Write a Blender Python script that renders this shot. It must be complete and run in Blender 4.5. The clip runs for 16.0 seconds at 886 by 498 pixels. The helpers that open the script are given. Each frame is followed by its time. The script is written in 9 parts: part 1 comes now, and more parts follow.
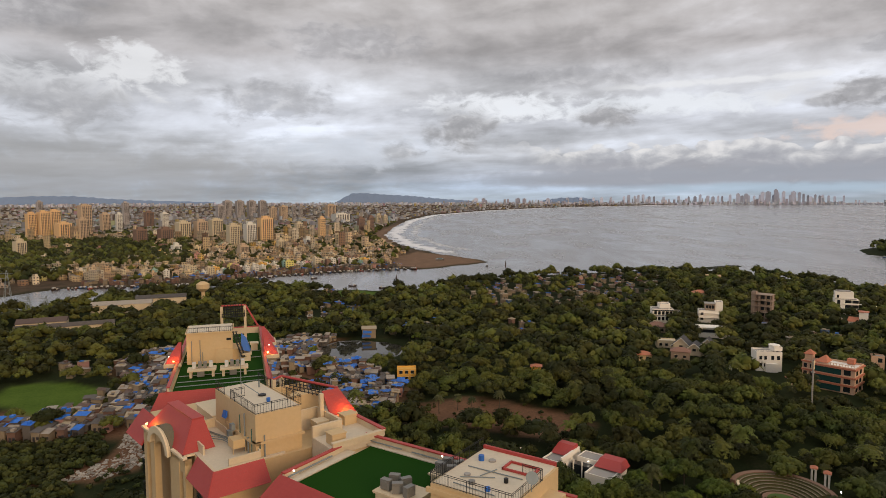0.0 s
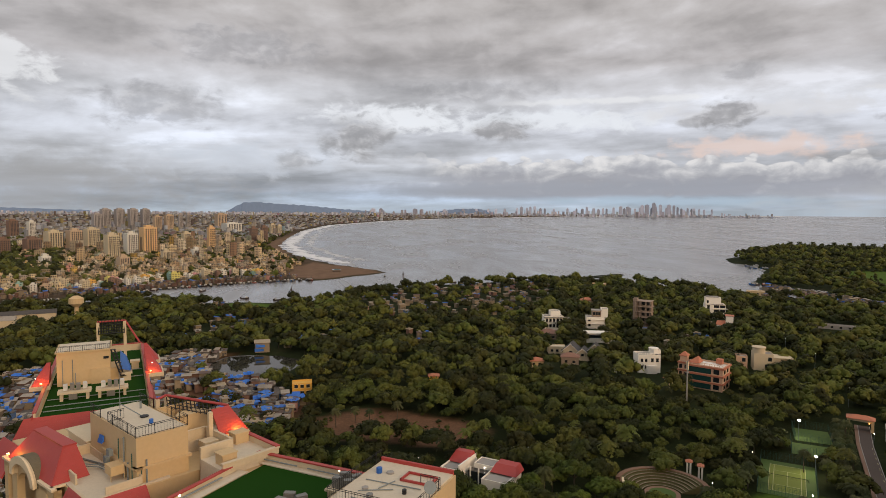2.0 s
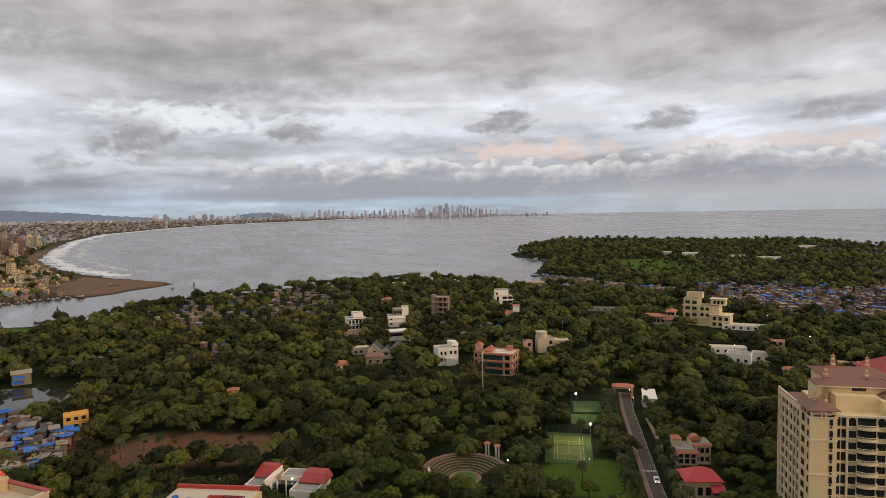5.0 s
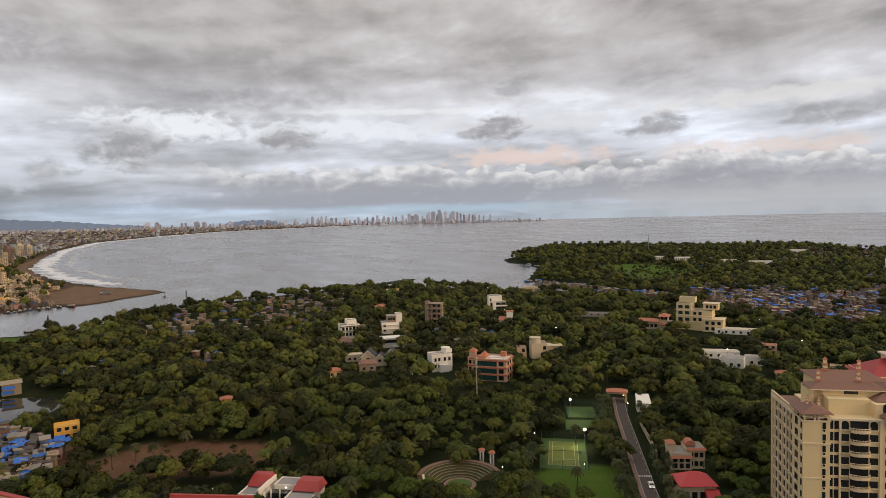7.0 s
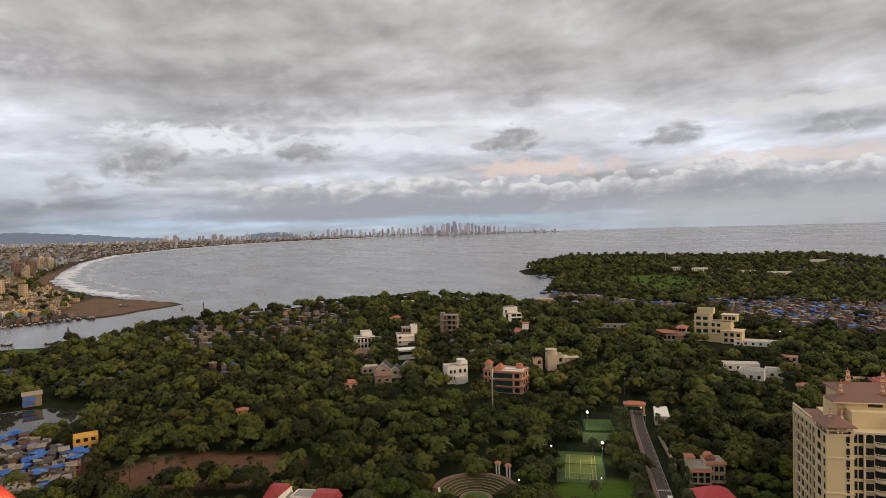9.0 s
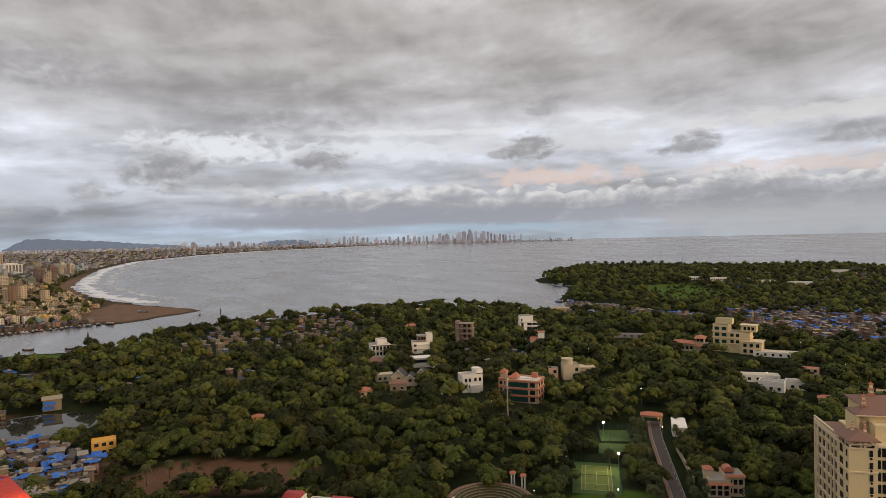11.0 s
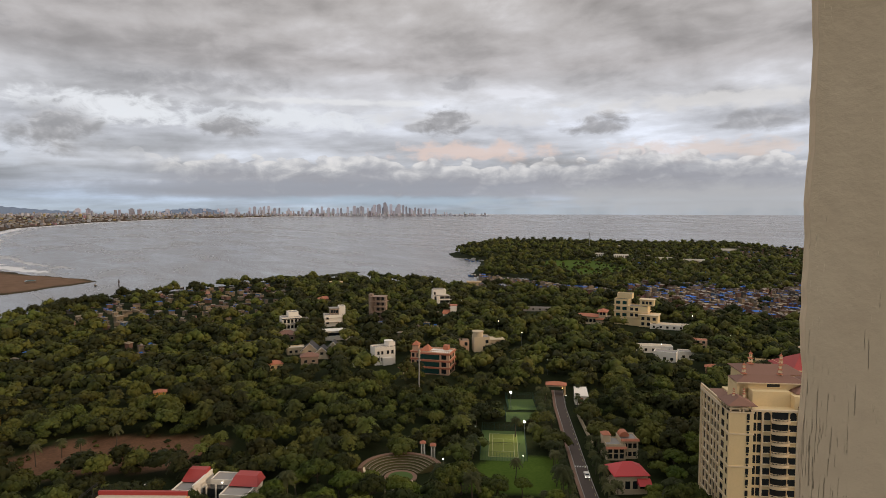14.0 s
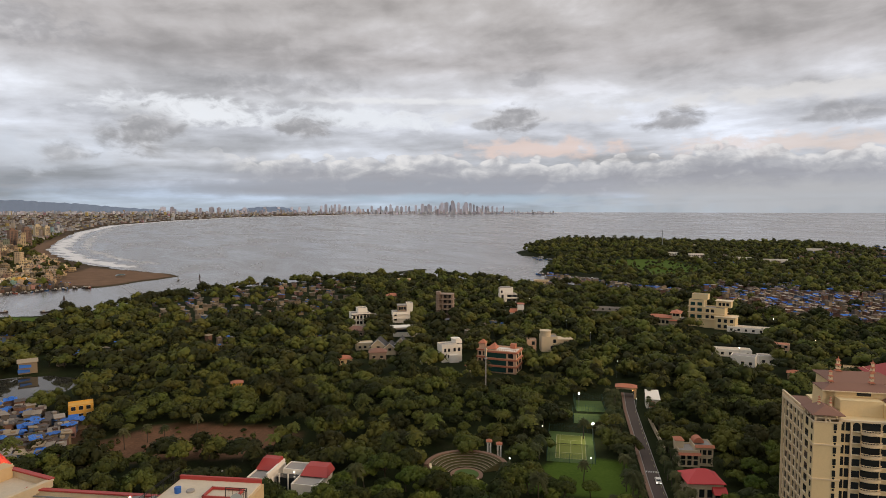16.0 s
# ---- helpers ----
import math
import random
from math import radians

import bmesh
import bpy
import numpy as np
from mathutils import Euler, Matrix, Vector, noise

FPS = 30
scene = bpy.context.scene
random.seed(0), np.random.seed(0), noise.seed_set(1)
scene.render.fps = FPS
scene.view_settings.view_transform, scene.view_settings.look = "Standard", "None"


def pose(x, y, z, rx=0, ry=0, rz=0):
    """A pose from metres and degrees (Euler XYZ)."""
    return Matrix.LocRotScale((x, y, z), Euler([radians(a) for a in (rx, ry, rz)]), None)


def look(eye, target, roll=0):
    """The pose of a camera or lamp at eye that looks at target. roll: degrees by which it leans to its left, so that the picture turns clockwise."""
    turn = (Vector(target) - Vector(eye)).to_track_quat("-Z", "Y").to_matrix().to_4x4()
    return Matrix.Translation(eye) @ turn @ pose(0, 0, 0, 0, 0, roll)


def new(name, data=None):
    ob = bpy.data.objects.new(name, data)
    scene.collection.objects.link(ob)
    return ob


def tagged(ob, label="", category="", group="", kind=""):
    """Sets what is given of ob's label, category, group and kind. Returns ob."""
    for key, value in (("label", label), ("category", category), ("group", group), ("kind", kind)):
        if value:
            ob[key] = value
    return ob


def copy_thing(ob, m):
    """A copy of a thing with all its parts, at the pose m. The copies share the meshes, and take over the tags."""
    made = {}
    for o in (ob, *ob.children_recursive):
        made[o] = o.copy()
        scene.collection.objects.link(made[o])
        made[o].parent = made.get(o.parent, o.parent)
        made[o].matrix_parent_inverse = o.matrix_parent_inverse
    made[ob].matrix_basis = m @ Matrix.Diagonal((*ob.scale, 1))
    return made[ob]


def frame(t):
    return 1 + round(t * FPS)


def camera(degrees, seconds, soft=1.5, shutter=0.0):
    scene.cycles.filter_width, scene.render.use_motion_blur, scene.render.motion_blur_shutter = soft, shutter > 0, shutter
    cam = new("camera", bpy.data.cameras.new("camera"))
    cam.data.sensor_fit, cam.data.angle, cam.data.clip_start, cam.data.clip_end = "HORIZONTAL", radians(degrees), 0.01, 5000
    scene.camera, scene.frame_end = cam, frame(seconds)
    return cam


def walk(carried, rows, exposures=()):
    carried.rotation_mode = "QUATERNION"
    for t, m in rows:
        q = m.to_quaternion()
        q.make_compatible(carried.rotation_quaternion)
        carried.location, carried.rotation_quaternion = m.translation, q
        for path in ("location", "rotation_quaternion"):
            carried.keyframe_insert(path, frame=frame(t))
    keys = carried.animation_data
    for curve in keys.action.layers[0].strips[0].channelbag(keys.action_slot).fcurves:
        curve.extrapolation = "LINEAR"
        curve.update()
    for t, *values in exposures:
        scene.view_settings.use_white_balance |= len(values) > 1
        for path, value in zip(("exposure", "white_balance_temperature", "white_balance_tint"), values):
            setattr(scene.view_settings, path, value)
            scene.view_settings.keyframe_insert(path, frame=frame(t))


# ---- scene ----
# ---- camera: held at an open window about ninety metres up ----
cam = camera(70.67, 16.0, soft=0.65)
walk(cam, [
    (0.0, pose(0.042, 0.079, 90.0, 85.52, 0.23, 0.00)),
    (0.5, pose(0.042, 0.079, 90.0, 85.59, 0.06, -1.62)),
    (1.0, pose(0.042, 0.079, 90.0, 86.05, 0.09, -2.55)),
    (1.5, pose(0.042, 0.079, 90.0, 86.24, -0.23, -5.31)),
    (2.0, pose(0.042, 0.079, 90.0, 86.48, -0.29, -9.36)),
    (2.5, pose(0.042, 0.079, 90.0, 86.93, 0.45, -12.56)),
    (3.0, pose(0.042, 0.079, 90.0, 87.27, 0.58, -16.74)),
    (3.5, pose(0.042, 0.079, 90.0, 87.35, 0.93, -19.73)),
    (4.0, pose(0.042, 0.079, 90.0, 86.75, 0.97, -24.65)),
    (4.5, pose(0.042, 0.079, 90.0, 86.49, 0.78, -27.05)),
    (7.0, pose(0.042, 0.079, 90.0, 87.16, 1.29, -28.29)),
    (7.5, pose(0.042, 0.079, 90.0, 87.20, 1.47, -27.77)),
    (8.0, pose(0.042, 0.079, 90.0, 87.59, 1.56, -27.40)),
    (8.5, pose(0.042, 0.079, 90.0, 87.84, 1.65, -27.01)),
    (9.0, pose(0.042, 0.079, 90.0, 88.25, 1.54, -26.92)),
    (9.5, pose(0.042, 0.079, 90.0, 88.69, 1.78, -26.57)),
    (10.0, pose(0.042, 0.079, 90.0, 88.70, 2.09, -26.04)),
    (12.5, pose(0.042, 0.079, 90.0, 89.55, -0.29, -25.36)),
    (13.0, pose(0.019, 0.035, 90.0, 88.97, -1.01, -26.11)),
    (13.5, pose(0.000, 0.000, 90.0, 87.65, -0.13, -30.58)),
    (14.0, pose(0.000, 0.000, 90.0, 86.51, -0.08, -33.25)),
    (14.5, pose(0.000, 0.000, 90.0, 88.51, -0.71, -32.56)),
    (15.0, pose(0.000, 0.000, 90.0, 87.77, 0.00, -30.58)),
    (15.5, pose(0.019, 0.035, 90.0, 87.95, 0.08, -27.31)),
    (16.0, pose(0.042, 0.079, 90.0, 86.32, -0.01, -27.09)),
], exposures=[(0.0, 0.03), (3.0, -0.01), (7.0, 0.05), (10.0, -0.04), (12.5, -0.09), (13.5, -0.08), (14.5, -0.02), (16.0, 0.01)])

# ---- sky and light: overcast dusk ----
SUN_AZ, SUN_EL = -148.0, 17.0      # degrees to the left of the y axis, above the horizon


def nd(tree, kind, **values):
    n = tree.nodes.new(kind)
    for key, value in values.items():
        if key in n.inputs:
            n.inputs[key].default_value = value
    return n


def mth(tree, op, a, b=None, c=None):
    n = tree.nodes.new("ShaderNodeMath")
    n.operation = op
    for i, v in enumerate((a, b, c)):
        if v is None:
            continue
        if isinstance(v, (int, float)):
            n.inputs[i].default_value = v
        else:
            tree.links.new(v, n.inputs[i])
    return n.outputs[0]


def ramp(tree, fac, stops, interp="LINEAR"):
    n = tree.nodes.new("ShaderNodeValToRGB")
    n.color_ramp.interpolation = interp
    e = n.color_ramp.elements
    while len(e) < len(stops):
        e.new(0.5)
    for el, (p, c) in zip(e, stops):
        el.position = p
        el.color = (*c, 1) if len(c) == 3 else c
    tree.links.new(fac, n.inputs["Fac"])
    return n.outputs["Color"]


def mixc(tree, fac, a, b, blend="MIX"):
    n = tree.nodes.new("ShaderNodeMix")
    n.data_type = "RGBA"
    n.blend_type = blend
    slots = [s for s in n.inputs if s.type == "RGBA"]
    f = [s for s in n.inputs if s.type == "VALUE"][0]
    for s, v in ((f, fac), (slots[0], a), (slots[1], b)):
        if isinstance(v, (int, float)):
            s.default_value = v
        elif isinstance(v, tuple):
            s.default_value = (*v, 1) if len(v) == 3 else v
        else:
            tree.links.new(v, s)
    return [o for o in n.outputs if o.type == "RGBA"][0]


def srgb(r, g, b):
    return tuple((c / 255 / 12.92) if c < 10 else ((c / 255 + 0.055) / 1.055) ** 2.4 for c in (r, g, b))


world = bpy.data.worlds.new("overcast_sky")
scene.world = world
world.use_nodes = True
wt = world.node_tree
wt.nodes.clear()
coord = wt.nodes.new("ShaderNodeTexCoord")
sep = wt.nodes.new("ShaderNodeSeparateXYZ")
wt.links.new(coord.outputs["Generated"], sep.inputs[0])
sx, sy, sz = sep.outputs
az = mth(wt, "MULTIPLY", mth(wt, "ARCTAN2", sx, sy), 57.2958)          # degrees to the right
el = mth(wt, "MULTIPLY", mth(wt, "ARCSINE", sz), 57.2958)


def cloud_noise(sx_, sy_, scale, detail, rough, dx=0.0, dy=0.0, distort=0.0):
    comb = wt.nodes.new("ShaderNodeCombineXYZ")
    wt.links.new(mth(wt, "MULTIPLY_ADD", sx_[0], sx_[1], dx), comb.inputs[0])
    wt.links.new(mth(wt, "MULTIPLY_ADD", sy_[0], sy_[1], dy), comb.inputs[1])
    n = nd(wt, "ShaderNodeTexNoise", Scale=scale, Detail=detail, Roughness=rough, Distortion=distort)
    wt.links.new(comb.outputs[0], n.inputs["Vector"])
    return n.outputs["Fac"]


def smooth(value, lo, hi):
    n = wt.nodes.new("ShaderNodeMapRange")
    n.interpolation_type = "SMOOTHSTEP"
    n.inputs["From Min"].default_value, n.inputs["From Max"].default_value = lo, hi
    wt.links.new(value, n.inputs["Value"])
    return n.outputs["Result"]


def lit_noise(ku, kv, scale, detail, rough, dx, dy, ou, ov, distort=0.0):
    """A cloud noise, and its slope towards the light, which models the puffs."""
    a_ = cloud_noise(ku, kv, scale, detail, rough, dx, dy, distort)
    b_ = cloud_noise(ku, kv, scale, detail, rough, dx + ou, dy + ov, distort)
    return a_, mth(wt, "SUBTRACT", a_, b_)


# perspective coordinates of the cloud deck: features widen overhead
slant = mth(wt, "MULTIPLY_ADD", az, -0.028, el)                        # the deck's streaks climb a little to the right
pv = mth(wt, "LOGARITHM", mth(wt, "ADD", mth(wt, "MAXIMUM", slant, -1.0), 6.0), 2.718)
pu = mth(wt, "MULTIPLY", az, 0.17)
big, big_lit = lit_noise((pu, 0.30), (pv, 2.6), 1.0, 8.0, 0.52, 3.1, 7.7, 0.10, 0.16, 0.15)
fine, fine_lit = lit_noise((pu, 0.85), (pv, 6.0), 1.0, 8.0, 0.55, 11.3, 2.9, 0.10, 0.22, 0.25)
streak = cloud_noise((pu, 0.10), (pv, 7.5), 1.0, 6.0, 0.55, 5.5, 1.2)

elf = mth(wt, "DIVIDE", mth(wt, "ADD", el, mth(wt, "MULTIPLY", mth(wt, "SUBTRACT", streak, 0.5), 3.0)), 90.0)
base = ramp(wt, elf, [
    (0.0, srgb(174, 187, 201)), (0.012, srgb(166, 179, 198)), (0.025, srgb(172, 179, 193)),
    (0.05, srgb(198, 202, 212)), (0.08, srgb(212, 216, 227)), (0.105, srgb(208, 210, 217)),
    (0.14, srgb(189, 186, 188)), (0.20, srgb(187, 183, 182)), (0.28, srgb(191, 187, 184)), (0.40, (0.55, 0.55, 0.55)), (1.0, (0.95, 0.95, 0.95))])
shade = mth(wt, "ADD", mth(wt, "MULTIPLY", big, 0.62), mth(wt, "MULTIPLY", fine, 0.22))
shade = mth(wt, "ADD", shade, mth(wt, "MULTIPLY", streak, 0.16))
shade = mth(wt, "ADD", shade, mth(wt, "MULTIPLY_ADD", big_lit, 0.30, mth(wt, "MULTIPLY", fine_lit, 0.22)))
tone = ramp(wt, shade, [(0.35, (0.66, 0.64, 0.62)), (0.43, (0.83, 0.81, 0.79)), (0.50, (1.02, 1.00, 0.98)), (0.57, (1.17, 1.16, 1.15)), (0.66, (1.46, 1.47, 1.49))])
sky_col = mixc(wt, 1.0, base, tone, "MULTIPLY")

curl, curl_lit = lit_noise((az, 0.42), (el, 0.75), 1.0, 8.0, 0.58, 2.2, 3.3, 0.20, -0.25, 0.35)


def blob(a, e, ra, re, wob, edge=1.0, flat=0.0):
    """Mask of one cloud at azimuth a (to the right) and elevation e, with half sizes in degrees; flat squares off its foot."""
    da = mth(wt, "DIVIDE", mth(wt, "SUBTRACT", az, a), ra)
    de = mth(wt, "DIVIDE", mth(wt, "SUBTRACT", el, e), re)
    if flat:
        de = mth(wt, "MAXIMUM", de, mth(wt, "MULTIPLY", de, -1.0 - flat))
    d = mth(wt, "SQRT", mth(wt, "ADD", mth(wt, "MULTIPLY", da, da), mth(wt, "MULTIPLY", de, de)))
    d = mth(wt, "ADD", d, mth(wt, "MULTIPLY", mth(wt, "SUBTRACT", curl, 0.5), wob * 1.9))
    return smooth(d, 0.85 + 0.5 * edge, 0.85 - 0.5 * edge)


def lay(col, mask, tint, amount):
    return mixc(wt, mth(wt, "MULTIPLY", mask, amount), col, tint)


# the bright rift, the warm streaks low over the sea
sky_col = lay(sky_col, blob(6.0, 8.2, 7.0, 1.2, 1.8, 1.0), srgb(246, 248, 253), 0.85)
sky_col = lay(sky_col, blob(18.0, 8.0, 12.0, 0.9, 1.8, 0.9), srgb(238, 241, 247), 0.85)
sky_col = lay(sky_col, blob(24.0, 9.6, 9.0, 0.35, 1.2, 0.8), srgb(240, 240, 242), 0.7)
sky_col = lay(sky_col, blob(36.0, 8.3, 10.0, 0.7, 1.8), srgb(222, 221, 224), 0.7)
sky_col = lay(sky_col, blob(-26.0, 10.6, 4.0, 1.6, 2.2, 0.8), srgb(240, 240, 242), 0.75)
sky_col = lay(sky_col, blob(-31.0, 9.0, 6.0, 1.4, 2.4), srgb(226, 226, 229), 0.6)
sky_col = lay(sky_col, blob(58.0, 9.2, 12.0, 0.7, 1.6), srgb(230, 227, 226), 0.7)
sky_col = lay(sky_col, blob(36.0, 5.4, 7.0, 0.8, 1.8), srgb(232, 209, 200), 0.8)
sky_col = lay(sky_col, blob(56.0, 5.2, 9.0, 0.8, 2.0), srgb(230, 211, 201), 0.65)
# heaped clouds low over the bay: round lit heads, grey feet
vor = wt.nodes.new("ShaderNodeTexVoronoi")
vor.feature, vor.inputs["Smoothness"].default_value = "SMOOTH_F1", 0.25
vor.inputs["Scale"].default_value = 1.0
vc = wt.nodes.new("ShaderNodeCombineXYZ")
wt.links.new(mth(wt, "ADD", mth(wt, "MULTIPLY", az, 0.62), mth(wt, "MULTIPLY", curl, 1.1)), vc.inputs[0])
wt.links.new(mth(wt, "ADD", mth(wt, "MULTIPLY", el, 1.05), mth(wt, "MULTIPLY", curl, 0.7)), vc.inputs[1])
wt.links.new(vc.outputs[0], vor.inputs["Vector"])
heads = mth(wt, "SUBTRACT", 0.55, vor.outputs["Distance"])
along_az = cloud_noise((az, 0.085), (el, 0.0), 1.0, 4.0, 0.6, 8.2, 1.4)
top_line = mth(wt, "MULTIPLY_ADD", along_az, 5.0, 1.55)
top_line = mth(wt, "SUBTRACT", top_line, mth(wt, "MULTIPLY", smooth(az, 8.0, -6.0), 1.6))
above = mth(wt, "SUBTRACT", el, mth(wt, "MULTIPLY_ADD", heads, 1.5, top_line))
bank = mth(wt, "MULTIPLY", mth(wt, "MULTIPLY", smooth(above, 0.12, -0.12), smooth(el, 0.9, 1.7)), smooth(az, 4.0, 13.0))
lit = mth(wt, "ADD", mth(wt, "MULTIPLY", smooth(above, -2.2, -0.1), 0.62), mth(wt, "MULTIPLY_ADD", heads, 0.45, mth(wt, "MULTIPLY", curl_lit, 1.2)))
bank_col = ramp(wt, lit, [(0.12, srgb(160, 160, 169)), (0.42, srgb(183, 183, 189)), (0.75, srgb(229, 227, 228)), (0.95, srgb(240, 236, 235))])
sky_col = mixc(wt, mth(wt, "MULTIPLY", bank, 0.85), sky_col, bank_col)
sky_col = lay(sky_col, blob(20.0, 1.9, 26.0, 0.8, 1.0), srgb(158, 163, 176), 0.6)
sky_col = lay(sky_col, blob(30.0, 0.9, 12.0, 0.5, 0.8), srgb(176, 196, 214), 0.7)
sky_col = lay(sky_col, blob(58.0, 0.9, 20.0, 1.6, 0.6), srgb(188, 189, 193), 0.8)
sky_col = lay(sky_col, blob(-30.0, 2.0, 20.0, 3.2, 1.0), srgb(158, 156, 158), 0.65)
sky_col = lay(sky_col, blob(-8.0, 4.4, 8.0, 1.2, 1.8), srgb(206, 212, 224), 0.6)
# small dark clouds before the rift, ragged, with paler heads
dark_puff = ramp(wt, mth(wt, "MULTIPLY_ADD", curl_lit, 2.2, 0.5), [(0.25, srgb(150, 148, 151)), (0.55, srgb(168, 166, 169)), (0.85, srgb(196, 194, 196))])
for a_, e_, ra_, re_, am_, fl_ in ((14.7, 7.1, 2.7, 1.35, 0.9, 0.3), (33.6, 7.9, 2.3, 1.4, 0.85, 0.2), (31.0, 7.5, 2.0, 0.4, 0.7, 0.0), (47.4, 7.3, 2.8, 1.05, 0.85, 0.5), (1.8, 6.3, 3.0, 2.0, 0.85, 0.0),
                                   (-4.0, 4.4, 1.8, 0.9, 0.6, 0.0), (35.0, 11.4, 1.8, 0.8, 0.5, 0.0), (60.5, 7.4, 4.0, 0.8, 0.6, 0.0), (-31.0, 7.6, 5.0, 1.8, 0.6, 0.0), (-15.0, 8.6, 5.5, 1.7, 0.6, 0.0), (-8.0, 13.6, 6.5, 1.5, 0.5, 0.0), (-34.0, 14.5, 6.0, 1.9, 0.5, 0.0), (12.0, 10.6, 7.0, 1.0, 0.45, 0.0), (43.0, 4.4, 3.0, 0.35, 0.5, 0.0)):
    sky_col = mixc(wt, mth(wt, "MULTIPLY", blob(a_, e_, ra_, re_, 1.25, 0.8, fl_), am_), sky_col, dark_puff)

nish = wt.nodes.new("ShaderNodeTexSky")
nish.sky_type = "NISHITA"
nish.sun_disc = False
nish.sun_elevation, nish.sun_rotation = radians(SUN_EL), radians(-SUN_AZ)
bg_clear = nd(wt, "ShaderNodeBackground", Strength=0.08)
wt.links.new(nish.outputs[0], bg_clear.inputs["Color"])
bg_cloud = nd(wt, "ShaderNodeBackground", Strength=1.0)
wt.links.new(sky_col, bg_cloud.inputs["Color"])
mixw = nd(wt, "ShaderNodeMixShader", Fac=0.93)
wt.links.new(bg_clear.outputs[0], mixw.inputs[1])
wt.links.new(bg_cloud.outputs[0], mixw.inputs[2])
outw = wt.nodes.new("ShaderNodeOutputWorld")
wt.links.new(mixw.outputs[0], outw.inputs["Surface"])

sun = new("sun", bpy.data.lights.new("sun", "SUN"))
sun.data.energy, sun.data.angle, sun.data.color = 1.45, radians(24), (1.0, 0.70, 0.42)
_sa, _se = radians(SUN_AZ), radians(SUN_EL)
sun.matrix_world = look((0, 0, 0), (math.sin(_sa) * math.cos(_se), -math.cos(_sa) * math.cos(_se), -math.sin(_se)))

# ---- materials ----
def material(name, rgb, rough=0.8, metal=0.0, var=0.25, scale=1.0, big=0.08, bump=0.15, rnd=0.0, island=0.0, tint2=None, attr="", spec=0.5):
    """A surface with grain at a small and a large scale; rnd and island vary it from object to object and piece to piece."""
    m = bpy.data.materials.new(name)
    m.use_nodes = True
    t = m.node_tree
    b = t.nodes["Principled BSDF"]
    tc = t.nodes.new("ShaderNodeTexCoord")
    geo = t.nodes.new("ShaderNodeNewGeometry")
    n1 = nd(t, "ShaderNodeTexNoise", Scale=scale * 4.0, Detail=6.0, Roughness=0.6)
    n2 = nd(t, "ShaderNodeTexNoise", Scale=big * 4.0, Detail=4.0, Roughness=0.55)
    t.links.new(geo.outputs["Position"], n1.inputs["Vector"])
    t.links.new(geo.outputs["Position"], n2.inputs["Vector"])
    v = mth(t, "ADD", mth(t, "MULTIPLY", n1.outputs["Fac"], var), mth(t, "MULTIPLY", n2.outputs["Fac"], var))
    v = mth(t, "ADD", v, 1.0 - var)
    if rnd:
        oi = t.nodes.new("ShaderNodeObjectInfo")
        v = mth(t, "ADD", v, mth(t, "MULTIPLY", mth(t, "SUBTRACT", oi.outputs["Random"], 0.5), rnd))
    if island:
        v = mth(t, "ADD", v, mth(t, "MULTIPLY", mth(t, "SUBTRACT", geo.outputs["Random Per Island"], 0.5), island))
    c1 = mixc(t, n2.outputs["Fac"], rgb, tint2 if tint2 else tuple(c * 0.85 for c in rgb))
    if attr:
        at = t.nodes.new("ShaderNodeAttribute")
        at.attribute_name = attr
        c1 = mixc(t, 1.0, c1, at.outputs["Color"], "MULTIPLY")
    hsv = t.nodes.new("ShaderNodeHueSaturation")
    t.links.new(c1, hsv.inputs["Color"])
    t.links.new(v, hsv.inputs["Value"])
    t.links.new(hsv.outputs[0], b.inputs["Base Color"])
    b.inputs["Roughness"].default_value = rough
    b.inputs["Metallic"].default_value = metal
    b.inputs["Specular IOR Level"].default_value = spec
    if bump:
        bp = nd(t, "ShaderNodeBump", Strength=bump, Distance=0.05 / max(scale, 0.05))
        t.links.new(n1.outputs["Fac"], bp.inputs["Height"])
        t.links.new(bp.outputs[0], b.inputs["Normal"])
    return m


def lamp_material(name, rgb, strength):
    m = bpy.data.materials.new(name)
    m.use_nodes = True
    b = m.node_tree.nodes["Principled BSDF"]
    b.inputs["Base Color"].default_value = (0.8, 0.8, 0.8, 1)
    b.inputs["Emission Color"].default_value = (*rgb, 1)
    b.inputs["Emission Strength"].default_value = strength
    return m


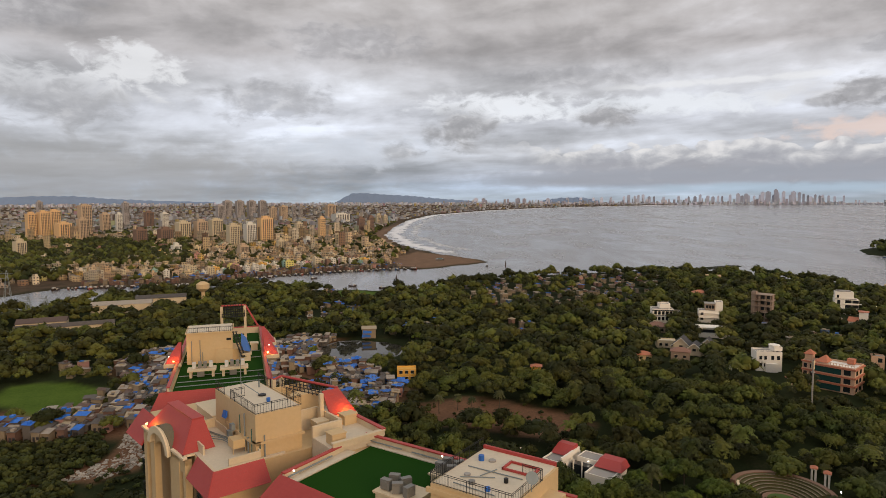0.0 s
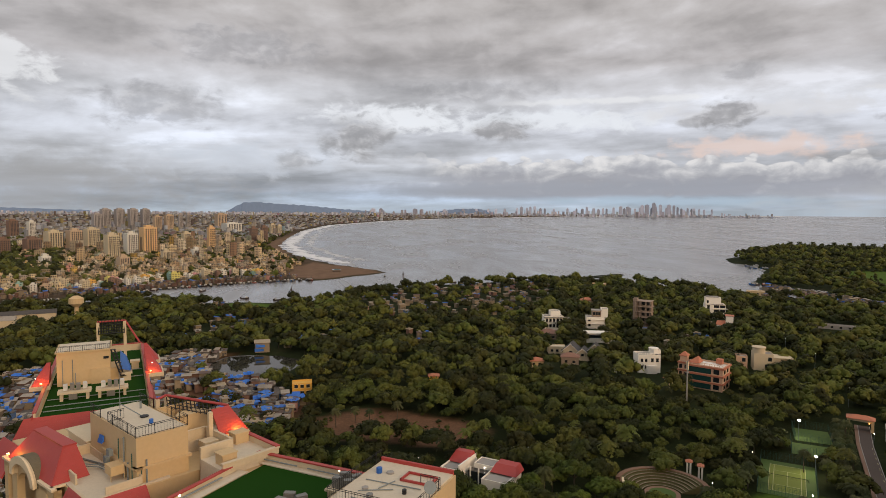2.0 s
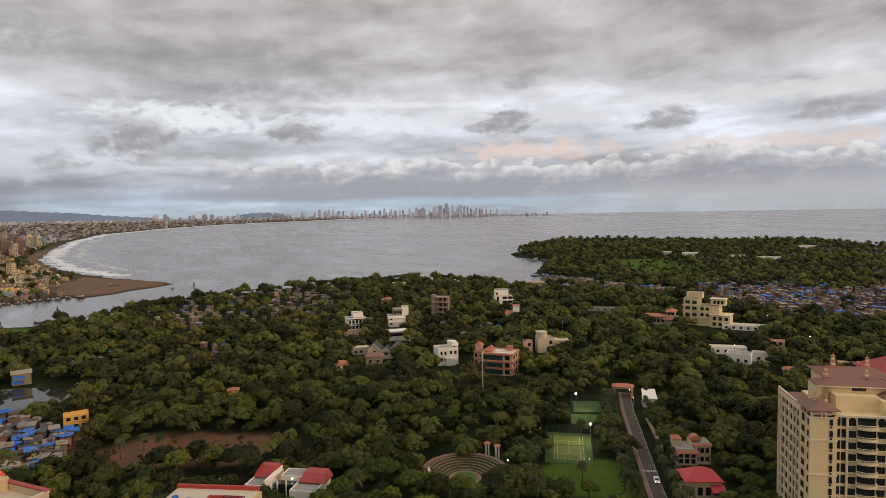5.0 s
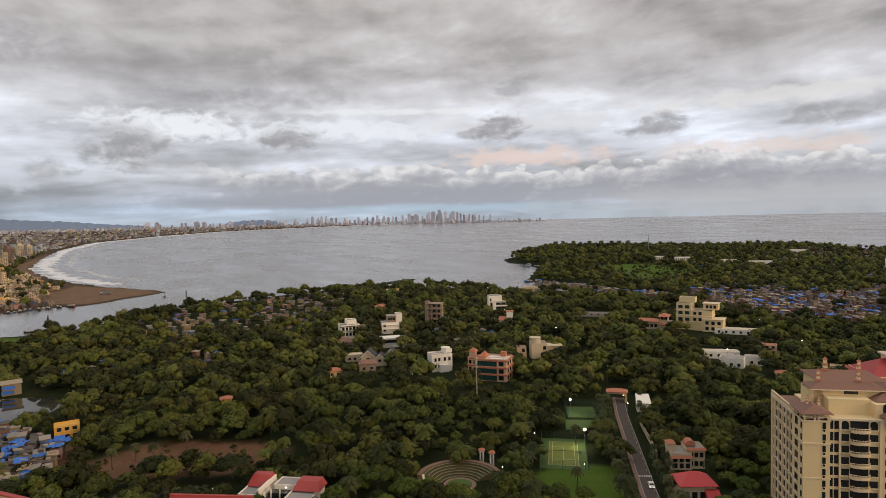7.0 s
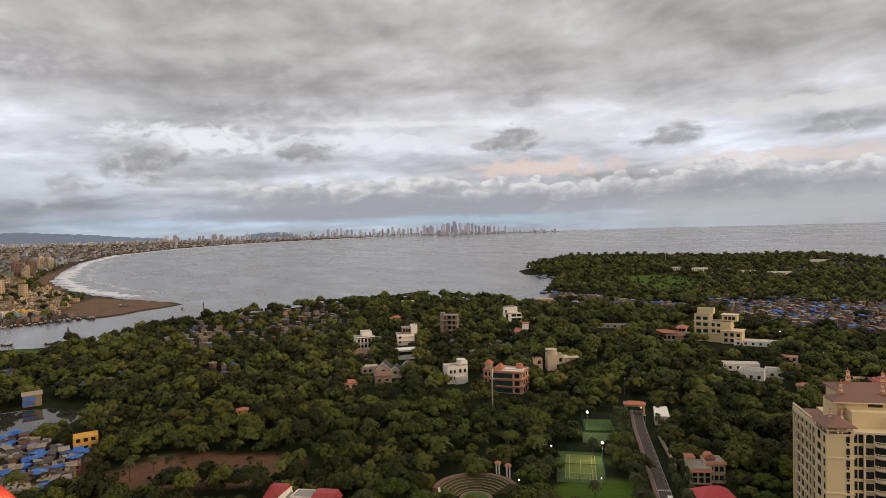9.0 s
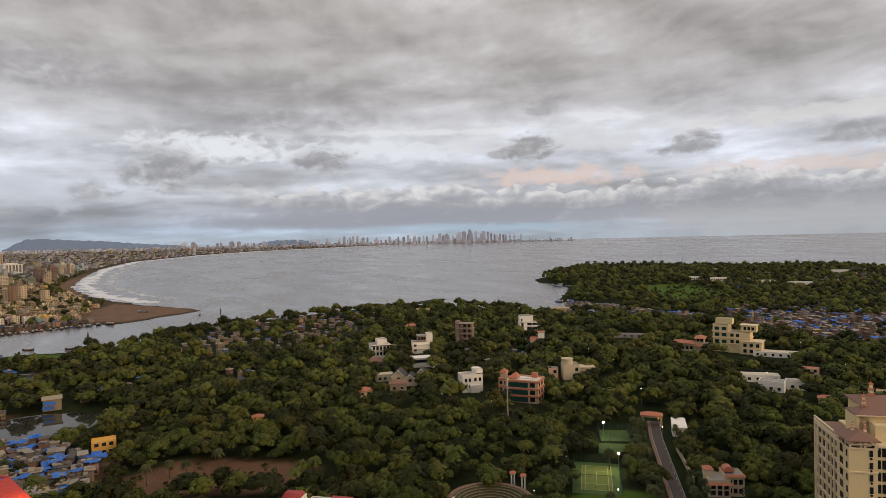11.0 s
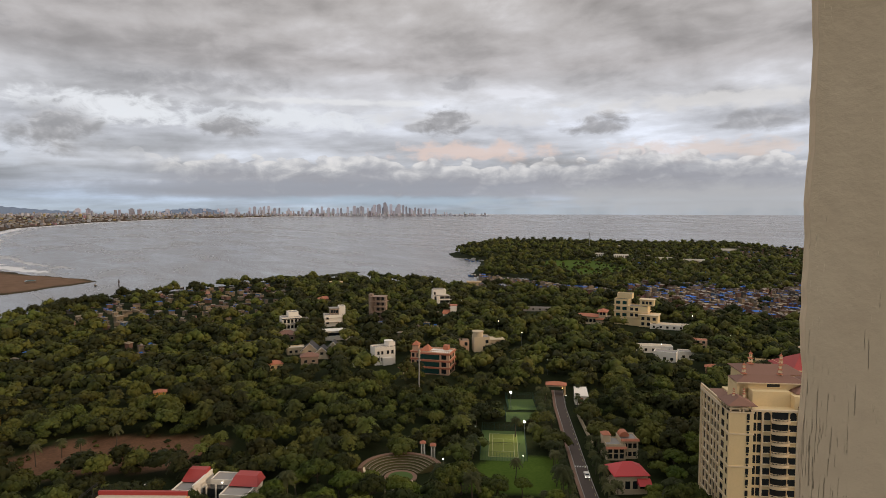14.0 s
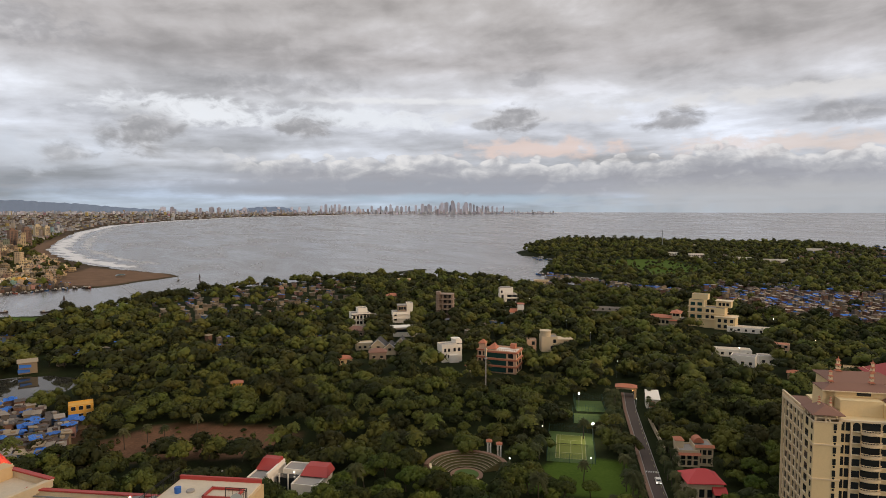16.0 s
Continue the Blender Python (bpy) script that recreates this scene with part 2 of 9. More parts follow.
def leaf_material(name, dark, light, attr=True):
    m = bpy.data.materials.new(name)
    m.use_nodes = True
    t = m.node_tree
    b = t.nodes["Principled BSDF"]
    geo = t.nodes.new("ShaderNodeNewGeometry")
    oi = t.nodes.new("ShaderNodeObjectInfo")
    at = t.nodes.new("ShaderNodeAttribute")
    at.attribute_name = "tint"
    n2 = nd(t, "ShaderNodeTexNoise", Scale=0.25, Detail=4.0)
    t.links.new(geo.outputs["Position"], n2.inputs["Vector"])
    f = mth(t, "ADD", mth(t, "MULTIPLY", geo.outputs["Random Per Island"], 0.28), mth(t, "MULTIPLY", mth(t, "SUBTRACT", n2.outputs["Fac"], 0.3), 0.5))
    if attr:
        f = mth(t, "ADD", f, mth(t, "MULTIPLY", mth(t, "SUBTRACT", at.outputs["Fac"], 0.5), 1.15))
    else:
        f = mth(t, "ADD", f, mth(t, "MULTIPLY", mth(t, "SUBTRACT", oi.outputs["Random"], 0.5), 0.9))
    col = ramp(t, f, [(0.0, dark), (0.45, tuple((a + c) / 2 for a, c in zip(dark, light))), (1.0, light)])
    n3 = nd(t, "ShaderNodeTexNoise", Scale=0.055, Detail=3.0)
    t.links.new(geo.outputs["Position"], n3.inputs["Vector"])
    n4 = nd(t, "ShaderNodeTexNoise", Scale=2.2, Detail=3.0, Roughness=0.7)
    t.links.new(geo.outputs["Position"], n4.inputs["Vector"])
    hv = t.nodes.new("ShaderNodeHueSaturation")
    t.links.new(mth(t, "MULTIPLY_ADD", n3.outputs["Fac"], 0.16, 0.424), hv.inputs["Hue"])
    t.links.new(mth(t, "MULTIPLY_ADD", n4.outputs["Fac"], 0.9, 0.55), hv.inputs["Value"])
    t.links.new(col, hv.inputs["Color"])
    t.links.new(hv.outputs[0], b.inputs["Base Color"])
    b.inputs["Roughness"].default_value = 0.7
    b.inputs["Specular IOR Level"].default_value = 0.14
    return m


PLASTER = material("cream_plaster", (0.62, 0.43, 0.205), 0.85, var=0.18, scale=0.6, big=0.04, tint2=(0.55, 0.41, 0.25))
PLASTER_PALE = material("pale_plaster", (0.63, 0.50, 0.325), 0.85, var=0.22, scale=0.7, big=0.05, tint2=(0.58, 0.48, 0.34))
CREAM = material("tower_cream_paint", (0.88, 0.67, 0.36), 0.8, var=0.14, scale=0.5, big=0.03, tint2=(0.62, 0.50, 0.29))
TRIM = material("pale_trim", (0.82, 0.66, 0.44), 0.8, var=0.2)
WHITE = material("white_paint", (0.92, 0.86, 0.77), 0.75, var=0.2, scale=0.8, big=0.1, tint2=(0.80, 0.73, 0.63))
ROOFRED = material("red_roof_sheet", (0.42, 0.045, 0.04), 0.55, var=0.22, scale=0.5, big=0.08, tint2=(0.36, 0.05, 0.04))
ROOFBROWN = material("brown_roof_tile", (0.26, 0.135, 0.095), 0.8, var=0.25, scale=1.5, big=0.1)
TERRACOTTA = material("terracotta_tile", (0.50, 0.18, 0.10), 0.8, var=0.25, scale=1.0)
TURF = material("green_terrace_turf", (0.014, 0.055, 0.006), 0.95, spec=0.05, var=0.2, scale=1.5, big=0.1)
DECK = material("white_roof_deck", (0.67, 0.565, 0.42), 0.85, var=0.28, scale=0.8, big=0.12, tint2=(0.56, 0.48, 0.37))
BLACKIRON = material("black_iron", (0.03, 0.03, 0.03), 0.5, 0.6, bump=0)
MOSS = material("mossy_weathered_plaster", (0.16, 0.135, 0.085), 0.95, var=0.4, scale=1.5, big=0.3)
PIPE = material("grey_pipe", (0.22, 0.25, 0.25), 0.5, bump=0)
GREENPIPE = material("green_pipe_paint", (0.05, 0.11, 0.085), 0.5, bump=0)
ACGREY = material("grey_condenser_metal", (0.22, 0.21, 0.19), 0.55, 0.2)
ACWHITE = material("white_condenser_metal", (0.62, 0.60, 0.55), 0.5)
DARKGLASS = material("dark_window_glass", (0.02, 0.024, 0.028), 0.15, var=0.2, bump=0)
GREENGLASS = material("green_tinted_glass", (0.02, 0.06, 0.055), 0.1, var=0.2, bump=0)
CONCRETE = material("grey_concrete", (0.36, 0.33, 0.30), 0.9, var=0.3, scale=1.0, big=0.1)
RAWBRICK = material("bare_concrete_and_brick", (0.34, 0.25, 0.19), 0.9, var=0.35, scale=1.0)
ASPHALT = material("asphalt", (0.115, 0.088, 0.075), 0.95, var=0.3, spec=0.2, scale=1.0)
TARP = material("blue_tarpaulin", (0.02, 0.13, 0.48), 0.5, var=0.3, scale=0.6, rnd=0.5)
TIN = material("weathered_roof_sheet", (0.26, 0.23, 0.21), 0.7, var=0.4, scale=0.6, rnd=0.8, tint2=(0.16, 0.12, 0.10))
SHACKWALL = material("shack_wall", (0.32, 0.26, 0.22), 0.9, var=0.3, rnd=0.8)
TREELEAF = leaf_material("broad_leaves", (0.030, 0.036, 0.009), (0.150, 0.185, 0.028), attr=False)
WOODLEAF = leaf_material("woodland_leaves", (0.028, 0.030, 0.008), (0.135, 0.140, 0.028))
MANGLEAF = leaf_material("mangrove_leaves", (0.022, 0.026, 0.006), (0.085, 0.09, 0.022))
PALMLEAF = leaf_material("palm_fronds", (0.04, 0.045, 0.016), (0.12, 0.12, 0.045), attr=False)
BARK = material("tree_bark", (0.09, 0.07, 0.05), 0.95, var=0.4, scale=3.0)


# ---- mesh helpers ----
class Geo:
    """Collects corners and faces of one mesh; at is the pose of what is added next."""

    def __init__(self, at=None):
        self.v, self.f, self.m, self.at, self.mat, self.pieces = [], [], [], at or Matrix(), 0, []

    def add(self, verts, faces):
        k = len(self.v)
        at = self.at
        self.v += [tuple(at @ Vector(p)) for p in verts]
        self.f += [tuple(k + i for i in q) for q in faces]
        self.m += [self.mat] * len(faces)
        return self

    def box(self, x0, y0, z0, x1, y1, z1):
        return self.add([(x0, y0, z0), (x1, y0, z0), (x1, y1, z0), (x0, y1, z0), (x0, y0, z1), (x1, y0, z1), (x1, y1, z1), (x0, y1, z1)],
                        [(3, 2, 1, 0), (4, 5, 6, 7), (0, 1, 5, 4), (1, 2, 6, 5), (2, 3, 7, 6), (3, 0, 4, 7)])

    def frustum(self, lo, hi):
        """A solid between two outlines with as many corners, each a list of (x, y, z)."""
        n = len(lo)
        return self.add(list(lo) + list(hi), [tuple(range(n))[::-1], tuple(range(n, 2 * n))] + [(i, (i + 1) % n, n + (i + 1) % n, n + i) for i in range(n)])

    def prism(self, pts, z0, z1):
        return self.frustum([(x, y, z0) for x, y in pts], [(x, y, z1) for x, y in pts])

    def cyl(self, x, y, z0, z1, r, n=10, r1=None):
        r1 = r if r1 is None else r1
        ring = [(math.cos(2 * math.pi * i / n), math.sin(2 * math.pi * i / n)) for i in range(n)]
        return self.frustum([(x + r * a, y + r * b, z0) for a, b in ring], [(x + r1 * a, y + r1 * b, z1) for a, b in ring])

    def beam(self, a, b, r, n=4):
        """A round bar from a to b."""
        a, b = Vector(a), Vector(b)
        q = (b - a).to_track_quat("Z", "Y").to_matrix().to_4x4()
        keep = self.at
        self.at = keep @ Matrix.Translation(a) @ q
        self.cyl(0, 0, 0, (b - a).length, r, n)
        self.at = keep
        return self

    def hip(self, x0, y0, x1, y1, z0, z1, eave=0.4, ridge=0.0):
        """A hipped roof with a thick eave; ridge is the half length of the ridge."""
        x0, y0, x1, y1 = x0 - eave, y0 - eave, x1 + eave, y1 + eave
        cx, cy = (x0 + x1) / 2, (y0 + y1) / 2
        rx, ry = (ridge, 0.05) if (x1 - x0) >= (y1 - y0) else (0.05, ridge)
        self.box(x0, y0, z0 - 0.15, x1, y1, z0)
        return self.frustum([(x0, y0, z0), (x1, y0, z0), (x1, y1, z0), (x0, y1, z0)],
                            [(cx - rx, cy - ry, z1), (cx + rx, cy - ry, z1), (cx + rx, cy + ry, z1), (cx - rx, cy + ry, z1)])

    def mesh(self, name, mats):
        me = bpy.data.meshes.new(name)
        me.from_pydata(self.v, [], self.f)
        for m in (mats if isinstance(mats, (list, tuple)) else [mats]):
            me.materials.append(m)
        if isinstance(mats, (list, tuple)):
            me.polygons.foreach_set("material_index", self.m)
        me.validate()
        return me


def part(name, geo, mat, parent=None, label=""):
    ob = new(name, geo if isinstance(geo, bpy.types.Mesh) else geo.mesh(name, mat))
    if parent is not None:
        ob.parent = parent
    if label:
        ob["label"] = label
    for piece in (() if isinstance(geo, bpy.types.Mesh) else geo.pieces):
        part("roof_course", piece, mat, ob)
    return ob


def thing(name, x, y, z, rz, label, category, group="", kind=""):
    ob = new(name)
    ob.empty_display_size = 0.5
    ob.matrix_basis = pose(x, y, z, 0, 0, rz)
    return tagged(ob, label, category, group, kind)
SLATE = material("dark_slate", (0.05, 0.045, 0.045), 0.7, var=0.3)
PEACH = material("peach_paint", (0.66, 0.42, 0.28), 0.8, var=0.2)
OCHRE = material("ochre_paint", (0.72, 0.38, 0.06), 0.8, var=0.2)
REDSHEET = material("bright_red_sheet", (0.62, 0.05, 0.05), 0.5, var=0.15)
COURTGREEN = material("court_green", (0.075, 0.125, 0.022), 0.9, var=0.25)
COURTPLAY = material("court_playing_green", (0.17, 0.20, 0.03), 0.9, var=0.2)
LINEWHITE = material("white_line_paint", (0.75, 0.73, 0.68), 0.8, var=0.15, bump=0)
FENCEGREEN = material("green_fence_wire", (0.02, 0.07, 0.05), 0.7, bump=0)
PAVING = material("reddish_paving", (0.26, 0.15, 0.10), 0.9, var=0.3)
STEPGRASS = material("step_grass", (0.10, 0.088, 0.032), 0.95, var=0.3)
COURTLINE = material("faded_court_line", (0.50, 0.46, 0.24), 0.85, var=0.2, bump=0)
LAMPBRIGHT = lamp_material("floodlight_lens", (1.0, 0.9, 0.72), 16.0)

# ---- ground and sea: one sheet each, out to the horizon ----
EYE = 90.0


def rise(r):
    """Far out the sheets lift a little, which stands in for the distance beyond five kilometres."""
    s = np.clip((np.asarray(r, float) - 1500.0) / 3400.0, 0, None)
    return 62.6 * s * s


_rr = np.linspace(200, 4900, 4701)
_dep = np.degrees(np.arctan2(EYE - rise(_rr), _rr))


def spot(azim, dep):
    """The place on the sheet at an azimuth (degrees to the right) and a depression below the level."""
    r = float(np.interp(dep, _dep[::-1], _rr[::-1]))
    return r * math.sin(radians(azim)), r * math.cos(radians(azim))


def inside(px, py, poly):
    poly = np.asarray(poly, float)
    c = np.zeros(px.shape, bool)
    for (x0, y0), (x1, y1) in zip(poly, np.roll(poly, -1, 0)):
        if y0 == y1:
            continue
        hit = ((y0 > py) != (y1 > py)) & (px < (x1 - x0) * (py - y0) / (y1 - y0) + x0)
        c ^= hit
    return c


def edge_distance(px, py, poly):
    """Metres from the outline, positive inside."""
    poly = np.asarray(poly, float)
    d = np.full(px.shape, 1e9)
    for (x0, y0), (x1, y1) in zip(poly, np.roll(poly, -1, 0)):
        dx, dy = x1 - x0, y1 - y0
        t = np.clip(((px - x0) * dx + (py - y0) * dy) / (dx * dx + dy * dy + 1e-9), 0, 1)
        d = np.minimum(d, np.hypot(px - x0 - t * dx, py - y0 - t * dy))
    return np.where(inside(px, py, poly), d, -d)


# shores, in metres
HOME = [(-900, -900), (-700, 300), (-420, 430), (-345, 520), (-309, 580), (-275, 618), (-225, 664), (-175, 666), (-129, 628), (-60, 618), (0, 640), (20, 690), (76, 728), (149, 755),
        (225, 778), (285, 786), (318, 784), (345, 752), (378, 722), (420, 672), (412, 615), (450, 590), (500, 580), (560, 640), (520, 690), (530, 730), (590, 790), (660, 880), (690, 940), (690, 1010),
        (740, 1100), (800, 1150), (950, 1270), (1132, 1390), (1250, 1300), (1400, 1160), (1590, 1010), (1520, 860), (1500, 720), (1800, 300), (1800, -900)]
CITY = [spot(-58, 7.2), spot(-36.0, 7.05), (-404, 647), (-351, 659), (-294, 666), (-244, 697), (-195, 754), (-133, 794), (-63, 825), (-29, 823), (12, 858), (64, 911), (31, 986), (-4, 1039), (-57, 1164), (-101, 1321),
        spot(-5.5, 3.2), spot(-4.7, 2.5), spot(-3.4, 1.85), spot(-1.2, 1.35), spot(3.6, 0.98), spot(8.7, 0.74), spot(13.8, 0.62), spot(18.9, 0.50), spot(26.0, 0.40), spot(31.0, 0.345),
        spot(37.5, 0.325), spot(10, 0.321), spot(-10, 0.321), spot(-30, 0.321), spot(-58, 0.321)]
ROCKS = [(338, 806), (356, 812), (396, 838), (398, 846), (378, 842), (340, 818)]
SANDSPIT = [(-75, 860), (-29, 828), (12, 862), (60, 910), (31, 982), (-4, 1030), (-45, 1100), (-70, 1010)]
FIELD = [(-204, 272), (-175, 255), (-158, 262), (-160, 292), (-190, 306), (-215, 300)]
FIELD_B = [(-121, 590), (-104, 622), (-46, 606), (-66, 560), (-105, 552)]
FIELD_C = [(740, 850), (850, 805), (800, 680), (705, 590), (630, 578), (625, 625), (690, 740)]
POND = [(-76, 371), (-60, 343), (-45, 338), (-30, 358), (-27, 382), (-42, 397), (-66, 393)]
CLEARING = [(-30, 250), (-11, 270), (10, 280), (30, 274), (52, 258), (62, 245), (45, 232), (22, 236), (-5, 244)]
LAWN = [(112, 160), (140, 138), (158, 162), (140, 180), (122, 176)]
SLUM_L = [(-215, 232), (-185, 262), (-165, 270), (-150, 290), (-178, 330), (-170, 365), (-120, 372), (-92, 398), (-66, 402), (-76, 372), (-60, 340), (-38, 330), (-15, 292), (-20, 262), (-45, 250), (-70, 250), (-110, 232), (-150, 226)]
SLUM_R = [(592, 522), (690, 523), (733, 469), (775, 384), (523, 259), (490, 295), (487, 341), (526, 431)]
LANDING = [(492, 660), (499, 611), (506, 567), (508, 523), (513, 486), (524, 465)]
RUBBLE = [(-128, 242), (-108, 236), (-96, 216), (-108, 196), (-130, 190), (-118, 214)]
GRASS_L = [(-118, 216), (-98, 218), (-80, 190), (-92, 172), (-130, 178), (-112, 200)]
MANGROVE = [(-232, 230), (-150, 224), (-132, 236), (-118, 212), (-124, 196), (-100, 165), (-90, 140), (-190, 130)]
BEACH = [spot(-7.2, 4.0), (-101, 1321), spot(-5.3, 3.2), spot(-4.4, 2.5), spot(-3.0, 1.85), spot(0.2, 1.32), spot(3.6, 1.02), spot(3.6, 1.12), spot(-1.2, 1.5), spot(-3.9, 2.1), spot(-6.2, 2.8)]
ROAD_AXIS = [(112, 92), (150.5, 143), (200, 206), (226, 236)]


def road_distance(px, py):
    d = np.full(np.shape(px), 1e9)
    for (x0, y0), (x1, y1) in zip(ROAD_AXIS, ROAD_AXIS[1:]):
        dx, dy = x1 - x0, y1 - y0
        t = np.clip(((px - x0) * dx + (py - y0) * dy) / (dx * dx + dy * dy), 0, 1)
        d = np.minimum(d, np.hypot(px - x0 - t * dx, py - y0 - t * dy))
    return d


def wobble(x, y, size, seed=0.0):
    """Smooth cheap noise between -1 and 1."""
    a = np.sin(x / size + 1.7 * np.sin(y / size * 0.8 + seed) + seed) + np.sin(y / size * 1.31 + 1.3 * np.sin(x / size * 0.63 + 2 * seed) + 2.1 * seed)
    b = np.sin(x / size * 2.7 + 1.1 * np.sin(y / size * 2.2 + seed)) + np.sin(y / size * 3.1 + seed)
    return (a + 0.5 * b) / 3.0


def polar_sheet(azs, rs):
    a, r = np.meshgrid(np.radians(azs), rs, indexing="ij")
    x, y = r * np.sin(a), r * np.cos(a)
    n, m = a.shape
    i, j = np.meshgrid(np.arange(n), np.arange(m - 1), indexing="ij")
    i2 = (i + 1) % n
    f = np.stack([i * m + j, i * m + j + 1, i2 * m + j + 1, i2 * m + j], -1).reshape(-1, 4)
    return x.ravel(), y.ravel(), r.ravel(), f


def sheet_mesh(name, x, y, z, f):
    me = bpy.data.meshes.new(name)
    me.vertices.add(len(x))
    me.vertices.foreach_set("co", np.stack([x, y, z], 1).astype(np.float32).ravel())
    me.loops.add(f.size)
    me.loops.foreach_set("vertex_index", f.ravel().astype(np.int32))
    k = f.shape[1]
    me.polygons.add(len(f))
    me.polygons.foreach_set("loop_start", np.arange(0, f.size, k, dtype=np.int32))
    me.update(calc_edges=True)
    return me


azs = np.concatenate([np.arange(-48, 76, 0.4), np.arange(76, 312, 4.0)])
rs = np.concatenate([np.linspace(0.01, 60, 12), np.geomspace(70, 420, 110), np.geomspace(424, 1600, 170), np.geomspace(1625, 4920, 60)])
gx, gy, gr, gf = polar_sheet(azs, rs)
wx, wy = gx + 5 * wobble(gx, gy, 19.0, 1.0), gy + 5 * wobble(gy, gx, 17.0, 2.0)
land = np.maximum(np.maximum(edge_distance(wx, wy, HOME), edge_distance(wx, wy, CITY)), edge_distance(wx, wy, ROCKS) * 0.6)
gz = np.clip(land * 0.22, -4.0, 0.0) + 0.0
gz = np.where(land > 0, np.minimum(0.35 * wobble(gx, gy, 14.0, 3.0), land * 0.1), gz) + rise(gr)
# low wooded hills on the headland, and the sunken pond
hill = np.clip(edge_distance(gx, gy, HOME) / 160.0, 0, 1)
gz += 9.0 * hill * np.exp(-(((gx - 930) / 230.0) ** 2 + ((gy - 1120) / 220.0) ** 2))
pond = edge_distance(wx, wy, POND)
gz = np.where(pond > -4, np.minimum(gz, -0.45 * (pond + 4)), gz)
gz = np.maximum(gz, rise(gr) - 5.0)


def region(poly, soft=4.0):
    return np.clip(edge_distance(wx, wy, poly) / soft + 0.5, 0, 1)


green = np.maximum.reduce([region(FIELD), region(FIELD_B), region(FIELD_C), region(LAWN, 1.5)])
earth = np.maximum.reduce([region(CLEARING), region(SLUM_L, 8), region(SLUM_R, 8), region(RUBBLE, 3)])
sand = np.maximum.reduce([region(SANDSPIT, 10), region(BEACH, 30), region(ROCKS, 3) * 0.0])
town = region(CITY, 20) * (1 - sand)
me = sheet_mesh("ground", gx, gy, gz, gf)
lay_attr = me.color_attributes.new("cover", "FLOAT_COLOR", "POINT")
lay_attr.data.foreach_set("color", np.stack([green, earth, sand, town], 1).astype(np.float32).ravel())

m = bpy.data.materials.new("ground_cover")
m.use_nodes = True
t = m.node_tree
b = t.nodes["Principled BSDF"]
at = t.nodes.new("ShaderNodeAttribute")
at.attribute_name = "cover"
rgb = t.nodes.new("ShaderNodeSeparateColor")
t.links.new(at.outputs["Color"], rgb.inputs[0])
gpos = t.nodes.new("ShaderNodeNewGeometry")
na = nd(t, "ShaderNodeTexNoise", Scale=0.9, Detail=8.0, Roughness=0.65)
nb_ = nd(t, "ShaderNodeTexNoise", Scale=0.06, Detail=5.0, Roughness=0.6)
for n in (na, nb_):
    t.links.new(gpos.outputs["Position"], n.inputs["Vector"])
grain = mth(t, "ADD", mth(t, "MULTIPLY", na.outputs["Fac"], 0.5), mth(t, "MULTIPLY", nb_.outputs["Fac"], 0.5))
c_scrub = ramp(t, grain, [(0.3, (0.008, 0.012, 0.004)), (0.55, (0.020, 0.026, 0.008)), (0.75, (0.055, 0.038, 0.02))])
c_green = ramp(t, grain, [(0.3, (0.042, 0.080, 0.010)), (0.7, (0.105, 0.155, 0.022))])
c_earth = ramp(t, grain, [(0.3, (0.07, 0.040, 0.024)), (0.55, (0.165, 0.085, 0.048)), (0.75, (0.25, 0.15, 0.095))])
c_sand = ramp(t, grain, [(0.3, (0.12, 0.072, 0.045)), (0.7, (0.25, 0.155, 0.10))])
c_town = ramp(t, grain, [(0.3, (0.02, 0.022, 0.010)), (0.5, (0.075, 0.050, 0.032)), (0.7, (0.14, 0.095, 0.062))])
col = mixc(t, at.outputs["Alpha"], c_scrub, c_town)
col = mixc(t, rgb.outputs[1], col, c_earth)
col = mixc(t, rgb.outputs[0], col, c_green)
col = mixc(t, rgb.outputs[2], col, c_sand)
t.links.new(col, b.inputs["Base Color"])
b.inputs["Roughness"].default_value = 0.95
b.inputs["Specular IOR Level"].default_value = 0.08
me.materials.append(m)
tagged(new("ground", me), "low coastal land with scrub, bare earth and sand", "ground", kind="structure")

# the sea, the creek and the pond; swell and surf run along the beach
wazs = np.concatenate([np.arange(-60, 85, 0.5), np.arange(85, 300, 5.0)])
wrs = np.concatenate([np.linspace(100, 560, 8), np.geomspace(580, 1500, 90), np.geomspace(1515, 4930, 120)])
sx_, sy_, sr_, sf_ = polar_sheet(wazs, wrs)
off_beach = -edge_distance(sx_ + 7 * wobble(sx_, sy_, 40.0, 1.0), sy_ + 7 * wobble(sy_, sx_, 34.0, 2.0), CITY)
surf_zone = np.clip((sy_ - 960) / 160.0, 0, 1)
m = bpy.data.materials.new("sea_water")
m.use_nodes = True
t = m.node_tree
b = t.nodes["Principled BSDF"]
gpos = t.nodes.new("ShaderNodeNewGeometry")
shore_at = t.nodes.new("ShaderNodeAttribute")
shore_at.attribute_name = "off_beach"
zone_at = t.nodes.new("ShaderNodeAttribute")
zone_at.attribute_name = "surf_zone"
mp = nd(t, "ShaderNodeMapping")
mp.inputs["Rotation"].default_value = (0, 0, radians(28))
mp.inputs["Scale"].default_value = (1.0, 0.32, 1.0)
t.links.new(gpos.outputs["Position"], mp.inputs["Vector"])
w1 = nd(t, "ShaderNodeTexNoise", Scale=0.22, Detail=5.0, Roughness=0.6)
w2 = nd(t, "ShaderNodeTexNoise", Scale=0.012, Detail=6.0, Roughness=0.6, Distortion=0.8)
w3 = nd(t, "ShaderNodeTexNoise", Scale=0.05, Detail=5.0, Roughness=0.6, Distortion=0.6)
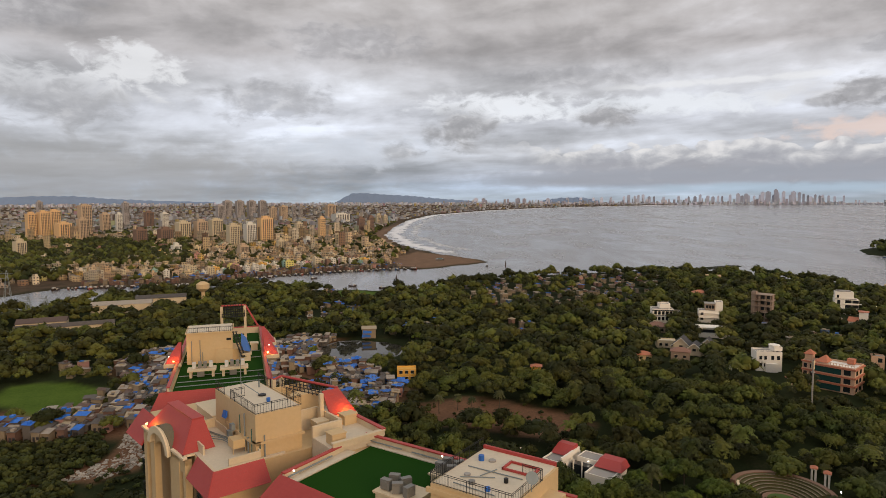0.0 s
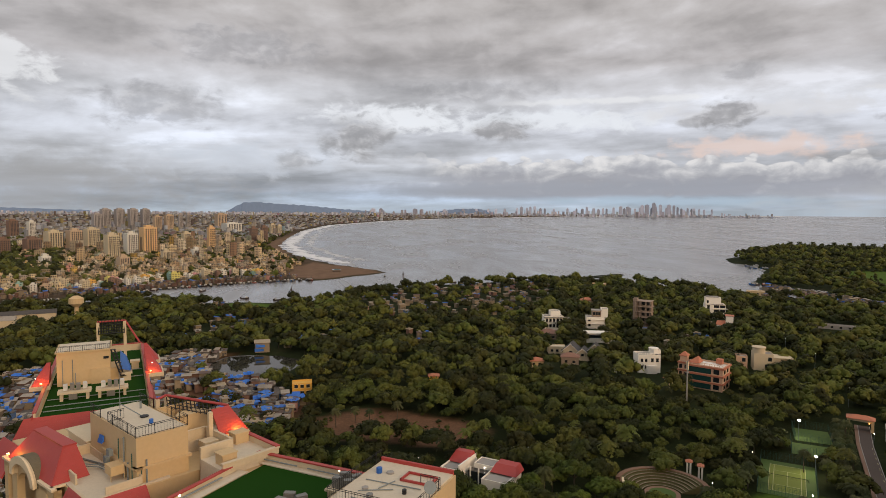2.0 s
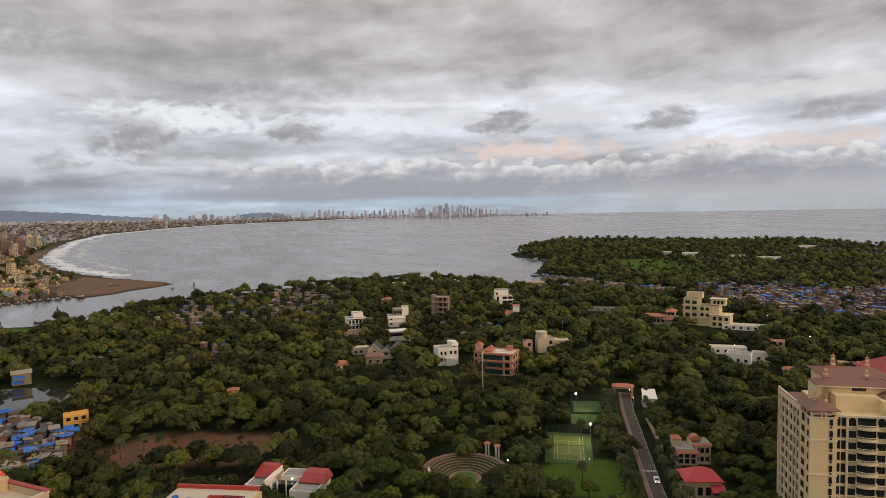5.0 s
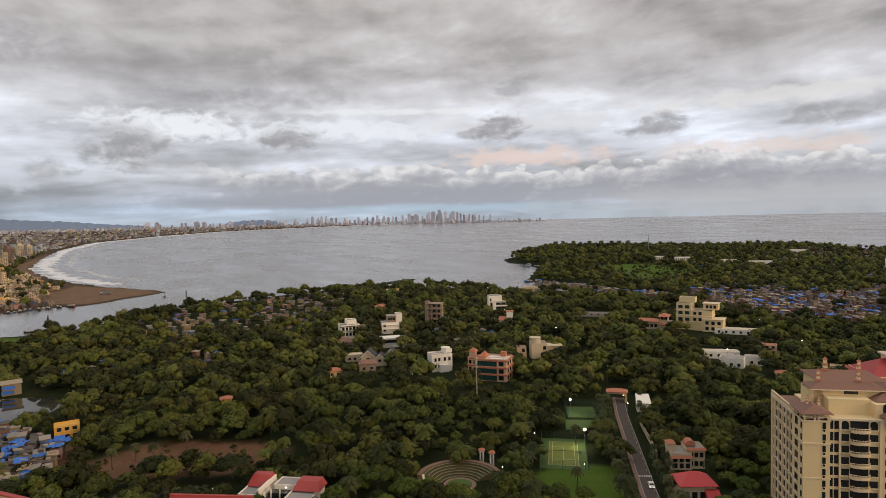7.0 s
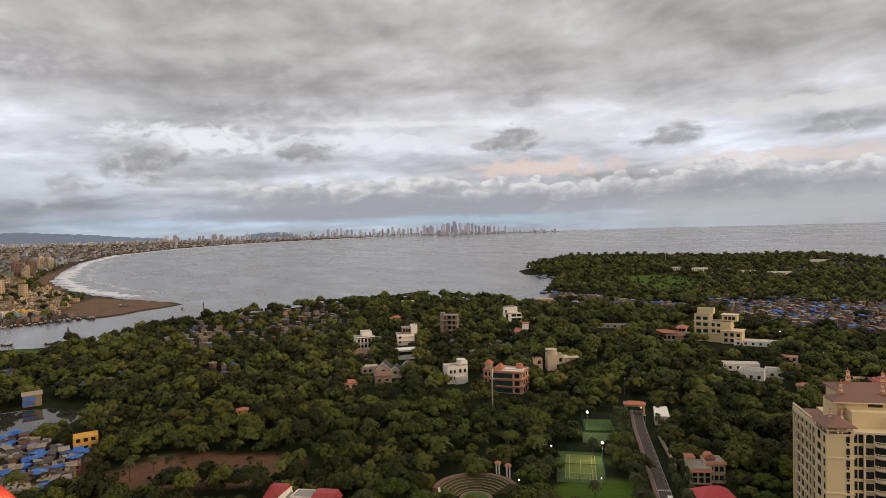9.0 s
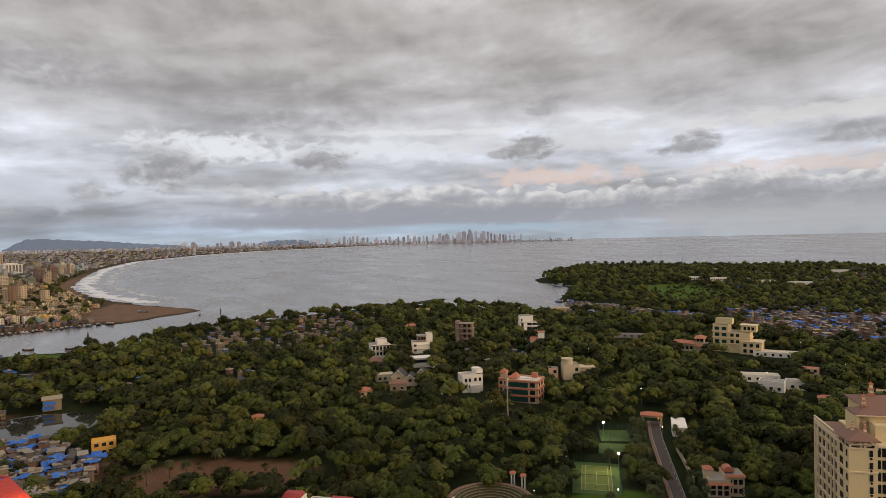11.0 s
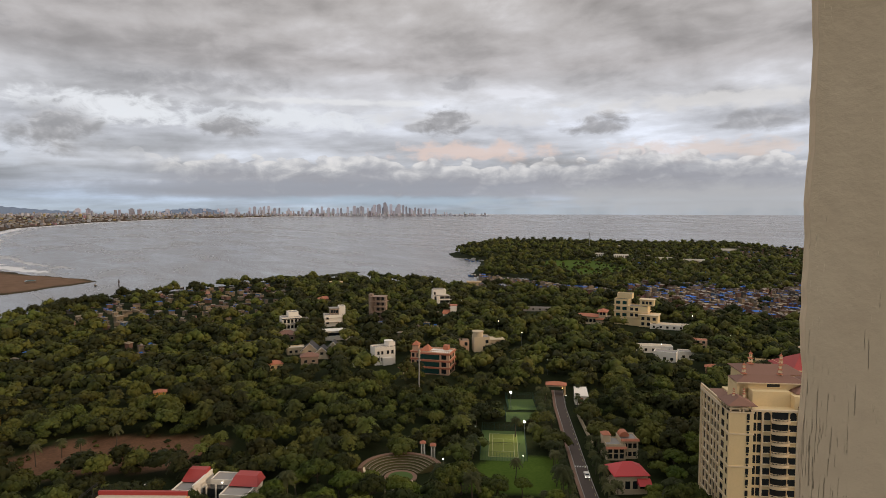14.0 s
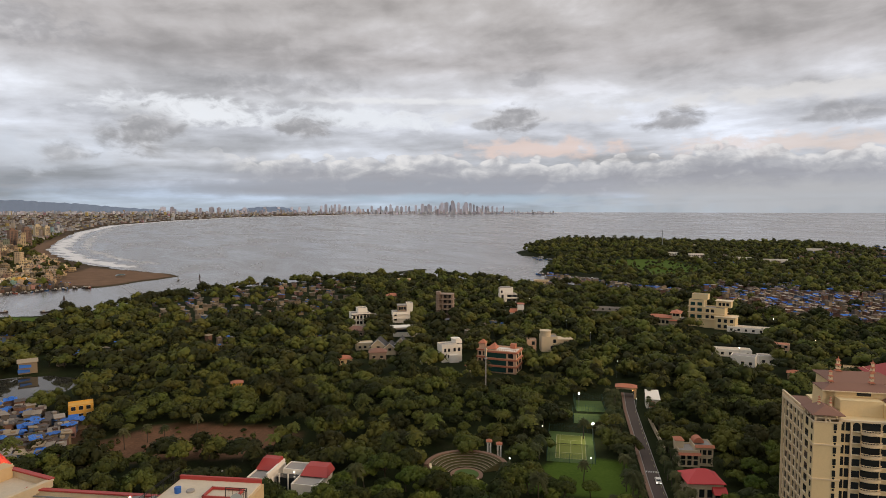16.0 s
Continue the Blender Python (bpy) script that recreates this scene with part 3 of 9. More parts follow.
w4 = nd(t, "ShaderNodeTexNoise", Scale=0.03, Detail=4.0, Roughness=0.6)
for n in (w1, w2, w3):
    t.links.new(mp.outputs[0], n.inputs["Vector"])
t.links.new(gpos.outputs["Position"], w4.inputs["Vector"])
silt = ramp(t, w2.outputs["Fac"], [(0.35, (0.128, 0.128, 0.138)), (0.62, (0.215, 0.21, 0.215))])
# crests: lines of equal distance from the beach, bent and broken by noise
crest = mth(t, "SINE", mth(t, "MULTIPLY_ADD", w4.outputs["Fac"], 9.0, mth(t, "MULTIPLY", shore_at.outputs["Fac"], 0.115)))
surf = mth(t, "MULTIPLY", zone_at.outputs["Fac"], mth(t, "SUBTRACT", 1.0, mth(t, "MINIMUM", mth(t, "DIVIDE", shore_at.outputs["Fac"], 150.0), 1.0)))
fo = nd(t, "ShaderNodeMapRange")
fo.inputs["From Min"].default_value, fo.inputs["From Max"].default_value = 0.62, 1.0
t.links.new(mth(t, "ADD", mth(t, "MULTIPLY_ADD", crest, 0.35, surf), mth(t, "MULTIPLY", mth(t, "SUBTRACT", w3.outputs["Fac"], 0.5), 1.0)), fo.inputs["Value"])
foam = mth(t, "MULTIPLY", fo.outputs["Result"], mth(t, "GREATER_THAN", surf, 0.02))
t.links.new(mixc(t, mth(t, "MULTIPLY", foam, 0.85), silt, (0.88, 0.87, 0.88)), b.inputs["Base Color"])
rg = nd(t, "ShaderNodeMapRange")
rg.inputs["From Min"].default_value, rg.inputs["From Max"].default_value = 0.35, 0.68
rg.inputs["To Min"].default_value, rg.inputs["To Max"].default_value = 0.16, 0.32
t.links.new(w2.outputs["Fac"], rg.inputs["Value"])
t.links.new(mth(t, "MULTIPLY_ADD", foam, 0.5, rg.outputs[0]), b.inputs["Roughness"])
far_swell = mth(t, "MULTIPLY", crest, mth(t, "MULTIPLY", zone_at.outputs["Fac"], 0.55))
hh = mth(t, "ADD", mth(t, "MULTIPLY", w1.outputs["Fac"], 0.45), mth(t, "MULTIPLY", w3.outputs["Fac"], 1.6))
hh = mth(t, "ADD", hh, mth(t, "MULTIPLY", far_swell, w2.outputs["Fac"]))
bp = nd(t, "ShaderNodeBump", Strength=0.28, Distance=1.0)
t.links.new(hh, bp.inputs["Height"])
t.links.new(bp.outputs[0], b.inputs["Normal"])
t.links.new(mth(t, "MULTIPLY_ADD", foam, -0.45, 0.5), b.inputs["Specular IOR Level"])
WATER = m
me = sheet_mesh("water", sx_, sy_, rise(sr_) - 0.8, sf_)
me.materials.append(WATER)
for name_, val_ in (("off_beach", np.clip(off_beach, 0, 2000)), ("surf_zone", surf_zone)):
    me.attributes.new(name_, "FLOAT", "POINT").data.foreach_set("value", val_.astype(np.float32))
me.polygons.foreach_set("use_smooth", [True] * len(me.polygons))
tagged(new("water", me), "calm grey sea and tidal creek under cloud", "water", kind="structure")

# the still pond between the shacks and the wood
m = bpy.data.materials.new("pond_water")
m.use_nodes = True
b = m.node_tree.nodes["Principled BSDF"]
pn = nd(m.node_tree, "ShaderNodeTexNoise", Scale=0.15, Detail=4.0)
m.node_tree.links.new(m.node_tree.nodes.new("ShaderNodeNewGeometry").outputs["Position"], pn.inputs["Vector"])
m.node_tree.links.new(ramp(m.node_tree, pn.outputs["Fac"], [(0.3, (0.03, 0.03, 0.024)), (0.7, (0.055, 0.052, 0.042))]), b.inputs["Base Color"])
b.inputs["Roughness"].default_value = 0.04
PONDWATER = m
pcx, pcy = sum(p[0] for p in POND) / len(POND), sum(p[1] for p in POND) / len(POND)
zp = float(rise(370.0)) - 0.72
pg = Geo().prism([(pcx + (x - pcx) * 1.12, pcy + (y - pcy) * 1.12) for x, y in POND], zp - 0.05, zp)
tagged(new("pond_water", pg.mesh("pond_water", PONDWATER)), "still dark pond between shacks and trees", "pond", kind="structure")

# ---- trees ----
rng = np.random.default_rng(7)


def ico(sub):
    bm = bmesh.new()
    bmesh.ops.create_icosphere(bm, subdivisions=sub, radius=1.0)
    v = np.array([p.co[:] for p in bm.verts])
    f = np.array([[q.index for q in p.verts] for p in bm.faces])
    bm.free()
    return v, f


ICO1, ICO2 = ico(1), ico(2)


def crown_arrays(gen, lobes, leaves, leaf, core=ICO2, wide=1.0, tall=0.75, lean=False):
    """Corners and triangles of a crown of unit radius: a dome of uneven lobes hung all over with small leaf sprays."""
    V, F, k = [], [], 0
    for i in range(lobes):
        a = 2.4 * i + gen.uniform(-0.4, 0.4)
        d = 0.0 if i == 0 else 0.70 * math.sqrt((i + 0.2) / lobes) * gen.uniform(0.8, 1.1)
        c = np.array([wide * d * math.cos(a), wide * d * math.sin(a), tall * (0.30 + 0.62 * (1 - d * d * 1.6) + gen.uniform(-0.12, 0.10))])
        rl = gen.uniform(0.72, 1.15) * 1.12 / (lobes + 2.0) ** 0.5 * (1.25 if i == 0 else 1.0)
        v = core[0] * rl * 0.86 * (1 + gen.uniform(-0.18, 0.18, (len(core[0]), 1))) * np.array([1, 1, 0.85]) + c
        V.append(v), F.append(core[1] + k)
        k += len(v)
        n = gen.normal(size=(leaves, 3))
        n[:, 2] = np.abs(n[:, 2]) - 0.35
        n /= np.linalg.norm(n, axis=1)[:, None]
        p = c + n * rl * np.array([1, 1, 0.88]) * gen.uniform(0.84, 1.22, (leaves, 1))
        up = n * 1.3 + gen.normal(scale=0.38, size=(leaves, 3)) + np.array([0, 0, 0.25])
        up /= np.linalg.norm(up, axis=1)[:, None]
        s1 = np.cross(up, gen.normal(size=(leaves, 3)))
        s1 /= np.linalg.norm(s1, axis=1)[:, None]
        s2 = np.cross(up, s1)
        sz = leaf * gen.uniform(0.5, 1.4, (leaves, 1))
        if lean:
            tri = np.stack([p + s1 * sz, p - s1 * sz * 0.5 + s2 * sz * 0.85 - up * sz * 0.2, p - s1 * sz * 0.6 - s2 * sz * 0.8], 1).reshape(-1, 3)
            V.append(tri)
            F.append(np.arange(leaves)[:, None] * 3 + k + np.array([[0, 1, 2]]))
            k += len(tri)
        else:
            quad = np.stack([p + s1 * sz, p + s2 * sz * 0.8 - up * sz * 0.25, p - s1 * sz * 0.9, p - s2 * sz * 0.8 - up * sz * 0.15], 1).reshape(-1, 3)
            idx = np.arange(leaves)[:, None] * 4 + k
            V.append(quad)
            F.append(np.concatenate([idx + np.array([[0, 1, 2]]), idx + np.array([[0, 2, 3]])]))
            k += len(quad)
    return np.concatenate(V), np.concatenate(F)


def tri_mesh(name, v, f, mat, tint=None):
    me = sheet_mesh(name, v[:, 0], v[:, 1], v[:, 2], f)
    me.materials.append(mat)
    me.polygons.foreach_set("use_smooth", [True] * len(me.polygons))
    if tint is not None:
        at_ = me.attributes.new("tint", "FLOAT", "POINT")
        at_.data.foreach_set("value", tint.astype(np.float32))
    return me


def trunk_geo(gen, h, spread):
    g = Geo()
    n, bend = 8, gen.uniform(-0.3, 0.3, 2)
    levels = [(0, 0.34), (0.15, 0.24), (0.55, 0.19), (0.8, 0.12)]
    for (t0, r0), (t1, r1) in zip(levels, levels[1:]):
        g.frustum([(bend[0] * t0 * 2 + r0 * math.cos(2 * math.pi * i / n), bend[1] * t0 * 2 + r0 * math.sin(2 * math.pi * i / n), h * t0) for i in range(n)],
                  [(bend[0] * t1 * 2 + r1 * math.cos(2 * math.pi * i / n), bend[1] * t1 * 2 + r1 * math.sin(2 * math.pi * i / n), h * t1) for i in range(n)])
    for i in range(6):
        a, s = i * 1.05 + gen.uniform(0, 0.5), gen.uniform(0.45, 0.6)
        g.beam((bend[0] * s * 2, bend[1] * s * 2, h * s), (spread * 0.6 * math.cos(a), spread * 0.6 * math.sin(a), h * gen.uniform(0.75, 0.95)), 0.09, 5)
    return g


TREE_KINDS = []
for i in range(8):
    gen = np.random.default_rng(20 + i)
    v, f = crown_arrays(gen, 20 + 2 * (i % 3), 125, 0.055, ICO1, wide=gen.uniform(0.95, 1.15), tall=gen.uniform(0.55, 1.0), lean=True)
    R_, H_ = 5.0, 8.0
    cv = v * np.array([R_, R_, R_ * 1.05]) + np.array([0, 0, H_ * 0.48])
    TREE_KINDS.append((tri_mesh("crown", cv, f, TREELEAF), trunk_geo(gen, H_ * 0.8, R_).mesh("trunk", BARK)))


def frond_arrays(gen, fronds, steps):
    """A palm head of unit reach: arching fronds, each a row of drooping leaflet blades on both sides."""
    V, F, k = [], [], 0
    for i in range(fronds):
        a, lift_ = i * 2.4, gen.uniform(-0.4, 1.2)
        out = np.array([math.cos(a), math.sin(a), 0])
        side = np.array([-math.sin(a), math.cos(a), 0])
        L = gen.uniform(0.8, 1.05)
        rib = [out * L * s * math.cos(lift_ * 0.8) + np.array([0, 0, L * (s * math.sin(lift_) - 0.75 * s * s)]) for s in np.linspace(0.06, 1, steps + 1)]
        for s in range(steps):
            p, q = rib[s], rib[s + 1]
            w = 0.26 * math.sin(math.pi * (0.2 + 0.75 * s / steps)) + 0.04
            for sg in (-1, 1):
                tip = (p + q) / 2 + side * sg * w + out * 0.08 - np.array([0, 0, w * gen.uniform(0.35, 0.8)])
                V += [p, q, tip]
                F.append((k, k + 1, k + 2))
                k += 3
    return np.array(V), np.array(F)


def palm_meshes(seed):
    gen = np.random.default_rng(seed)
    h = 8.5
    tg = Geo()
    for k in range(6):
        z0, z1 = h * k / 6, h * (k + 1) / 6
        tg.at = Matrix.Translation((0.25 * math.sin(z0 * 0.3), 0, 0))
        tg.cyl(0, 0, z0, z1, 0.22 - 0.012 * k, 8, 0.2 - 0.012 * k)
    top = np.array([0.25 * math.sin(h * 0.3), 0, h])
    v, f = frond_arrays(gen, 30, 7)
    V, F = [v * 3.0 + top], f
    return tri_mesh("crown", np.concatenate(V), F, PALMLEAF), tg.mesh("trunk", BARK)


PALM_KINDS = [palm_meshes(41), palm_meshes(42)]


def plant(kind, x, y, s, rz, label, category, group, z=0.0, name="tree"):
    ob = thing(name, x, y, z, rz, label, category, group)
    ob.scale = (s, s, s * 1.0)
    part("trunk", kind[1], None, ob)
    part("crown", kind[0], None, ob)
    return ob


# where nothing wooded grows: yards, courts, ponds, roads, villages; filled by the house list below
KEEP_CLEAR = []


def clear_of(x, y, r):
    for (cx, cy, cr) in KEEP_CLEAR:
        if math.hypot(x - cx, y - cy) < cr + r:
            return False
    return True

# ---- the plastered jamb of the window that the camera looks out of ----
def jamb():
    """A rough plastered pier: its outer corner lies to the right of the view."""
    ax, ay = math.sin(radians(63.2)) * 1.05, math.cos(radians(63.2)) * 1.05
    ob = thing("window_pier", ax, ay, 87.0, -66.0, "rough cream plastered pier beside the open window", "wall", kind="structure")
    rows, cols = 240, 44
    V, F = [], []
    gen = np.random.default_rng(3)
    chip = gen.normal(size=rows)
    chip = np.convolve(chip, np.ones(3) / 3, "same") * 0.0022
    # local x runs along the wall face to the right, local y into the distance; the face looks at the room
    for i in range(rows):
        z = 6.0 * i / (rows - 1)
        for j in range(cols):
            u = j / (cols - 1)
            if u < 0.2:
                p = (chip[i] + 0.012 * (1 - u / 0.2) ** 2, 0.45 * (1 - u / 0.2))
            else:
                q = (u - 0.2) / 0.8
                p = (chip[i] * max(0, 1 - q * 5) + 0.75 * q, 0.0)
            V.append((p[0], p[1], z))
    for i in range(rows - 1):
        for j in range(cols - 1):
            a = i * cols + j
            F.append((a, a + 1, a + cols + 1, a + cols))
    g = Geo()
    g.add(V, F)
    g.box(0.02, 0.02, 0.0, 0.75, 0.45, 6.0)
    part("plaster_face", g, PIERPLASTER, ob)
    part("pier_shaft", Geo().box(0.02, 0.02, -87.0, 0.75, 0.45, 0.0), PLASTER, ob)


PIERPLASTER = bpy.data.materials.new("rough_pier_plaster")
PIERPLASTER.use_nodes = True
t = PIERPLASTER.node_tree
b = t.nodes["Principled BSDF"]
gp = t.nodes.new("ShaderNodeNewGeometry")
mpv = nd(t, "ShaderNodeMapping")
mpv.inputs["Scale"].default_value = (1.0, 1.0, 0.035)
t.links.new(gp.outputs["Position"], mpv.inputs["Vector"])
mpp = nd(t, "ShaderNodeMapping")
mpp.inputs["Scale"].default_value = (1.0, 1.0, 0.3)
t.links.new(gp.outputs["Position"], mpp.inputs["Vector"])
s1 = nd(t, "ShaderNodeTexNoise", Scale=430.0, Detail=3.0, Roughness=0.55, Distortion=0.5)
t.links.new(mpv.outputs[0], s1.inputs["Vector"])
s2 = nd(t, "ShaderNodeTexNoise", Scale=28.0, Detail=8.0, Roughness=0.6)
t.links.new(gp.outputs["Position"], s2.inputs["Vector"])
s3 = nd(t, "ShaderNodeTexNoise", Scale=3.0, Detail=4.0)
t.links.new(gp.outputs["Position"], s3.inputs["Vector"])
s4 = nd(t, "ShaderNodeTexNoise", Scale=9.0, Detail=3.0)
t.links.new(mpp.outputs[0], s4.inputs["Vector"])
groove = nd(t, "ShaderNodeMapRange")
groove.inputs["From Min"].default_value, groove.inputs["From Max"].default_value = 0.275, 0.36
t.links.new(mth(t, "MULTIPLY_ADD", mth(t, "SUBTRACT", 0.52, s4.outputs["Fac"]), 0.55, s1.outputs["Fac"]), groove.inputs["Value"])
hh = mth(t, "ADD", mth(t, "MULTIPLY", groove.outputs[0], 1.0), mth(t, "MULTIPLY", s2.outputs["Fac"], 0.9))
bp = nd(t, "ShaderNodeBump", Strength=1.0, Distance=0.0035)
t.links.new(hh, bp.inputs["Height"])
t.links.new(bp.outputs[0], b.inputs["Normal"])
cc = ramp(t, mth(t, "ADD", mth(t, "MULTIPLY", s3.outputs["Fac"], 0.6), mth(t, "MULTIPLY", s2.outputs["Fac"], 0.4)), [(0.3, (0.68, 0.525, 0.345)), (0.7, (0.82, 0.655, 0.44))])
cc = mixc(t, groove.outputs[0], (0.60, 0.475, 0.32), cc)
t.links.new(cc, b.inputs["Base Color"])
b.inputs["Roughness"].default_value = 0.95
jamb()

# ---- the neighbouring apartment tower with red mansard roofs ----
def rail_run(g, x0, y0, x1, y1, z, h=1.1, gap=0.3):
    """An iron railing along a line: posts, two rails and bars."""
    L = math.hypot(x1 - x0, y1 - y0)
    n = max(1, int(L / gap))
    for zz in (z + 0.1, z + h * 0.86, z + h):
        g.beam((x0, y0, zz), (x1, y1, zz), 0.028, 4)
    for i in range(n + 1):
        s = i / n
        x, y = x0 + (x1 - x0) * s, y0 + (y1 - y0) * s
        g.beam((x, y, z), (x, y, z + h), 0.04 if i % 6 == 0 else 0.014, 4)
    return g


def tile_slope(g, lo0, lo1, hi1, hi0, rows=8):
    """A mansard slope built as overlapping courses, between its lower and upper edges."""
    lo0, lo1, hi1, hi0 = map(Vector, (lo0, lo1, hi1, hi0))
    nrm = (lo1 - lo0).cross(hi0 - lo0).normalized()
    g.frustum([tuple(q - nrm * 0.14) for q in (lo0, lo1, hi1, hi0)], [tuple(q - nrm * 0.02) for q in (lo0, lo1, hi1, hi0)])
    for k in range(rows):
        a, b_ = k / rows, (k + 1.06) / rows
        p = [lo0.lerp(hi0, a), lo1.lerp(hi1, a), lo1.lerp(hi1, min(b_, 1)), lo0.lerp(hi0, min(b_, 1))]
        top = [p[0] + nrm * 0.06, p[1] + nrm * 0.06, p[2] + nrm * 0.03, p[3] + nrm * 0.03]
        g.pieces.append(Geo(g.at).frustum([tuple(q - nrm * 0.015) for q in p], [tuple(q) for q in top]))
    return g


def condenser(g, x, y, z, s=1.0, turn=0.0):
    keep = g.at
    g.at = keep @ pose(x, y, z, 0, 0, turn)
    g.box(-0.5 * s, -0.28 * s, 0.08, 0.5 * s, 0.28 * s, 1.0 * s)
    g.at = keep @ pose(x, y, z, 0, 0, turn) @ pose(0, -0.28 * s, 0.55 * s, 90, 0, 0)
    g.cyl(0, 0, 0, 0.05, 0.34 * s, 14)
    g.at = keep
    return g


def near_tower():
    tw = thing("apartment_tower", 0, 0, 0, 0, "cream plastered high-rise with red mansard roofs and green turf terraces", "building")
    A, B, C = pose(0, 0, 0, 0, 0, -34), pose(0, 0, 0, 0, 0, 39), pose(0, 0, 0, 0, 0, 18)
    k_ = 1.0856
    U = B @ Matrix.Translation((0, 0, 90 * (1 - k_))) @ Matrix.Scale(k_, 4)      # the upper storey of the middle wing

    D = B @ Matrix.Translation((21, 72, 0)) @ pose(0, 0, 0, 0, 0, 3.5) @ Matrix.Translation((-21.6, -70.0, 0.3))   # the arched facade
    E = C @ Matrix.Translation((0.0, 6.7, -0.5))       # the roof house of the far wing
    E2 = C @ Matrix.Translation((1.6, 8.0, 0.0))
    W = U @ Matrix.Translation((1.6, -4.2, 0))         # the lattice pergola

    # walls of the three wings
    w = Geo(A).box(-49.0, 42.0, 0, -21.8, 55.2, 61.3).box(-38.0, 36, 0, -21.8, 42, 61.3)
    part("wall", w, PLASTER, tw)
    w = Geo(B).box(21.8, 66.2, 0, 40.0, 92, 60.7).box(21.5, 65.4, 0, 27.0, 66.2, 60.7)
    w.box(33.4, 61.2, 0, 40.0, 66.2, 60.7)
    part("wall", w, PLASTER, tw)
    w = Geo(C).box(-11.0, 99.0, 0, 3.8, 142, 61.2)
    part("wall", w, PLASTER, tw)

    # turf terraces and decks
    part("turf", Geo(A).box(-46.6, 42.3, 61.3, -31, 53.9, 61.5), TURF, tw, "dark green artificial turf")
    part("turf", Geo(C).box(-10.3, 99.4, 61.2, 3.2, 140, 61.45), TURF, tw, "dark green artificial turf")
    part("terrace_deck", Geo(B).box(21.9, 66.5, 60.7, 30.2, 88, 60.9), DECK, tw, "stained pale terrace screed")
    d = Geo(U).box(30.6, 56.2, 60.7, 36.8, 60.5, 64.3).box(34.2, 60.5, 60.7, 36.8, 76, 64.3).box(30.6, 66.0, 60.7, 34.2, 76, 64.3)
    part("upper_terrace", d, DECK, tw, "stained pale terrace screed")

    # tank block with the railed roof
    g = Geo(U).box(24.7, 61.6, 50, 29.9, 73.5, 67.75).box(24.45, 61.35, 64.6, 30.15, 62.2, 64.85).box(24.45, 61.35, 64.6, 25.2, 70, 64.85)
    part("tank_block", g, PLASTER, tw)
    g = Geo(U).box(24.9, 61.8, 67.75, 29.7, 73.3, 67.85)
    part("block_roof", g, DECK, tw)
    g = Geo(U)
    for q in ((24.7, 61.6, 29.9, 61.6), (29.9, 61.6, 29.9, 66.5), (24.7, 61.6, 24.7, 68.5), (29.9, 69.5, 29.9, 73.4), (24.7, 68.5, 26.3, 68.5), (24.7, 70.5, 24.7, 73.4)):
        g = Geo(U)
        rail_run(g, *q, 67.8)
        part("railing", g, BLACKIRON, tw, "black iron roof railing")
    g = Geo(U).cyl(27.6, 64.9, 67.85, 68.25, 0.22, 10)
    part("bucket", g, TARP, tw, "small blue tub")
    g = Geo(U).beam((26.3, 69.5, 67.85), (26.3, 69.5, 72.5), 0.04, 6).beam((26.3, 69.5, 69.2), (27.8, 67.5, 67.9), 0.05, 6)
    part("mast", g, PIPE, tw)

    # pipes down the block and its small machinery
    for x, y, z0, z1 in ((24.55, 64.2, 61, 67.3), (24.55, 63.3, 61, 65), (25.6, 61.45, 58.5, 65.5), (25.9, 61.45, 58.5, 63.0), (26.2, 61.45, 58.5, 62.6)):
        part("pipe", Geo(U).beam((x, y, z0), (x, y, z1), 0.09, 8), PIPE, tw)
    g = Geo(B).box(25.2, 69.5, 61.5, 26.6, 71.2, 62.5).beam((25.2, 69.5, 60.9), (25.2, 69.5, 61.5), 0.05).beam((26.6, 69.5, 60.9), (26.6, 69.5, 61.5), 0.05).beam((26.6, 71.2, 60.9), (26.6, 71.2, 61.5), 0.05)
    part("water_pump_box", g, PLASTER, tw)
    g = Geo(B)
    condenser(g, 26.2, 73.4, 61.6, 0.8, 90)
    condenser(g, 26.2, 72.4, 62.7, 0.8, 90)
    part("condenser", g, PIPE, tw)
    for z in (61.05, 61.2):
        part("pipe", Geo(B).beam((25.0, 79, z), (26.3, 74.4, z), 0.06, 6), PIPE, tw)

    for x, y, z0, z1 in ((24.5, 65.4, 60.9, 66.9), (24.5, 62.2, 59.5, 66.2), (25.1, 61.45, 59.0, 64.6), (24.5, 66.6, 60.9, 63.4)):
        part("pipe", Geo(U).beam((x, y, z0), (x, y, z1), 0.06, 6), GREENPIPE, tw, "green painted riser pipe")
    for z in (61.2, 61.45):
        part("pipe", Geo(B).beam((22.6, 78.5, z), (25.6, 74.0, z), 0.06, 6).beam((25.6, 74.0, z), (25.9, 71.4, z), 0.06, 6), PIPE, tw)
    part("hose_reel", Geo(U @ pose(27.9, 67.3, 67.9)).cyl(0, 0, 0, 0.1, 0.45, 14), BLACKIRON, tw, "coiled black hose")
    part("vent_pipe", Geo(U).cyl(28.9, 70.6, 67.85, 68.6, 0.12, 8), PIPE, tw)
    part("tarpaulin", Geo(U).frustum([(24.52, 69.2, 65.6), (24.52, 70.6, 65.4), (24.3, 70.5, 65.3), (24.3, 69.3, 65.4)], [(24.58, 69.3, 66.2), (24.58, 70.5, 66.1), (24.5, 70.4, 66.1), (24.5, 69.4, 66.2)]), TARP, tw, "scrap of blue sheeting")
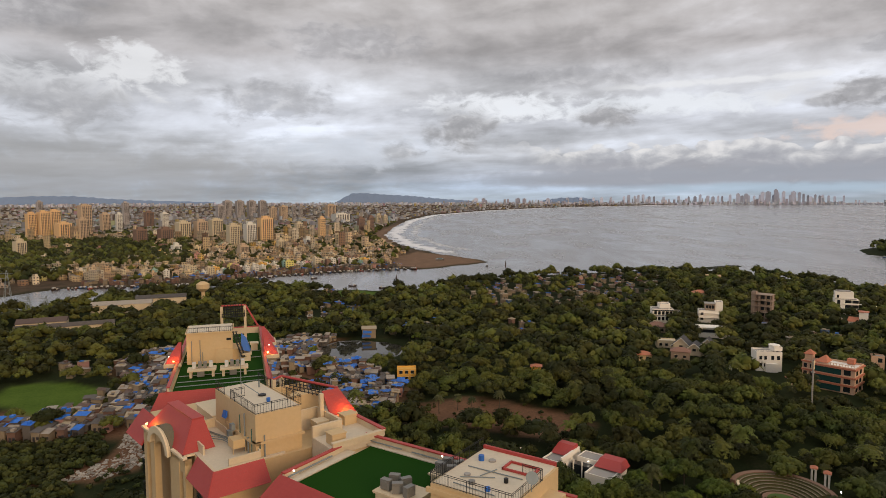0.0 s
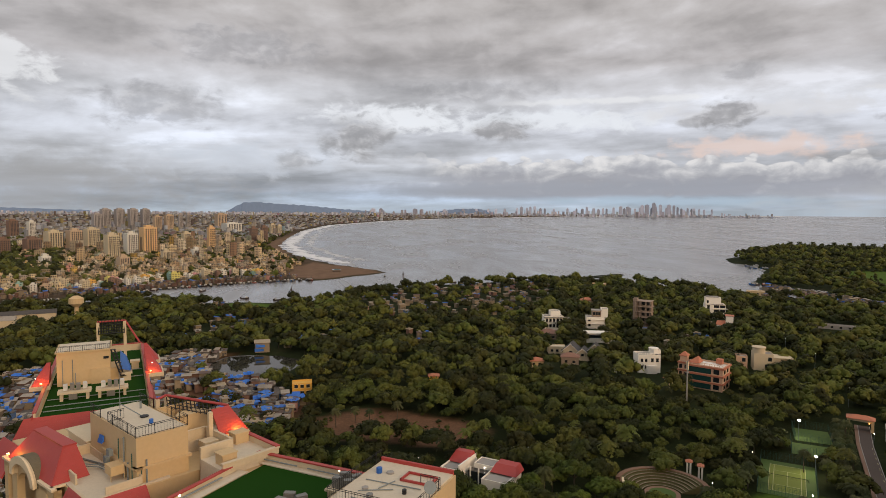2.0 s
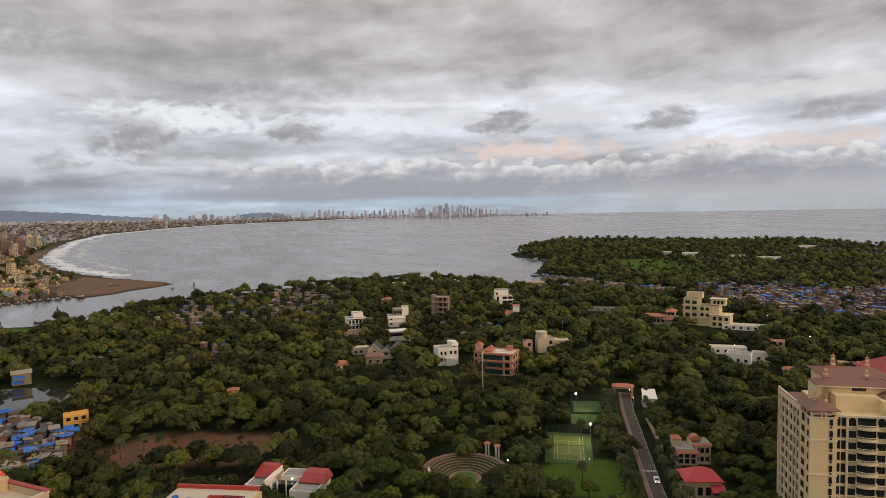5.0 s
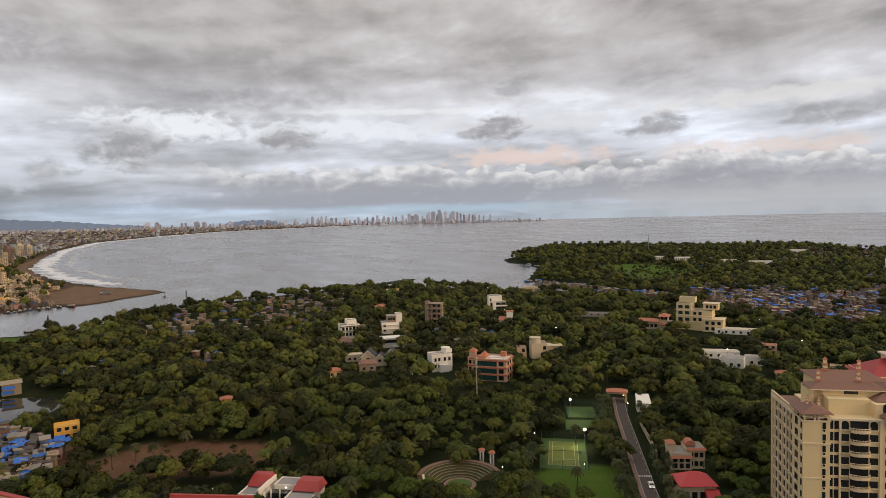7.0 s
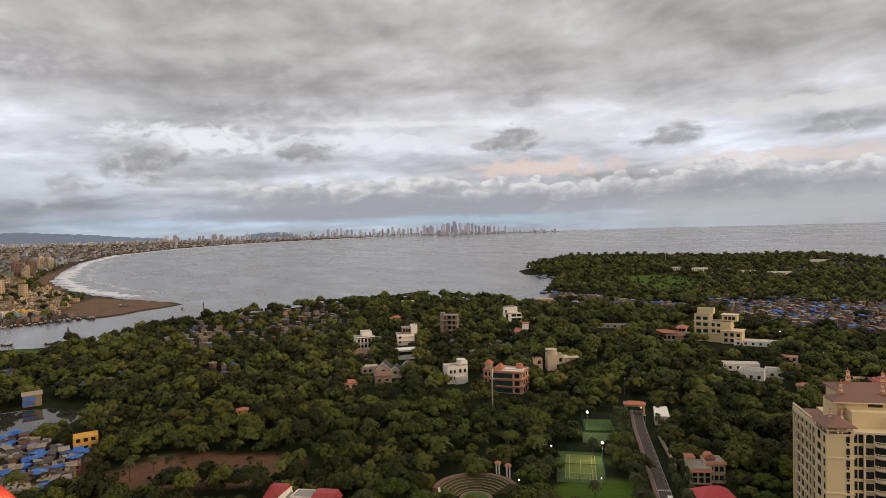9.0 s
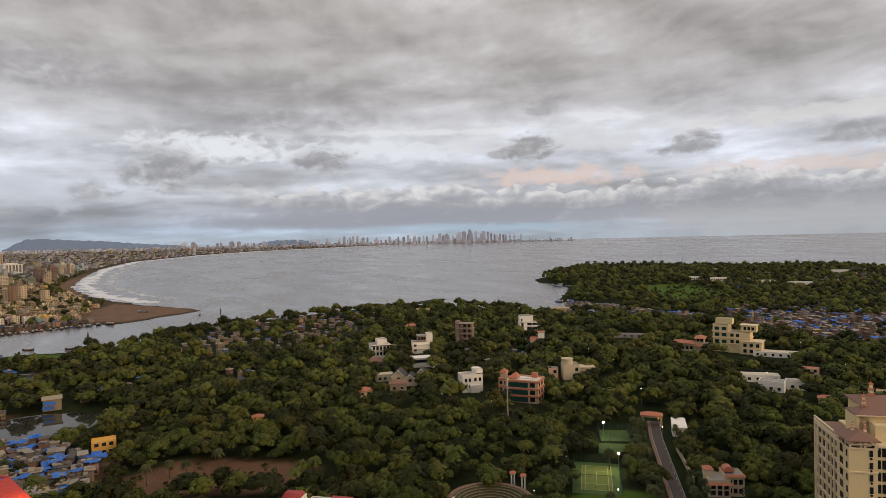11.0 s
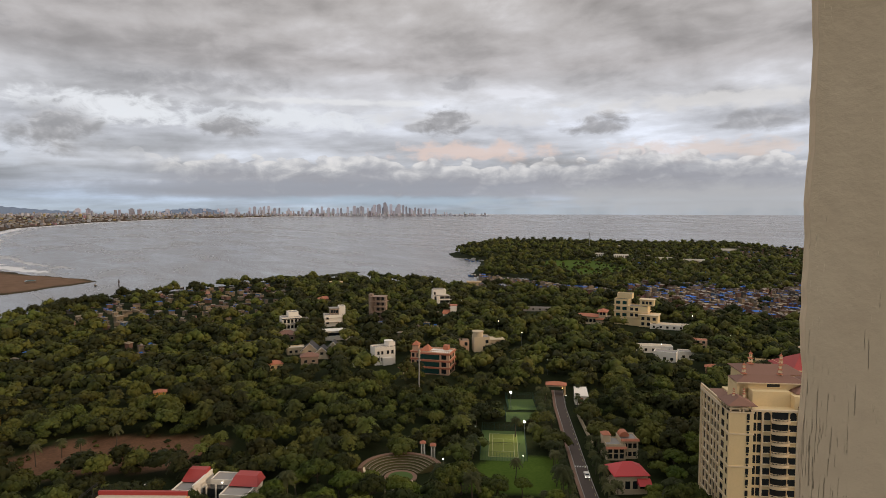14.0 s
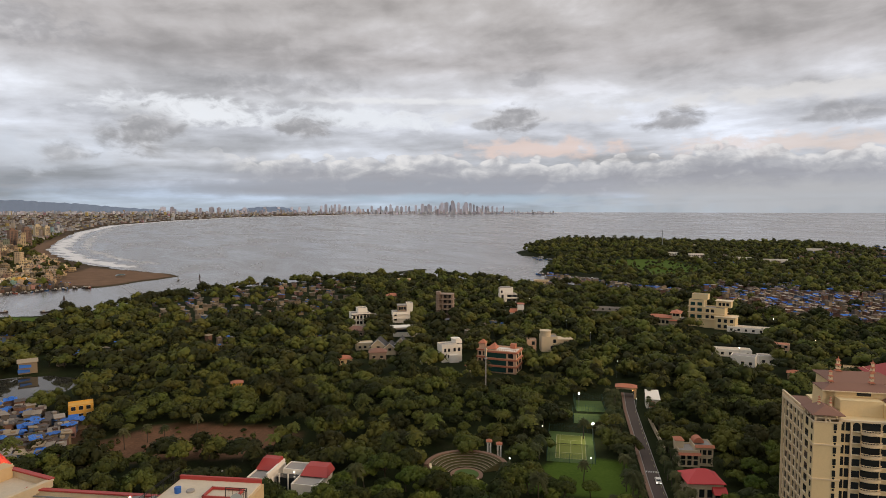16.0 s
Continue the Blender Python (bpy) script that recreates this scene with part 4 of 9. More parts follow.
    for q in ((22.4, 71.5, 22.6, 73.5), (27.0, 66.4, 27.2, 69.0), (23.4, 66.0, 26.9, 66.2)):
        part("low_wall", Geo(B).box(q[0], q[1], 60.9, q[2], q[3], 62.0), PLASTER_PALE, tw)

    # block on the turf wing with the white deck
    g = Geo(A).box(-30.6, 43.3, 55, -22.6, 52.5, 65.3).box(-30.9, 43.0, 64.6, -22.3, 43.3, 65.0).box(-22.6, 46.5, 60, -21.0, 50.5, 64.0)
    part("tank_block", g, PLASTER, tw)
    part("block_roof", Geo(A).box(-30.4, 43.5, 65.3, -22.8, 52.3, 65.42), DECK, tw, "white roof screed with stains")
    g = Geo(A)
    for q in ((-30.6, 43.3, -22.6, 43.3), (-22.6, 43.3, -22.6, 49.0), (-30.6, 43.3, -30.6, 48.0), (-30.6, 48.0, -30.6, 52.5), (-24.5, 49.0, -22.6, 49.0)):
        g = Geo(A)
        rail_run(g, *q, 65.35)
        part("railing", g, BLACKIRON, tw, "black iron roof railing")
    g = Geo(A)
    for q in ((-26.6, 50.6, -23.6, 50.75), (-26.6, 48.9, -23.6, 49.05), (-26.6, 48.9, -26.45, 50.75), (-23.75, 48.9, -23.6, 50.75)):
        g.box(q[0], q[1], 65.45, q[2], q[3], 65.65)
    g.box(-30.5, 52.3, 65.3, -22.8, 52.55, 65.75)
    part("red_kerb", g, ROOFRED, tw, "red painted kerb")
    for x, y, z0, r, m_ in ((-29.2, 49.7, 0.5, 0.28, TARP), (-28.2, 50.0, 0.16, 0.35, CONCRETE), (-27.4, 45.0, 0.3, 0.3, ACGREY), (-25.6, 44.6, 0.3, 0.25, TARP), (-28.6, 46.2, 0.18, 0.3, CONCRETE), (-25.0, 46.8, 0.4, 0.2, BLACKIRON)):
        part("roof_tub", Geo(A).cyl(x, y, 65.42, 65.42 + z0, r, 10), m_, tw)
    for p, q in (((-28.9, 45.5), (-26.2, 47.0)), ((-29.5, 47.8), (-24.0, 48.0)), ((-28.8, 44.2), (-24.6, 44.0)), ((-27.5, 46.6), (-26.9, 48.6))):
        part("pipe", Geo(A).beam((*p, 65.5), (*q, 65.5), 0.05, 6), PIPE, tw)
    dish = Geo(A @ pose(-22.4, 46.5, 66.6, 60, 0, 40)).frustum([(0.1 * math.cos(a), 0.1 * math.sin(a), 0) for a in np.linspace(0, 5.9, 14)], [(0.55 * math.cos(a), 0.55 * math.sin(a), 0.16) for a in np.linspace(0, 5.9, 14)])
    dish.at = A
    dish.beam((-22.4, 46.5, 65.4), (-22.4, 46.5, 66.6), 0.04)
    part("satellite_dish", dish, PIPE, tw)

    # condensers on ledges beside the turf
    for lx, ly, n in ((-35.4, 45.5, 5), (-33.2, 51.5, 6)):
        ledge = part("ledge", Geo(A).box(lx - 2.2, ly - 1.4, 61.3, lx + 2.2, ly + 1.4, 62.3).box(lx - 2.4, ly - 1.6, 62.3, lx + 2.4, ly + 1.6, 62.5), PLASTER_PALE, tw)
        for k in range(n):
            g = Geo(A)
            condenser(g, lx - 1.4 + 1.35 * (k % 3), ly - 0.7 + 1.3 * (k // 3), 62.5, 1.05, (0, 35, 80, 20, 60, 110)[k])
            part("condenser", g, ACGREY, ledge, "grey air conditioner unit")

    # parapets with red caps round the turf and the terraces
    def parapet(frame_, x0, y0, x1, y1, z0, z1, cap=ROOFRED, wd=0.3):
        L = math.hypot(x1 - x0, y1 - y0)
        at_ = frame_ @ pose(x0, y0, 0, 0, 0, math.degrees(math.atan2(y1 - y0, x1 - x0)))
        p_ = part("parapet", Geo(at_).box(0, -wd / 2, z0, L, wd / 2, z1), PLASTER_PALE, tw)
        if cap:
            part("coping", Geo(at_).box(-0.08, -wd / 2 - 0.1, z1, L + 0.08, wd / 2 + 0.1, z1 + 0.14), cap, p_, "red coping")
        return p_

    parapet(A, -48.2, 54.9, -30.6, 54.9, 61.3, 62.3)
    parapet(A, -30.6, 54.9, -21.8, 54.9, 60.5, 61.6)
    parapet(A, -48.2, 42.2, -48.2, 51.0, 61.3, 62.2)
    part("gutter", Geo(A).box(-48.0, 42.2, 61.5, -46.7, 51.5, 61.62).box(-47.5, 53.9, 61.5, -31, 54.7, 61.62), DECK, tw)
    for y0 in (42.4,):
        part("pipe", Geo(A).beam((-47.7, y0, 61.9), (-47.7, y0 + 6.3, 61.9), 0.09, 6), PIPE, tw)
    for x0 in (-47, -41, -36):
        part("pipe", Geo(A).beam((x0, 54.4, 61.9), (x0 + 4.6, 54.4, 61.9), 0.07, 6), PIPE, tw)
    parapet(U, 36.9, 56.0, 36.9, 72, 64.3, 65.0)
    parapet(U, 30.6, 56.0, 36.9, 56.0, 64.3, 64.9, PLASTER_PALE)
    parapet(C, 3.6, 99, 3.6, 141, 61.2, 62.4)
    parapet(C, -10.8, 99.2, -10.8, 141, 61.2, 62.3)
    parapet(C, -10.8, 141, 3.6, 141, 61.2, 62.6)
    for q in ((30.6, 60.5, 34.2, 60.5), (34.2, 60.5, 34.2, 66.0), (30.2, 66.2, 34.2, 66.2)):
        parapet(U, *q, 60.8, 65.5, None)
    # the low room under the terrace, with a canopy and openings
    part("canopy", Geo(U).box(30.4, 62.0, 62.2, 31.6, 66.0, 62.45), PLASTER_PALE, tw)
    for y0, y1 in ((62.2, 63.6), (64.2, 65.6)):
        part("opening", Geo(U).box(34.0, y0, 60.9, 34.05, y1, 62.8), DARKGLASS, tw, "dark doorway")
    part("opening", Geo(U).box(26.2, 61.5, 57.9, 28.4, 61.58, 58.9), DARKGLASS, tw, "dark window slot")
    part("opening", Geo(U).box(29.95, 62.2, 60.9, 30.0, 64.0, 62.8), DARKGLASS, tw, "dark doorway")
    for x0, x1, z0, z1 in ((30.7, 32.0, 60.9, 62.6), (32.5, 34.0, 60.9, 62.4)):
        part("opening", Geo(U).box(x0, 60.22, z0, x1, 60.34, z1), DARKGLASS, tw, "dark doorway")
    part("opening", Geo(U).box(27.6, 61.5, 59.6, 29.4, 61.57, 60.6), DARKGLASS, tw, "dark window slot")
    # partition walls and small rooms on the upper terrace
    g = Geo(U).box(31.2, 67.6, 64.3, 31.4, 72.2, 66.9).box(31.4, 72.0, 64.3, 36.0, 72.2, 66.9)
    part("screen_wall", g, PLASTER, tw)
    g = Geo(U @ pose(33.8, 68.2, 64.3))
    n = 16
    g.prism([(1.9 * math.cos(math.pi * i / n), 1.9 * math.sin(math.pi * i / n)) for i in range(n + 1)], 0, 2.3)
    part("round_room", g, PLASTER, tw)
    part("roof_hatch", Geo(U).box(32.3, 62.7, 64.3, 33.9, 64.2, 64.9), PLASTER_PALE, tw)
    for x, y in ((35.9, 62.0), (31.9, 57.6)):
        g = Geo(U).box(x - 0.8, y - 0.7, 64.3, x + 0.8, y + 0.7, 65.4).box(x - 0.9, y - 0.8, 65.4, x + 0.9, y + 0.8, 65.5)
        part("tank_box", g, PLASTER, tw)

    # pergola with a black lattice and a red rim
    g = Geo(W)
    pts = [(30.3, 77.5), (31.8, 78.4), (34.8, 69.4)]
    for (x0, y0), (x1, y1) in zip(pts, pts[1:]):
        g.beam((x0, y0, 67.6), (x1, y1, 67.6), 0.16, 6)
    part("pergola_rim", g, ROOFRED, tw, "red steel rim")
    g = Geo(W)
    for i in range(13):
        s = i / 15
        x, y = 31.8 + 3.0 * s, 78.4 - 9.0 * s
        g.beam((x, y, 67.5), (x - 0.7, y - 1.9, 66.6), 0.05).beam((x, y, 67.5), (x, y, 66.0), 0.04)
    for k in range(4):
        g.beam((31.8 - 0.2 * k, 78.4 - 0.5 * k, 67.4 - 0.25 * k), (34.2 - 0.2 * k, 71.2 - 0.5 * k, 67.4 - 0.25 * k), 0.05)
    part("pergola_lattice", g, BLACKIRON, tw)
    for x, y in ((30.3, 77.5), (31.8, 78.4), (32.2, 68.6)):
        part("pergola_post", Geo(W).box(x - 0.22, y - 0.22, 64.3, x + 0.22, y + 0.22, 67.6), PLASTER_PALE, tw)
    red = Geo(U)
    tile_slope(red, (34.6, 63.7, 64.9), (37.8, 63.3, 64.9), (36.4, 65.1, 67.6), (34.3, 65.1, 67.6), 9)
    tile_slope(red, (37.8, 63.3, 64.9), (37.8, 65.6, 64.9), (36.5, 65.6, 67.6), (36.4, 65.1, 67.6), 9)
    part("red_roof_slope", red, ROOFRED, tw)
    part("slope_base", Geo(U).box(34.5, 63.2, 64.3, 37.9, 65.6, 64.9), PLASTER_PALE, tw)

    # front mansard with its wrapped corner
    g = Geo(B)
    tile_slope(g, (20.4, 64.2, 58.9), (27.4, 64.2, 58.9), (27.2, 65.6, 61.2), (21.6, 65.6, 61.2), 9)
    tile_slope(g, (20.4, 71.2, 58.9), (20.4, 64.2, 58.9), (21.6, 65.6, 61.2), (21.6, 70.9, 61.2), 9)
    g.beam((20.4, 64.2, 58.95), (21.6, 65.6, 61.25), 0.09, 6)
    part("front_mansard", g, ROOFRED, tw, "red ribbed mansard roof")
    part("mansard_kerb", Geo(B).box(21.6, 65.6, 60.2, 27.2, 65.9, 61.25).box(21.6, 65.9, 60.2, 21.9, 70.9, 61.25), PLASTER_PALE, tw)

    # arched dormer on the facade
    g = Geo(D)
    tile_slope(g, (21.3, 83.6, 60.6), (21.3, 71.0, 60.6), (23.2, 72.8, 63.9), (23.2, 81.0, 63.9), 10)
    tile_slope(g, (21.3, 71.0, 60.6), (25.0, 71.0, 60.6), (24.4, 72.8, 63.9), (23.2, 72.8, 63.9), 10)
    tile_slope(g, (25.0, 71.0, 60.6), (25.0, 83.6, 60.6), (24.4, 81.0, 63.9), (24.4, 72.8, 63.9), 6)
    tile_slope(g, (25.0, 83.6, 60.6), (21.3, 83.6, 60.6), (23.2, 81.0, 63.9), (24.4, 81.0, 63.9), 6)
    g.box(23.1, 72.7, 63.8, 24.5, 81.1, 64.0)
    g.beam((21.3, 71.0, 60.7), (23.2, 72.8, 63.95), 0.1, 6)
    part("dormer_roof", g, ROOFRED, tw, "red ribbed mansard roof")
    part("dormer_eave", Geo(D).box(21.1, 70.7, 60.35, 25.8, 71.1, 60.6).box(20.9, 70.0, 60.35, 21.4, 74.0, 60.6), TRIM, tw)
    part("dormer_eave", Geo(D).box(20.9, 81.3, 60.35, 21.4, 84.6, 60.6), TRIM, tw)
    n = 18
    arc = [(math.cos(math.pi * i / n), math.sin(math.pi * i / n)) for i in range(n + 1)]
    def hood(x0, x1, r0, h0, r1, h1):
        """An arched band of one piece between two curves."""
        V, F = [], []
        for i, (c_, s_) in enumerate(arc):
            V += [(x, 77.65 + r_ * c_, 59.6 + h_ * s_) for x, r_, h_ in ((x0, r0, h0), (x1, r0, h0), (x1, r1, h1), (x0, r1, h1))]
            if i:
                q = 4 * i
                F += [(q - 4 + e, q - 4 + (e + 1) % 4, q + (e + 1) % 4, q + e) for e in range(4)]
        return Geo(D).add(V, F + [(3, 2, 1, 0), (4 * n, 4 * n + 1, 4 * n + 2, 4 * n + 3)])

    arch_ = part("dormer_arch", hood(20.75, 23.0, 2.85, 1.9, 3.45, 2.55), PLASTER_PALE, tw, "pale arched hood with a mossy edge")
    part("arch_fascia", hood(20.55, 20.75, 2.75, 1.8, 3.6, 2.7), TRIM, arch_)
    part("moss_band", hood(21.0, 23.05, 3.46, 2.56, 3.56, 2.66), MOSS, arch_, "dark mossy weathering on the hood")
    # facade with tall arched niches: piers, arch heads and a recessed back
    g = Geo(D)
    for y0, y1 in ((70.0, 70.7), (71.9, 74.8), (80.5, 82.0), (83.4, 84.5)):
        g.box(21.1, y0, 20, 21.9, y1, 60.4)
    g.box(21.1, 70.0, 59.7, 21.9, 74.4, 60.4).box(21.1, 80.9, 59.7, 21.9, 84.5, 60.4)
    for cy, rad, zb in ((77.65, 2.85, 58.6), (71.3, 0.6, 58.3), (82.7, 0.7, 58.6)):
        for (c0, s0), (c1, s1) in zip(arc, arc[1:]):
            zt = 62.0 if rad > 2 else 59.9
            top0, top1 = (59.6 + 1.8 * s0, 59.6 + 1.8 * s1) if rad > 2 else (zt, zt)
            g.frustum([(21.2, cy + rad * c0, zb + rad * 0.55 * s0), (21.2, cy + rad * c1, zb + rad * 0.55 * s1), (21.2, cy + rad * c1, top1), (21.2, cy + rad * c0, top0)],
                      [(21.9, cy + rad * c0, zb + rad * 0.55 * s0), (21.9, cy + rad * c1, zb + rad * 0.55 * s1), (21.9, cy + rad * c1, top1), (21.9, cy + rad * c0, top0)])
    part("arched_facade", g, PLASTER, tw)
    for k in range(5):
        z = 55.2 - 3.1 * k
        for y0, y1 in ((74.6, 76.2), (71.0, 71.7), (82.3, 83.1)):
            win = part("window", Geo(D).box(21.72, y0, z, 21.82, y1, z + 2.0), DARKGLASS, tw, "dark facade window")
            part("sill", Geo(D).box(21.6, y0 - 0.1, z - 0.15, 21.9, y1 + 0.1, z), PLASTER_PALE, win)
        part("window", Geo(D).box(21.7, 86.2, z + 1, 21.78, 87.6, z + 3), DARKGLASS, tw, "dark facade window")
        part("window", Geo(D).box(21.7, 67.2, z + 0.2, 21.78, 69.2, z + 2.2), DARKGLASS, tw, "dark facade window")
    # left mansard past the dormer
    g = Geo(D)
    tile_slope(g, (20.7, 90.8, 58.0), (20.7, 84.4, 58.0), (22.6, 84.4, 61.3), (22.6, 89.5, 61.3), 9)
    part("side_mansard", g, ROOFRED, tw, "red ribbed mansard roof")
    for q in ((23.5, 84.0, 23.7, 88, 61.9), (23.5, 80.0, 29, 80.2, 62.0), (26.7, 76.0, 26.9, 79.9, 61.8)):
        part("low_wall", Geo(B).box(q[0], q[1], 60.9, q[2], q[3], q[4]), PLASTER_PALE, tw)
    part("stair_room", Geo(B).box(26.8, 81.0, 60.9, 29.6, 87.5, 61.9).box(26.6, 80.8, 61.9, 29.8, 87.7, 62.05), PLASTER_PALE, tw)

    # far wing: mansard, tank block, fins, pergola, condensers
    g = Geo(C)
    tile_slope(g, (-13.2, 98.0, 59.3), (3.0, 98.0, 59.3), (2.2, 99.2, 61.7), (-12.0, 99.2, 61.7), 9)
    part("back_mansard", g, ROOFRED, tw, "red ribbed mansard roof")
    g = Geo(C)
    for y0, y1 in ((99, 108), (108, 117)):
        tile_slope(g, (-12.4, y1, 58.5), (-12.4, y0, 58.5), (-11.0, y0, 61.8), (-11.0, y1, 61.8), 8)
    part("side_mansard", g, ROOFRED, tw, "red ribbed mansard roof")
    for x0, x1 in ((-7.4, -6.0), (-4.0, -2.4), (-1.4, 0.0)):
        part("window", Geo(C).box(x0, 98.9, 56.2, x1, 98.97, 58.0), DARKGLASS, tw, "dark facade window")
    g = Geo(E).box(-9.4, 109.2, 61.4, -1.8, 116.2, 67.3).box(-9.6, 109.0, 67.3, -1.6, 116.4, 67.5).box(-1.8, 110.2, 61.4, 1.0, 115, 64.0).box(-4.6, 108.8, 61.4, -1.8, 109.2, 64.4)
    part("tank_block", g, PLASTER, tw)
    part("block_roof", Geo(E).box(-9.3, 109.3, 67.5, -1.9, 116.1, 67.56), DECK, tw)
    for x in (-7.2, -6.8, -8.6):
        part("pipe", Geo(E).beam((x, 109.1, 61.5), (x, 109.1, 66.2 if x < -7 else 64), 0.06, 6), PIPE, tw)
    g = Geo(E).box(-2.8, 109.05, 65.9, -2.0, 109.12, 66.3)
    part("vent", g, DARKGLASS, tw)
    g = Geo(E)
    rail_run(g, -9.4, 109.3, -1.8, 109.3, 67.5, 0.9)
    part("railing", g, BLACKIRON, tw)
    g = Geo(E)
    rail_run(g, -1.8, 109.3, -1.8, 113, 67.5, 0.9)
    part("railing", g, BLACKIRON, tw)
    g = Geo(E).beam((-1.7, 109, 67.4), (-0.3, 108.6, 62.8), 0.12, 4).beam((-1.2, 109, 67.4), (0.2, 108.6, 62.8), 0.12, 4)
    for k in range(9):
        s = k / 8
        g.box(-1.7 + 1.4 * s, 108.6, 67.3 - 4.5 * s, -0.9 + 1.4 * s, 109.0, 67.36 - 4.5 * s)
    part("stair", g, BLACKIRON, tw, "steep black steel stair")
    sheet = Geo(E).frustum([(-0.4, 108.7, 64.0), (1.1, 108.7, 63.6), (1.3, 109.9, 63.7), (-0.4, 109.9, 64.2)], [(-0.3, 109.0, 66.8), (0.4, 109.0, 66.3), (0.6, 109.7, 66.0), (-0.3, 109.8, 66.9)])
    part("tarpaulin", sheet, TARP, tw, "blue tarpaulin hung below the stair")
    for lx, ly in ((-6.5, 107.4), (-1.5, 107.0)):
        ledge = part("ledge", Geo(C).box(lx - 1.9, ly - 0.6, 61.4, lx - 1.5, ly + 1.2, 62.5).box(lx + 1.5, ly - 0.6, 61.4, lx + 1.9, ly + 1.2, 62.5).box(lx - 2.2, ly - 0.9, 62.5, lx + 2.2, ly + 1.4, 62.8), PLASTER_PALE, tw)
        for k in range(4):
            g = Geo(C)
            condenser(g, lx - 1.2 + 0.85 * k, ly + 0.3 + 0.3 * (k % 2), 62.8, 0.95, 90)
            part("condenser", g, ACGREY if k % 3 else ACWHITE, ledge, "grey air conditioner unit")
        part("condenser", condenser(Geo(C), lx - 0.2, ly - 0.3, 61.5, 1.1, 0), ACGREY, ledge, "grey air conditioner unit")
    for x, y in ((0.6, 116.0), (2.0, 124.0)):
        part("vent_box", Geo(C).box(x - 0.6, y - 0.6, 61.4, x + 0.6, y + 0.6, 62.6).box(x - 0.8, y - 0.8, 62.6, x + 0.8, y + 0.8, 62.9), PLASTER_PALE, tw)
    for y in (101.5, 104.0, 107.5, 117, 122):
        part("pipe", Geo(C).beam((-10.0, y, 61.7), (3.0, y, 61.7), 0.07, 6), PIPE, tw)
    # red fins at the parapets
    for x0, y0, side, hh in ((-10.4, 116.6, -1, 2.9), (3.6, 118.0, 1, 3.0), (3.6, 128.0, 1, 2.6)):
        e0, e1 = (x0 + side * 2.4, x0)
        lo_, hi_ = sorted((e0, e1))
        t0, t1 = sorted((x0 + side * 0.5, x0))
        g = Geo(C)
        tile_slope(g, (lo_, y0 - 2.2, 62.2), (hi_, y0 - 2.2, 62.2), (t1, y0 + 1.4, 62.2 + hh), (t0, y0 + 1.4, 62.2 + hh), 9)
        g.frustum([(lo_, y0 - 2, 62.2), (hi_, y0 - 2, 62.2), (hi_, y0 + 2, 62.2), (lo_, y0 + 2, 62.2)],
                  [(t0, y0 + 1.3, 62.1 + hh), (t1, y0 + 1.3, 62.1 + hh), (t1, y0 + 2, 62.1 + hh), (t0, y0 + 2, 62.1 + hh)])
        part("red_fin", g, ROOFRED, tw, "red ribbed roof fin")
        part("fin_base", Geo(C).box(lo_ - 0.2, y0 - 2.5, 61.6, hi_ + 0.2, y0 + 2.2, 62.2), PLASTER_PALE, tw)
    g = Geo(C)
    tile_slope(g, (3.9, 105.2, 58.6), (5.0, 106.4, 58.6), (4.0, 107.4, 62.4), (3.4, 106.4, 62.4), 8)
    tile_slope(g, (5.0, 99.0, 58.6), (5.0, 106.4, 58.6), (4.0, 107.4, 62.4), (4.0, 99.0, 62.4), 8)
    part("side_mansard", g, ROOFRED, tw, "red ribbed mansard roof")
    g = Geo(E2)
    for i in range(9):
        x = -5.4 + 4.2 * i / 8
        g.beam((x, 121.5, 67.3), (x, 122.3, 69.6), 0.05)
    for k in range(5):
        g.beam((-5.4, 121.5 + 0.2 * k, 67.1 + 0.48 * k), (-1.2, 121.5 + 0.2 * k, 67.1 + 0.48 * k), 0.09)
    for k in range(11):
        g.beam((-5.4 + 0.42 * k, 121.5, 67.0), (-5.4 + 0.42 * k, 122.4, 69.1), 0.09)
    part("pergola_lattice", g, BLACKIRON, tw)
    g = Geo(E2).beam((-5.6, 122.4, 69.2), (-1.0, 122.4, 69.2), 0.18, 6).beam((-1.0, 122.4, 69.2), (1.3, 119.2, 65.4), 0.18, 6)
    part("pergola_rim", g, ROOFRED, tw, "red steel rim")
    for x in (-5.5, -1.1):
        part("pergola_post", Geo(E2).box(x - 0.25, 121.8, 61.4, x + 0.25, 122.3, 69.1), PLASTER_PALE, tw)

    # front edge mansard of the turf wing
    g = Geo(A)
    tile_slope(g, (-50.6, 40.2, 59.0), (-38.0, 39.4, 59.0), (-38.5, 41.5, 61.95), (-48.8, 42.3, 61.95), 9)
    tile_slope(g, (-50.6, 47.5, 59.0), (-50.6, 40.2, 59.0), (-48.8, 42.3, 61.95), (-48.8, 47.5, 61.95), 9)
    part("front_mansard", g, ROOFRED, tw, "red ribbed mansard roof")

    # uplighters on the roof slopes
    for fr, p in ((C, (-11.4, 114.1, 62.6)), (C, (4.2, 115.5, 62.6)), (D, (20.9, 82.4, 61.3)), (U, (36.5, 63.2, 64.95))):
        g = Geo(fr).cyl(p[0], p[1], p[2], p[2] + 0.18, 0.16, 8)
        part("uplighter", g, LAMPWARM, tw, "glowing amber floodlight")
        q = fr @ Vector((p[0], p[1], p[2] + 0.45))
        li = bpy.data.lights.new("uplighter_glow", "POINT")
        li.energy, li.color, li.shadow_soft_size = 150.0, (1.0, 0.42, 0.06), 0.15
        lo = new("uplighter_glow", li)
        lo.location = q
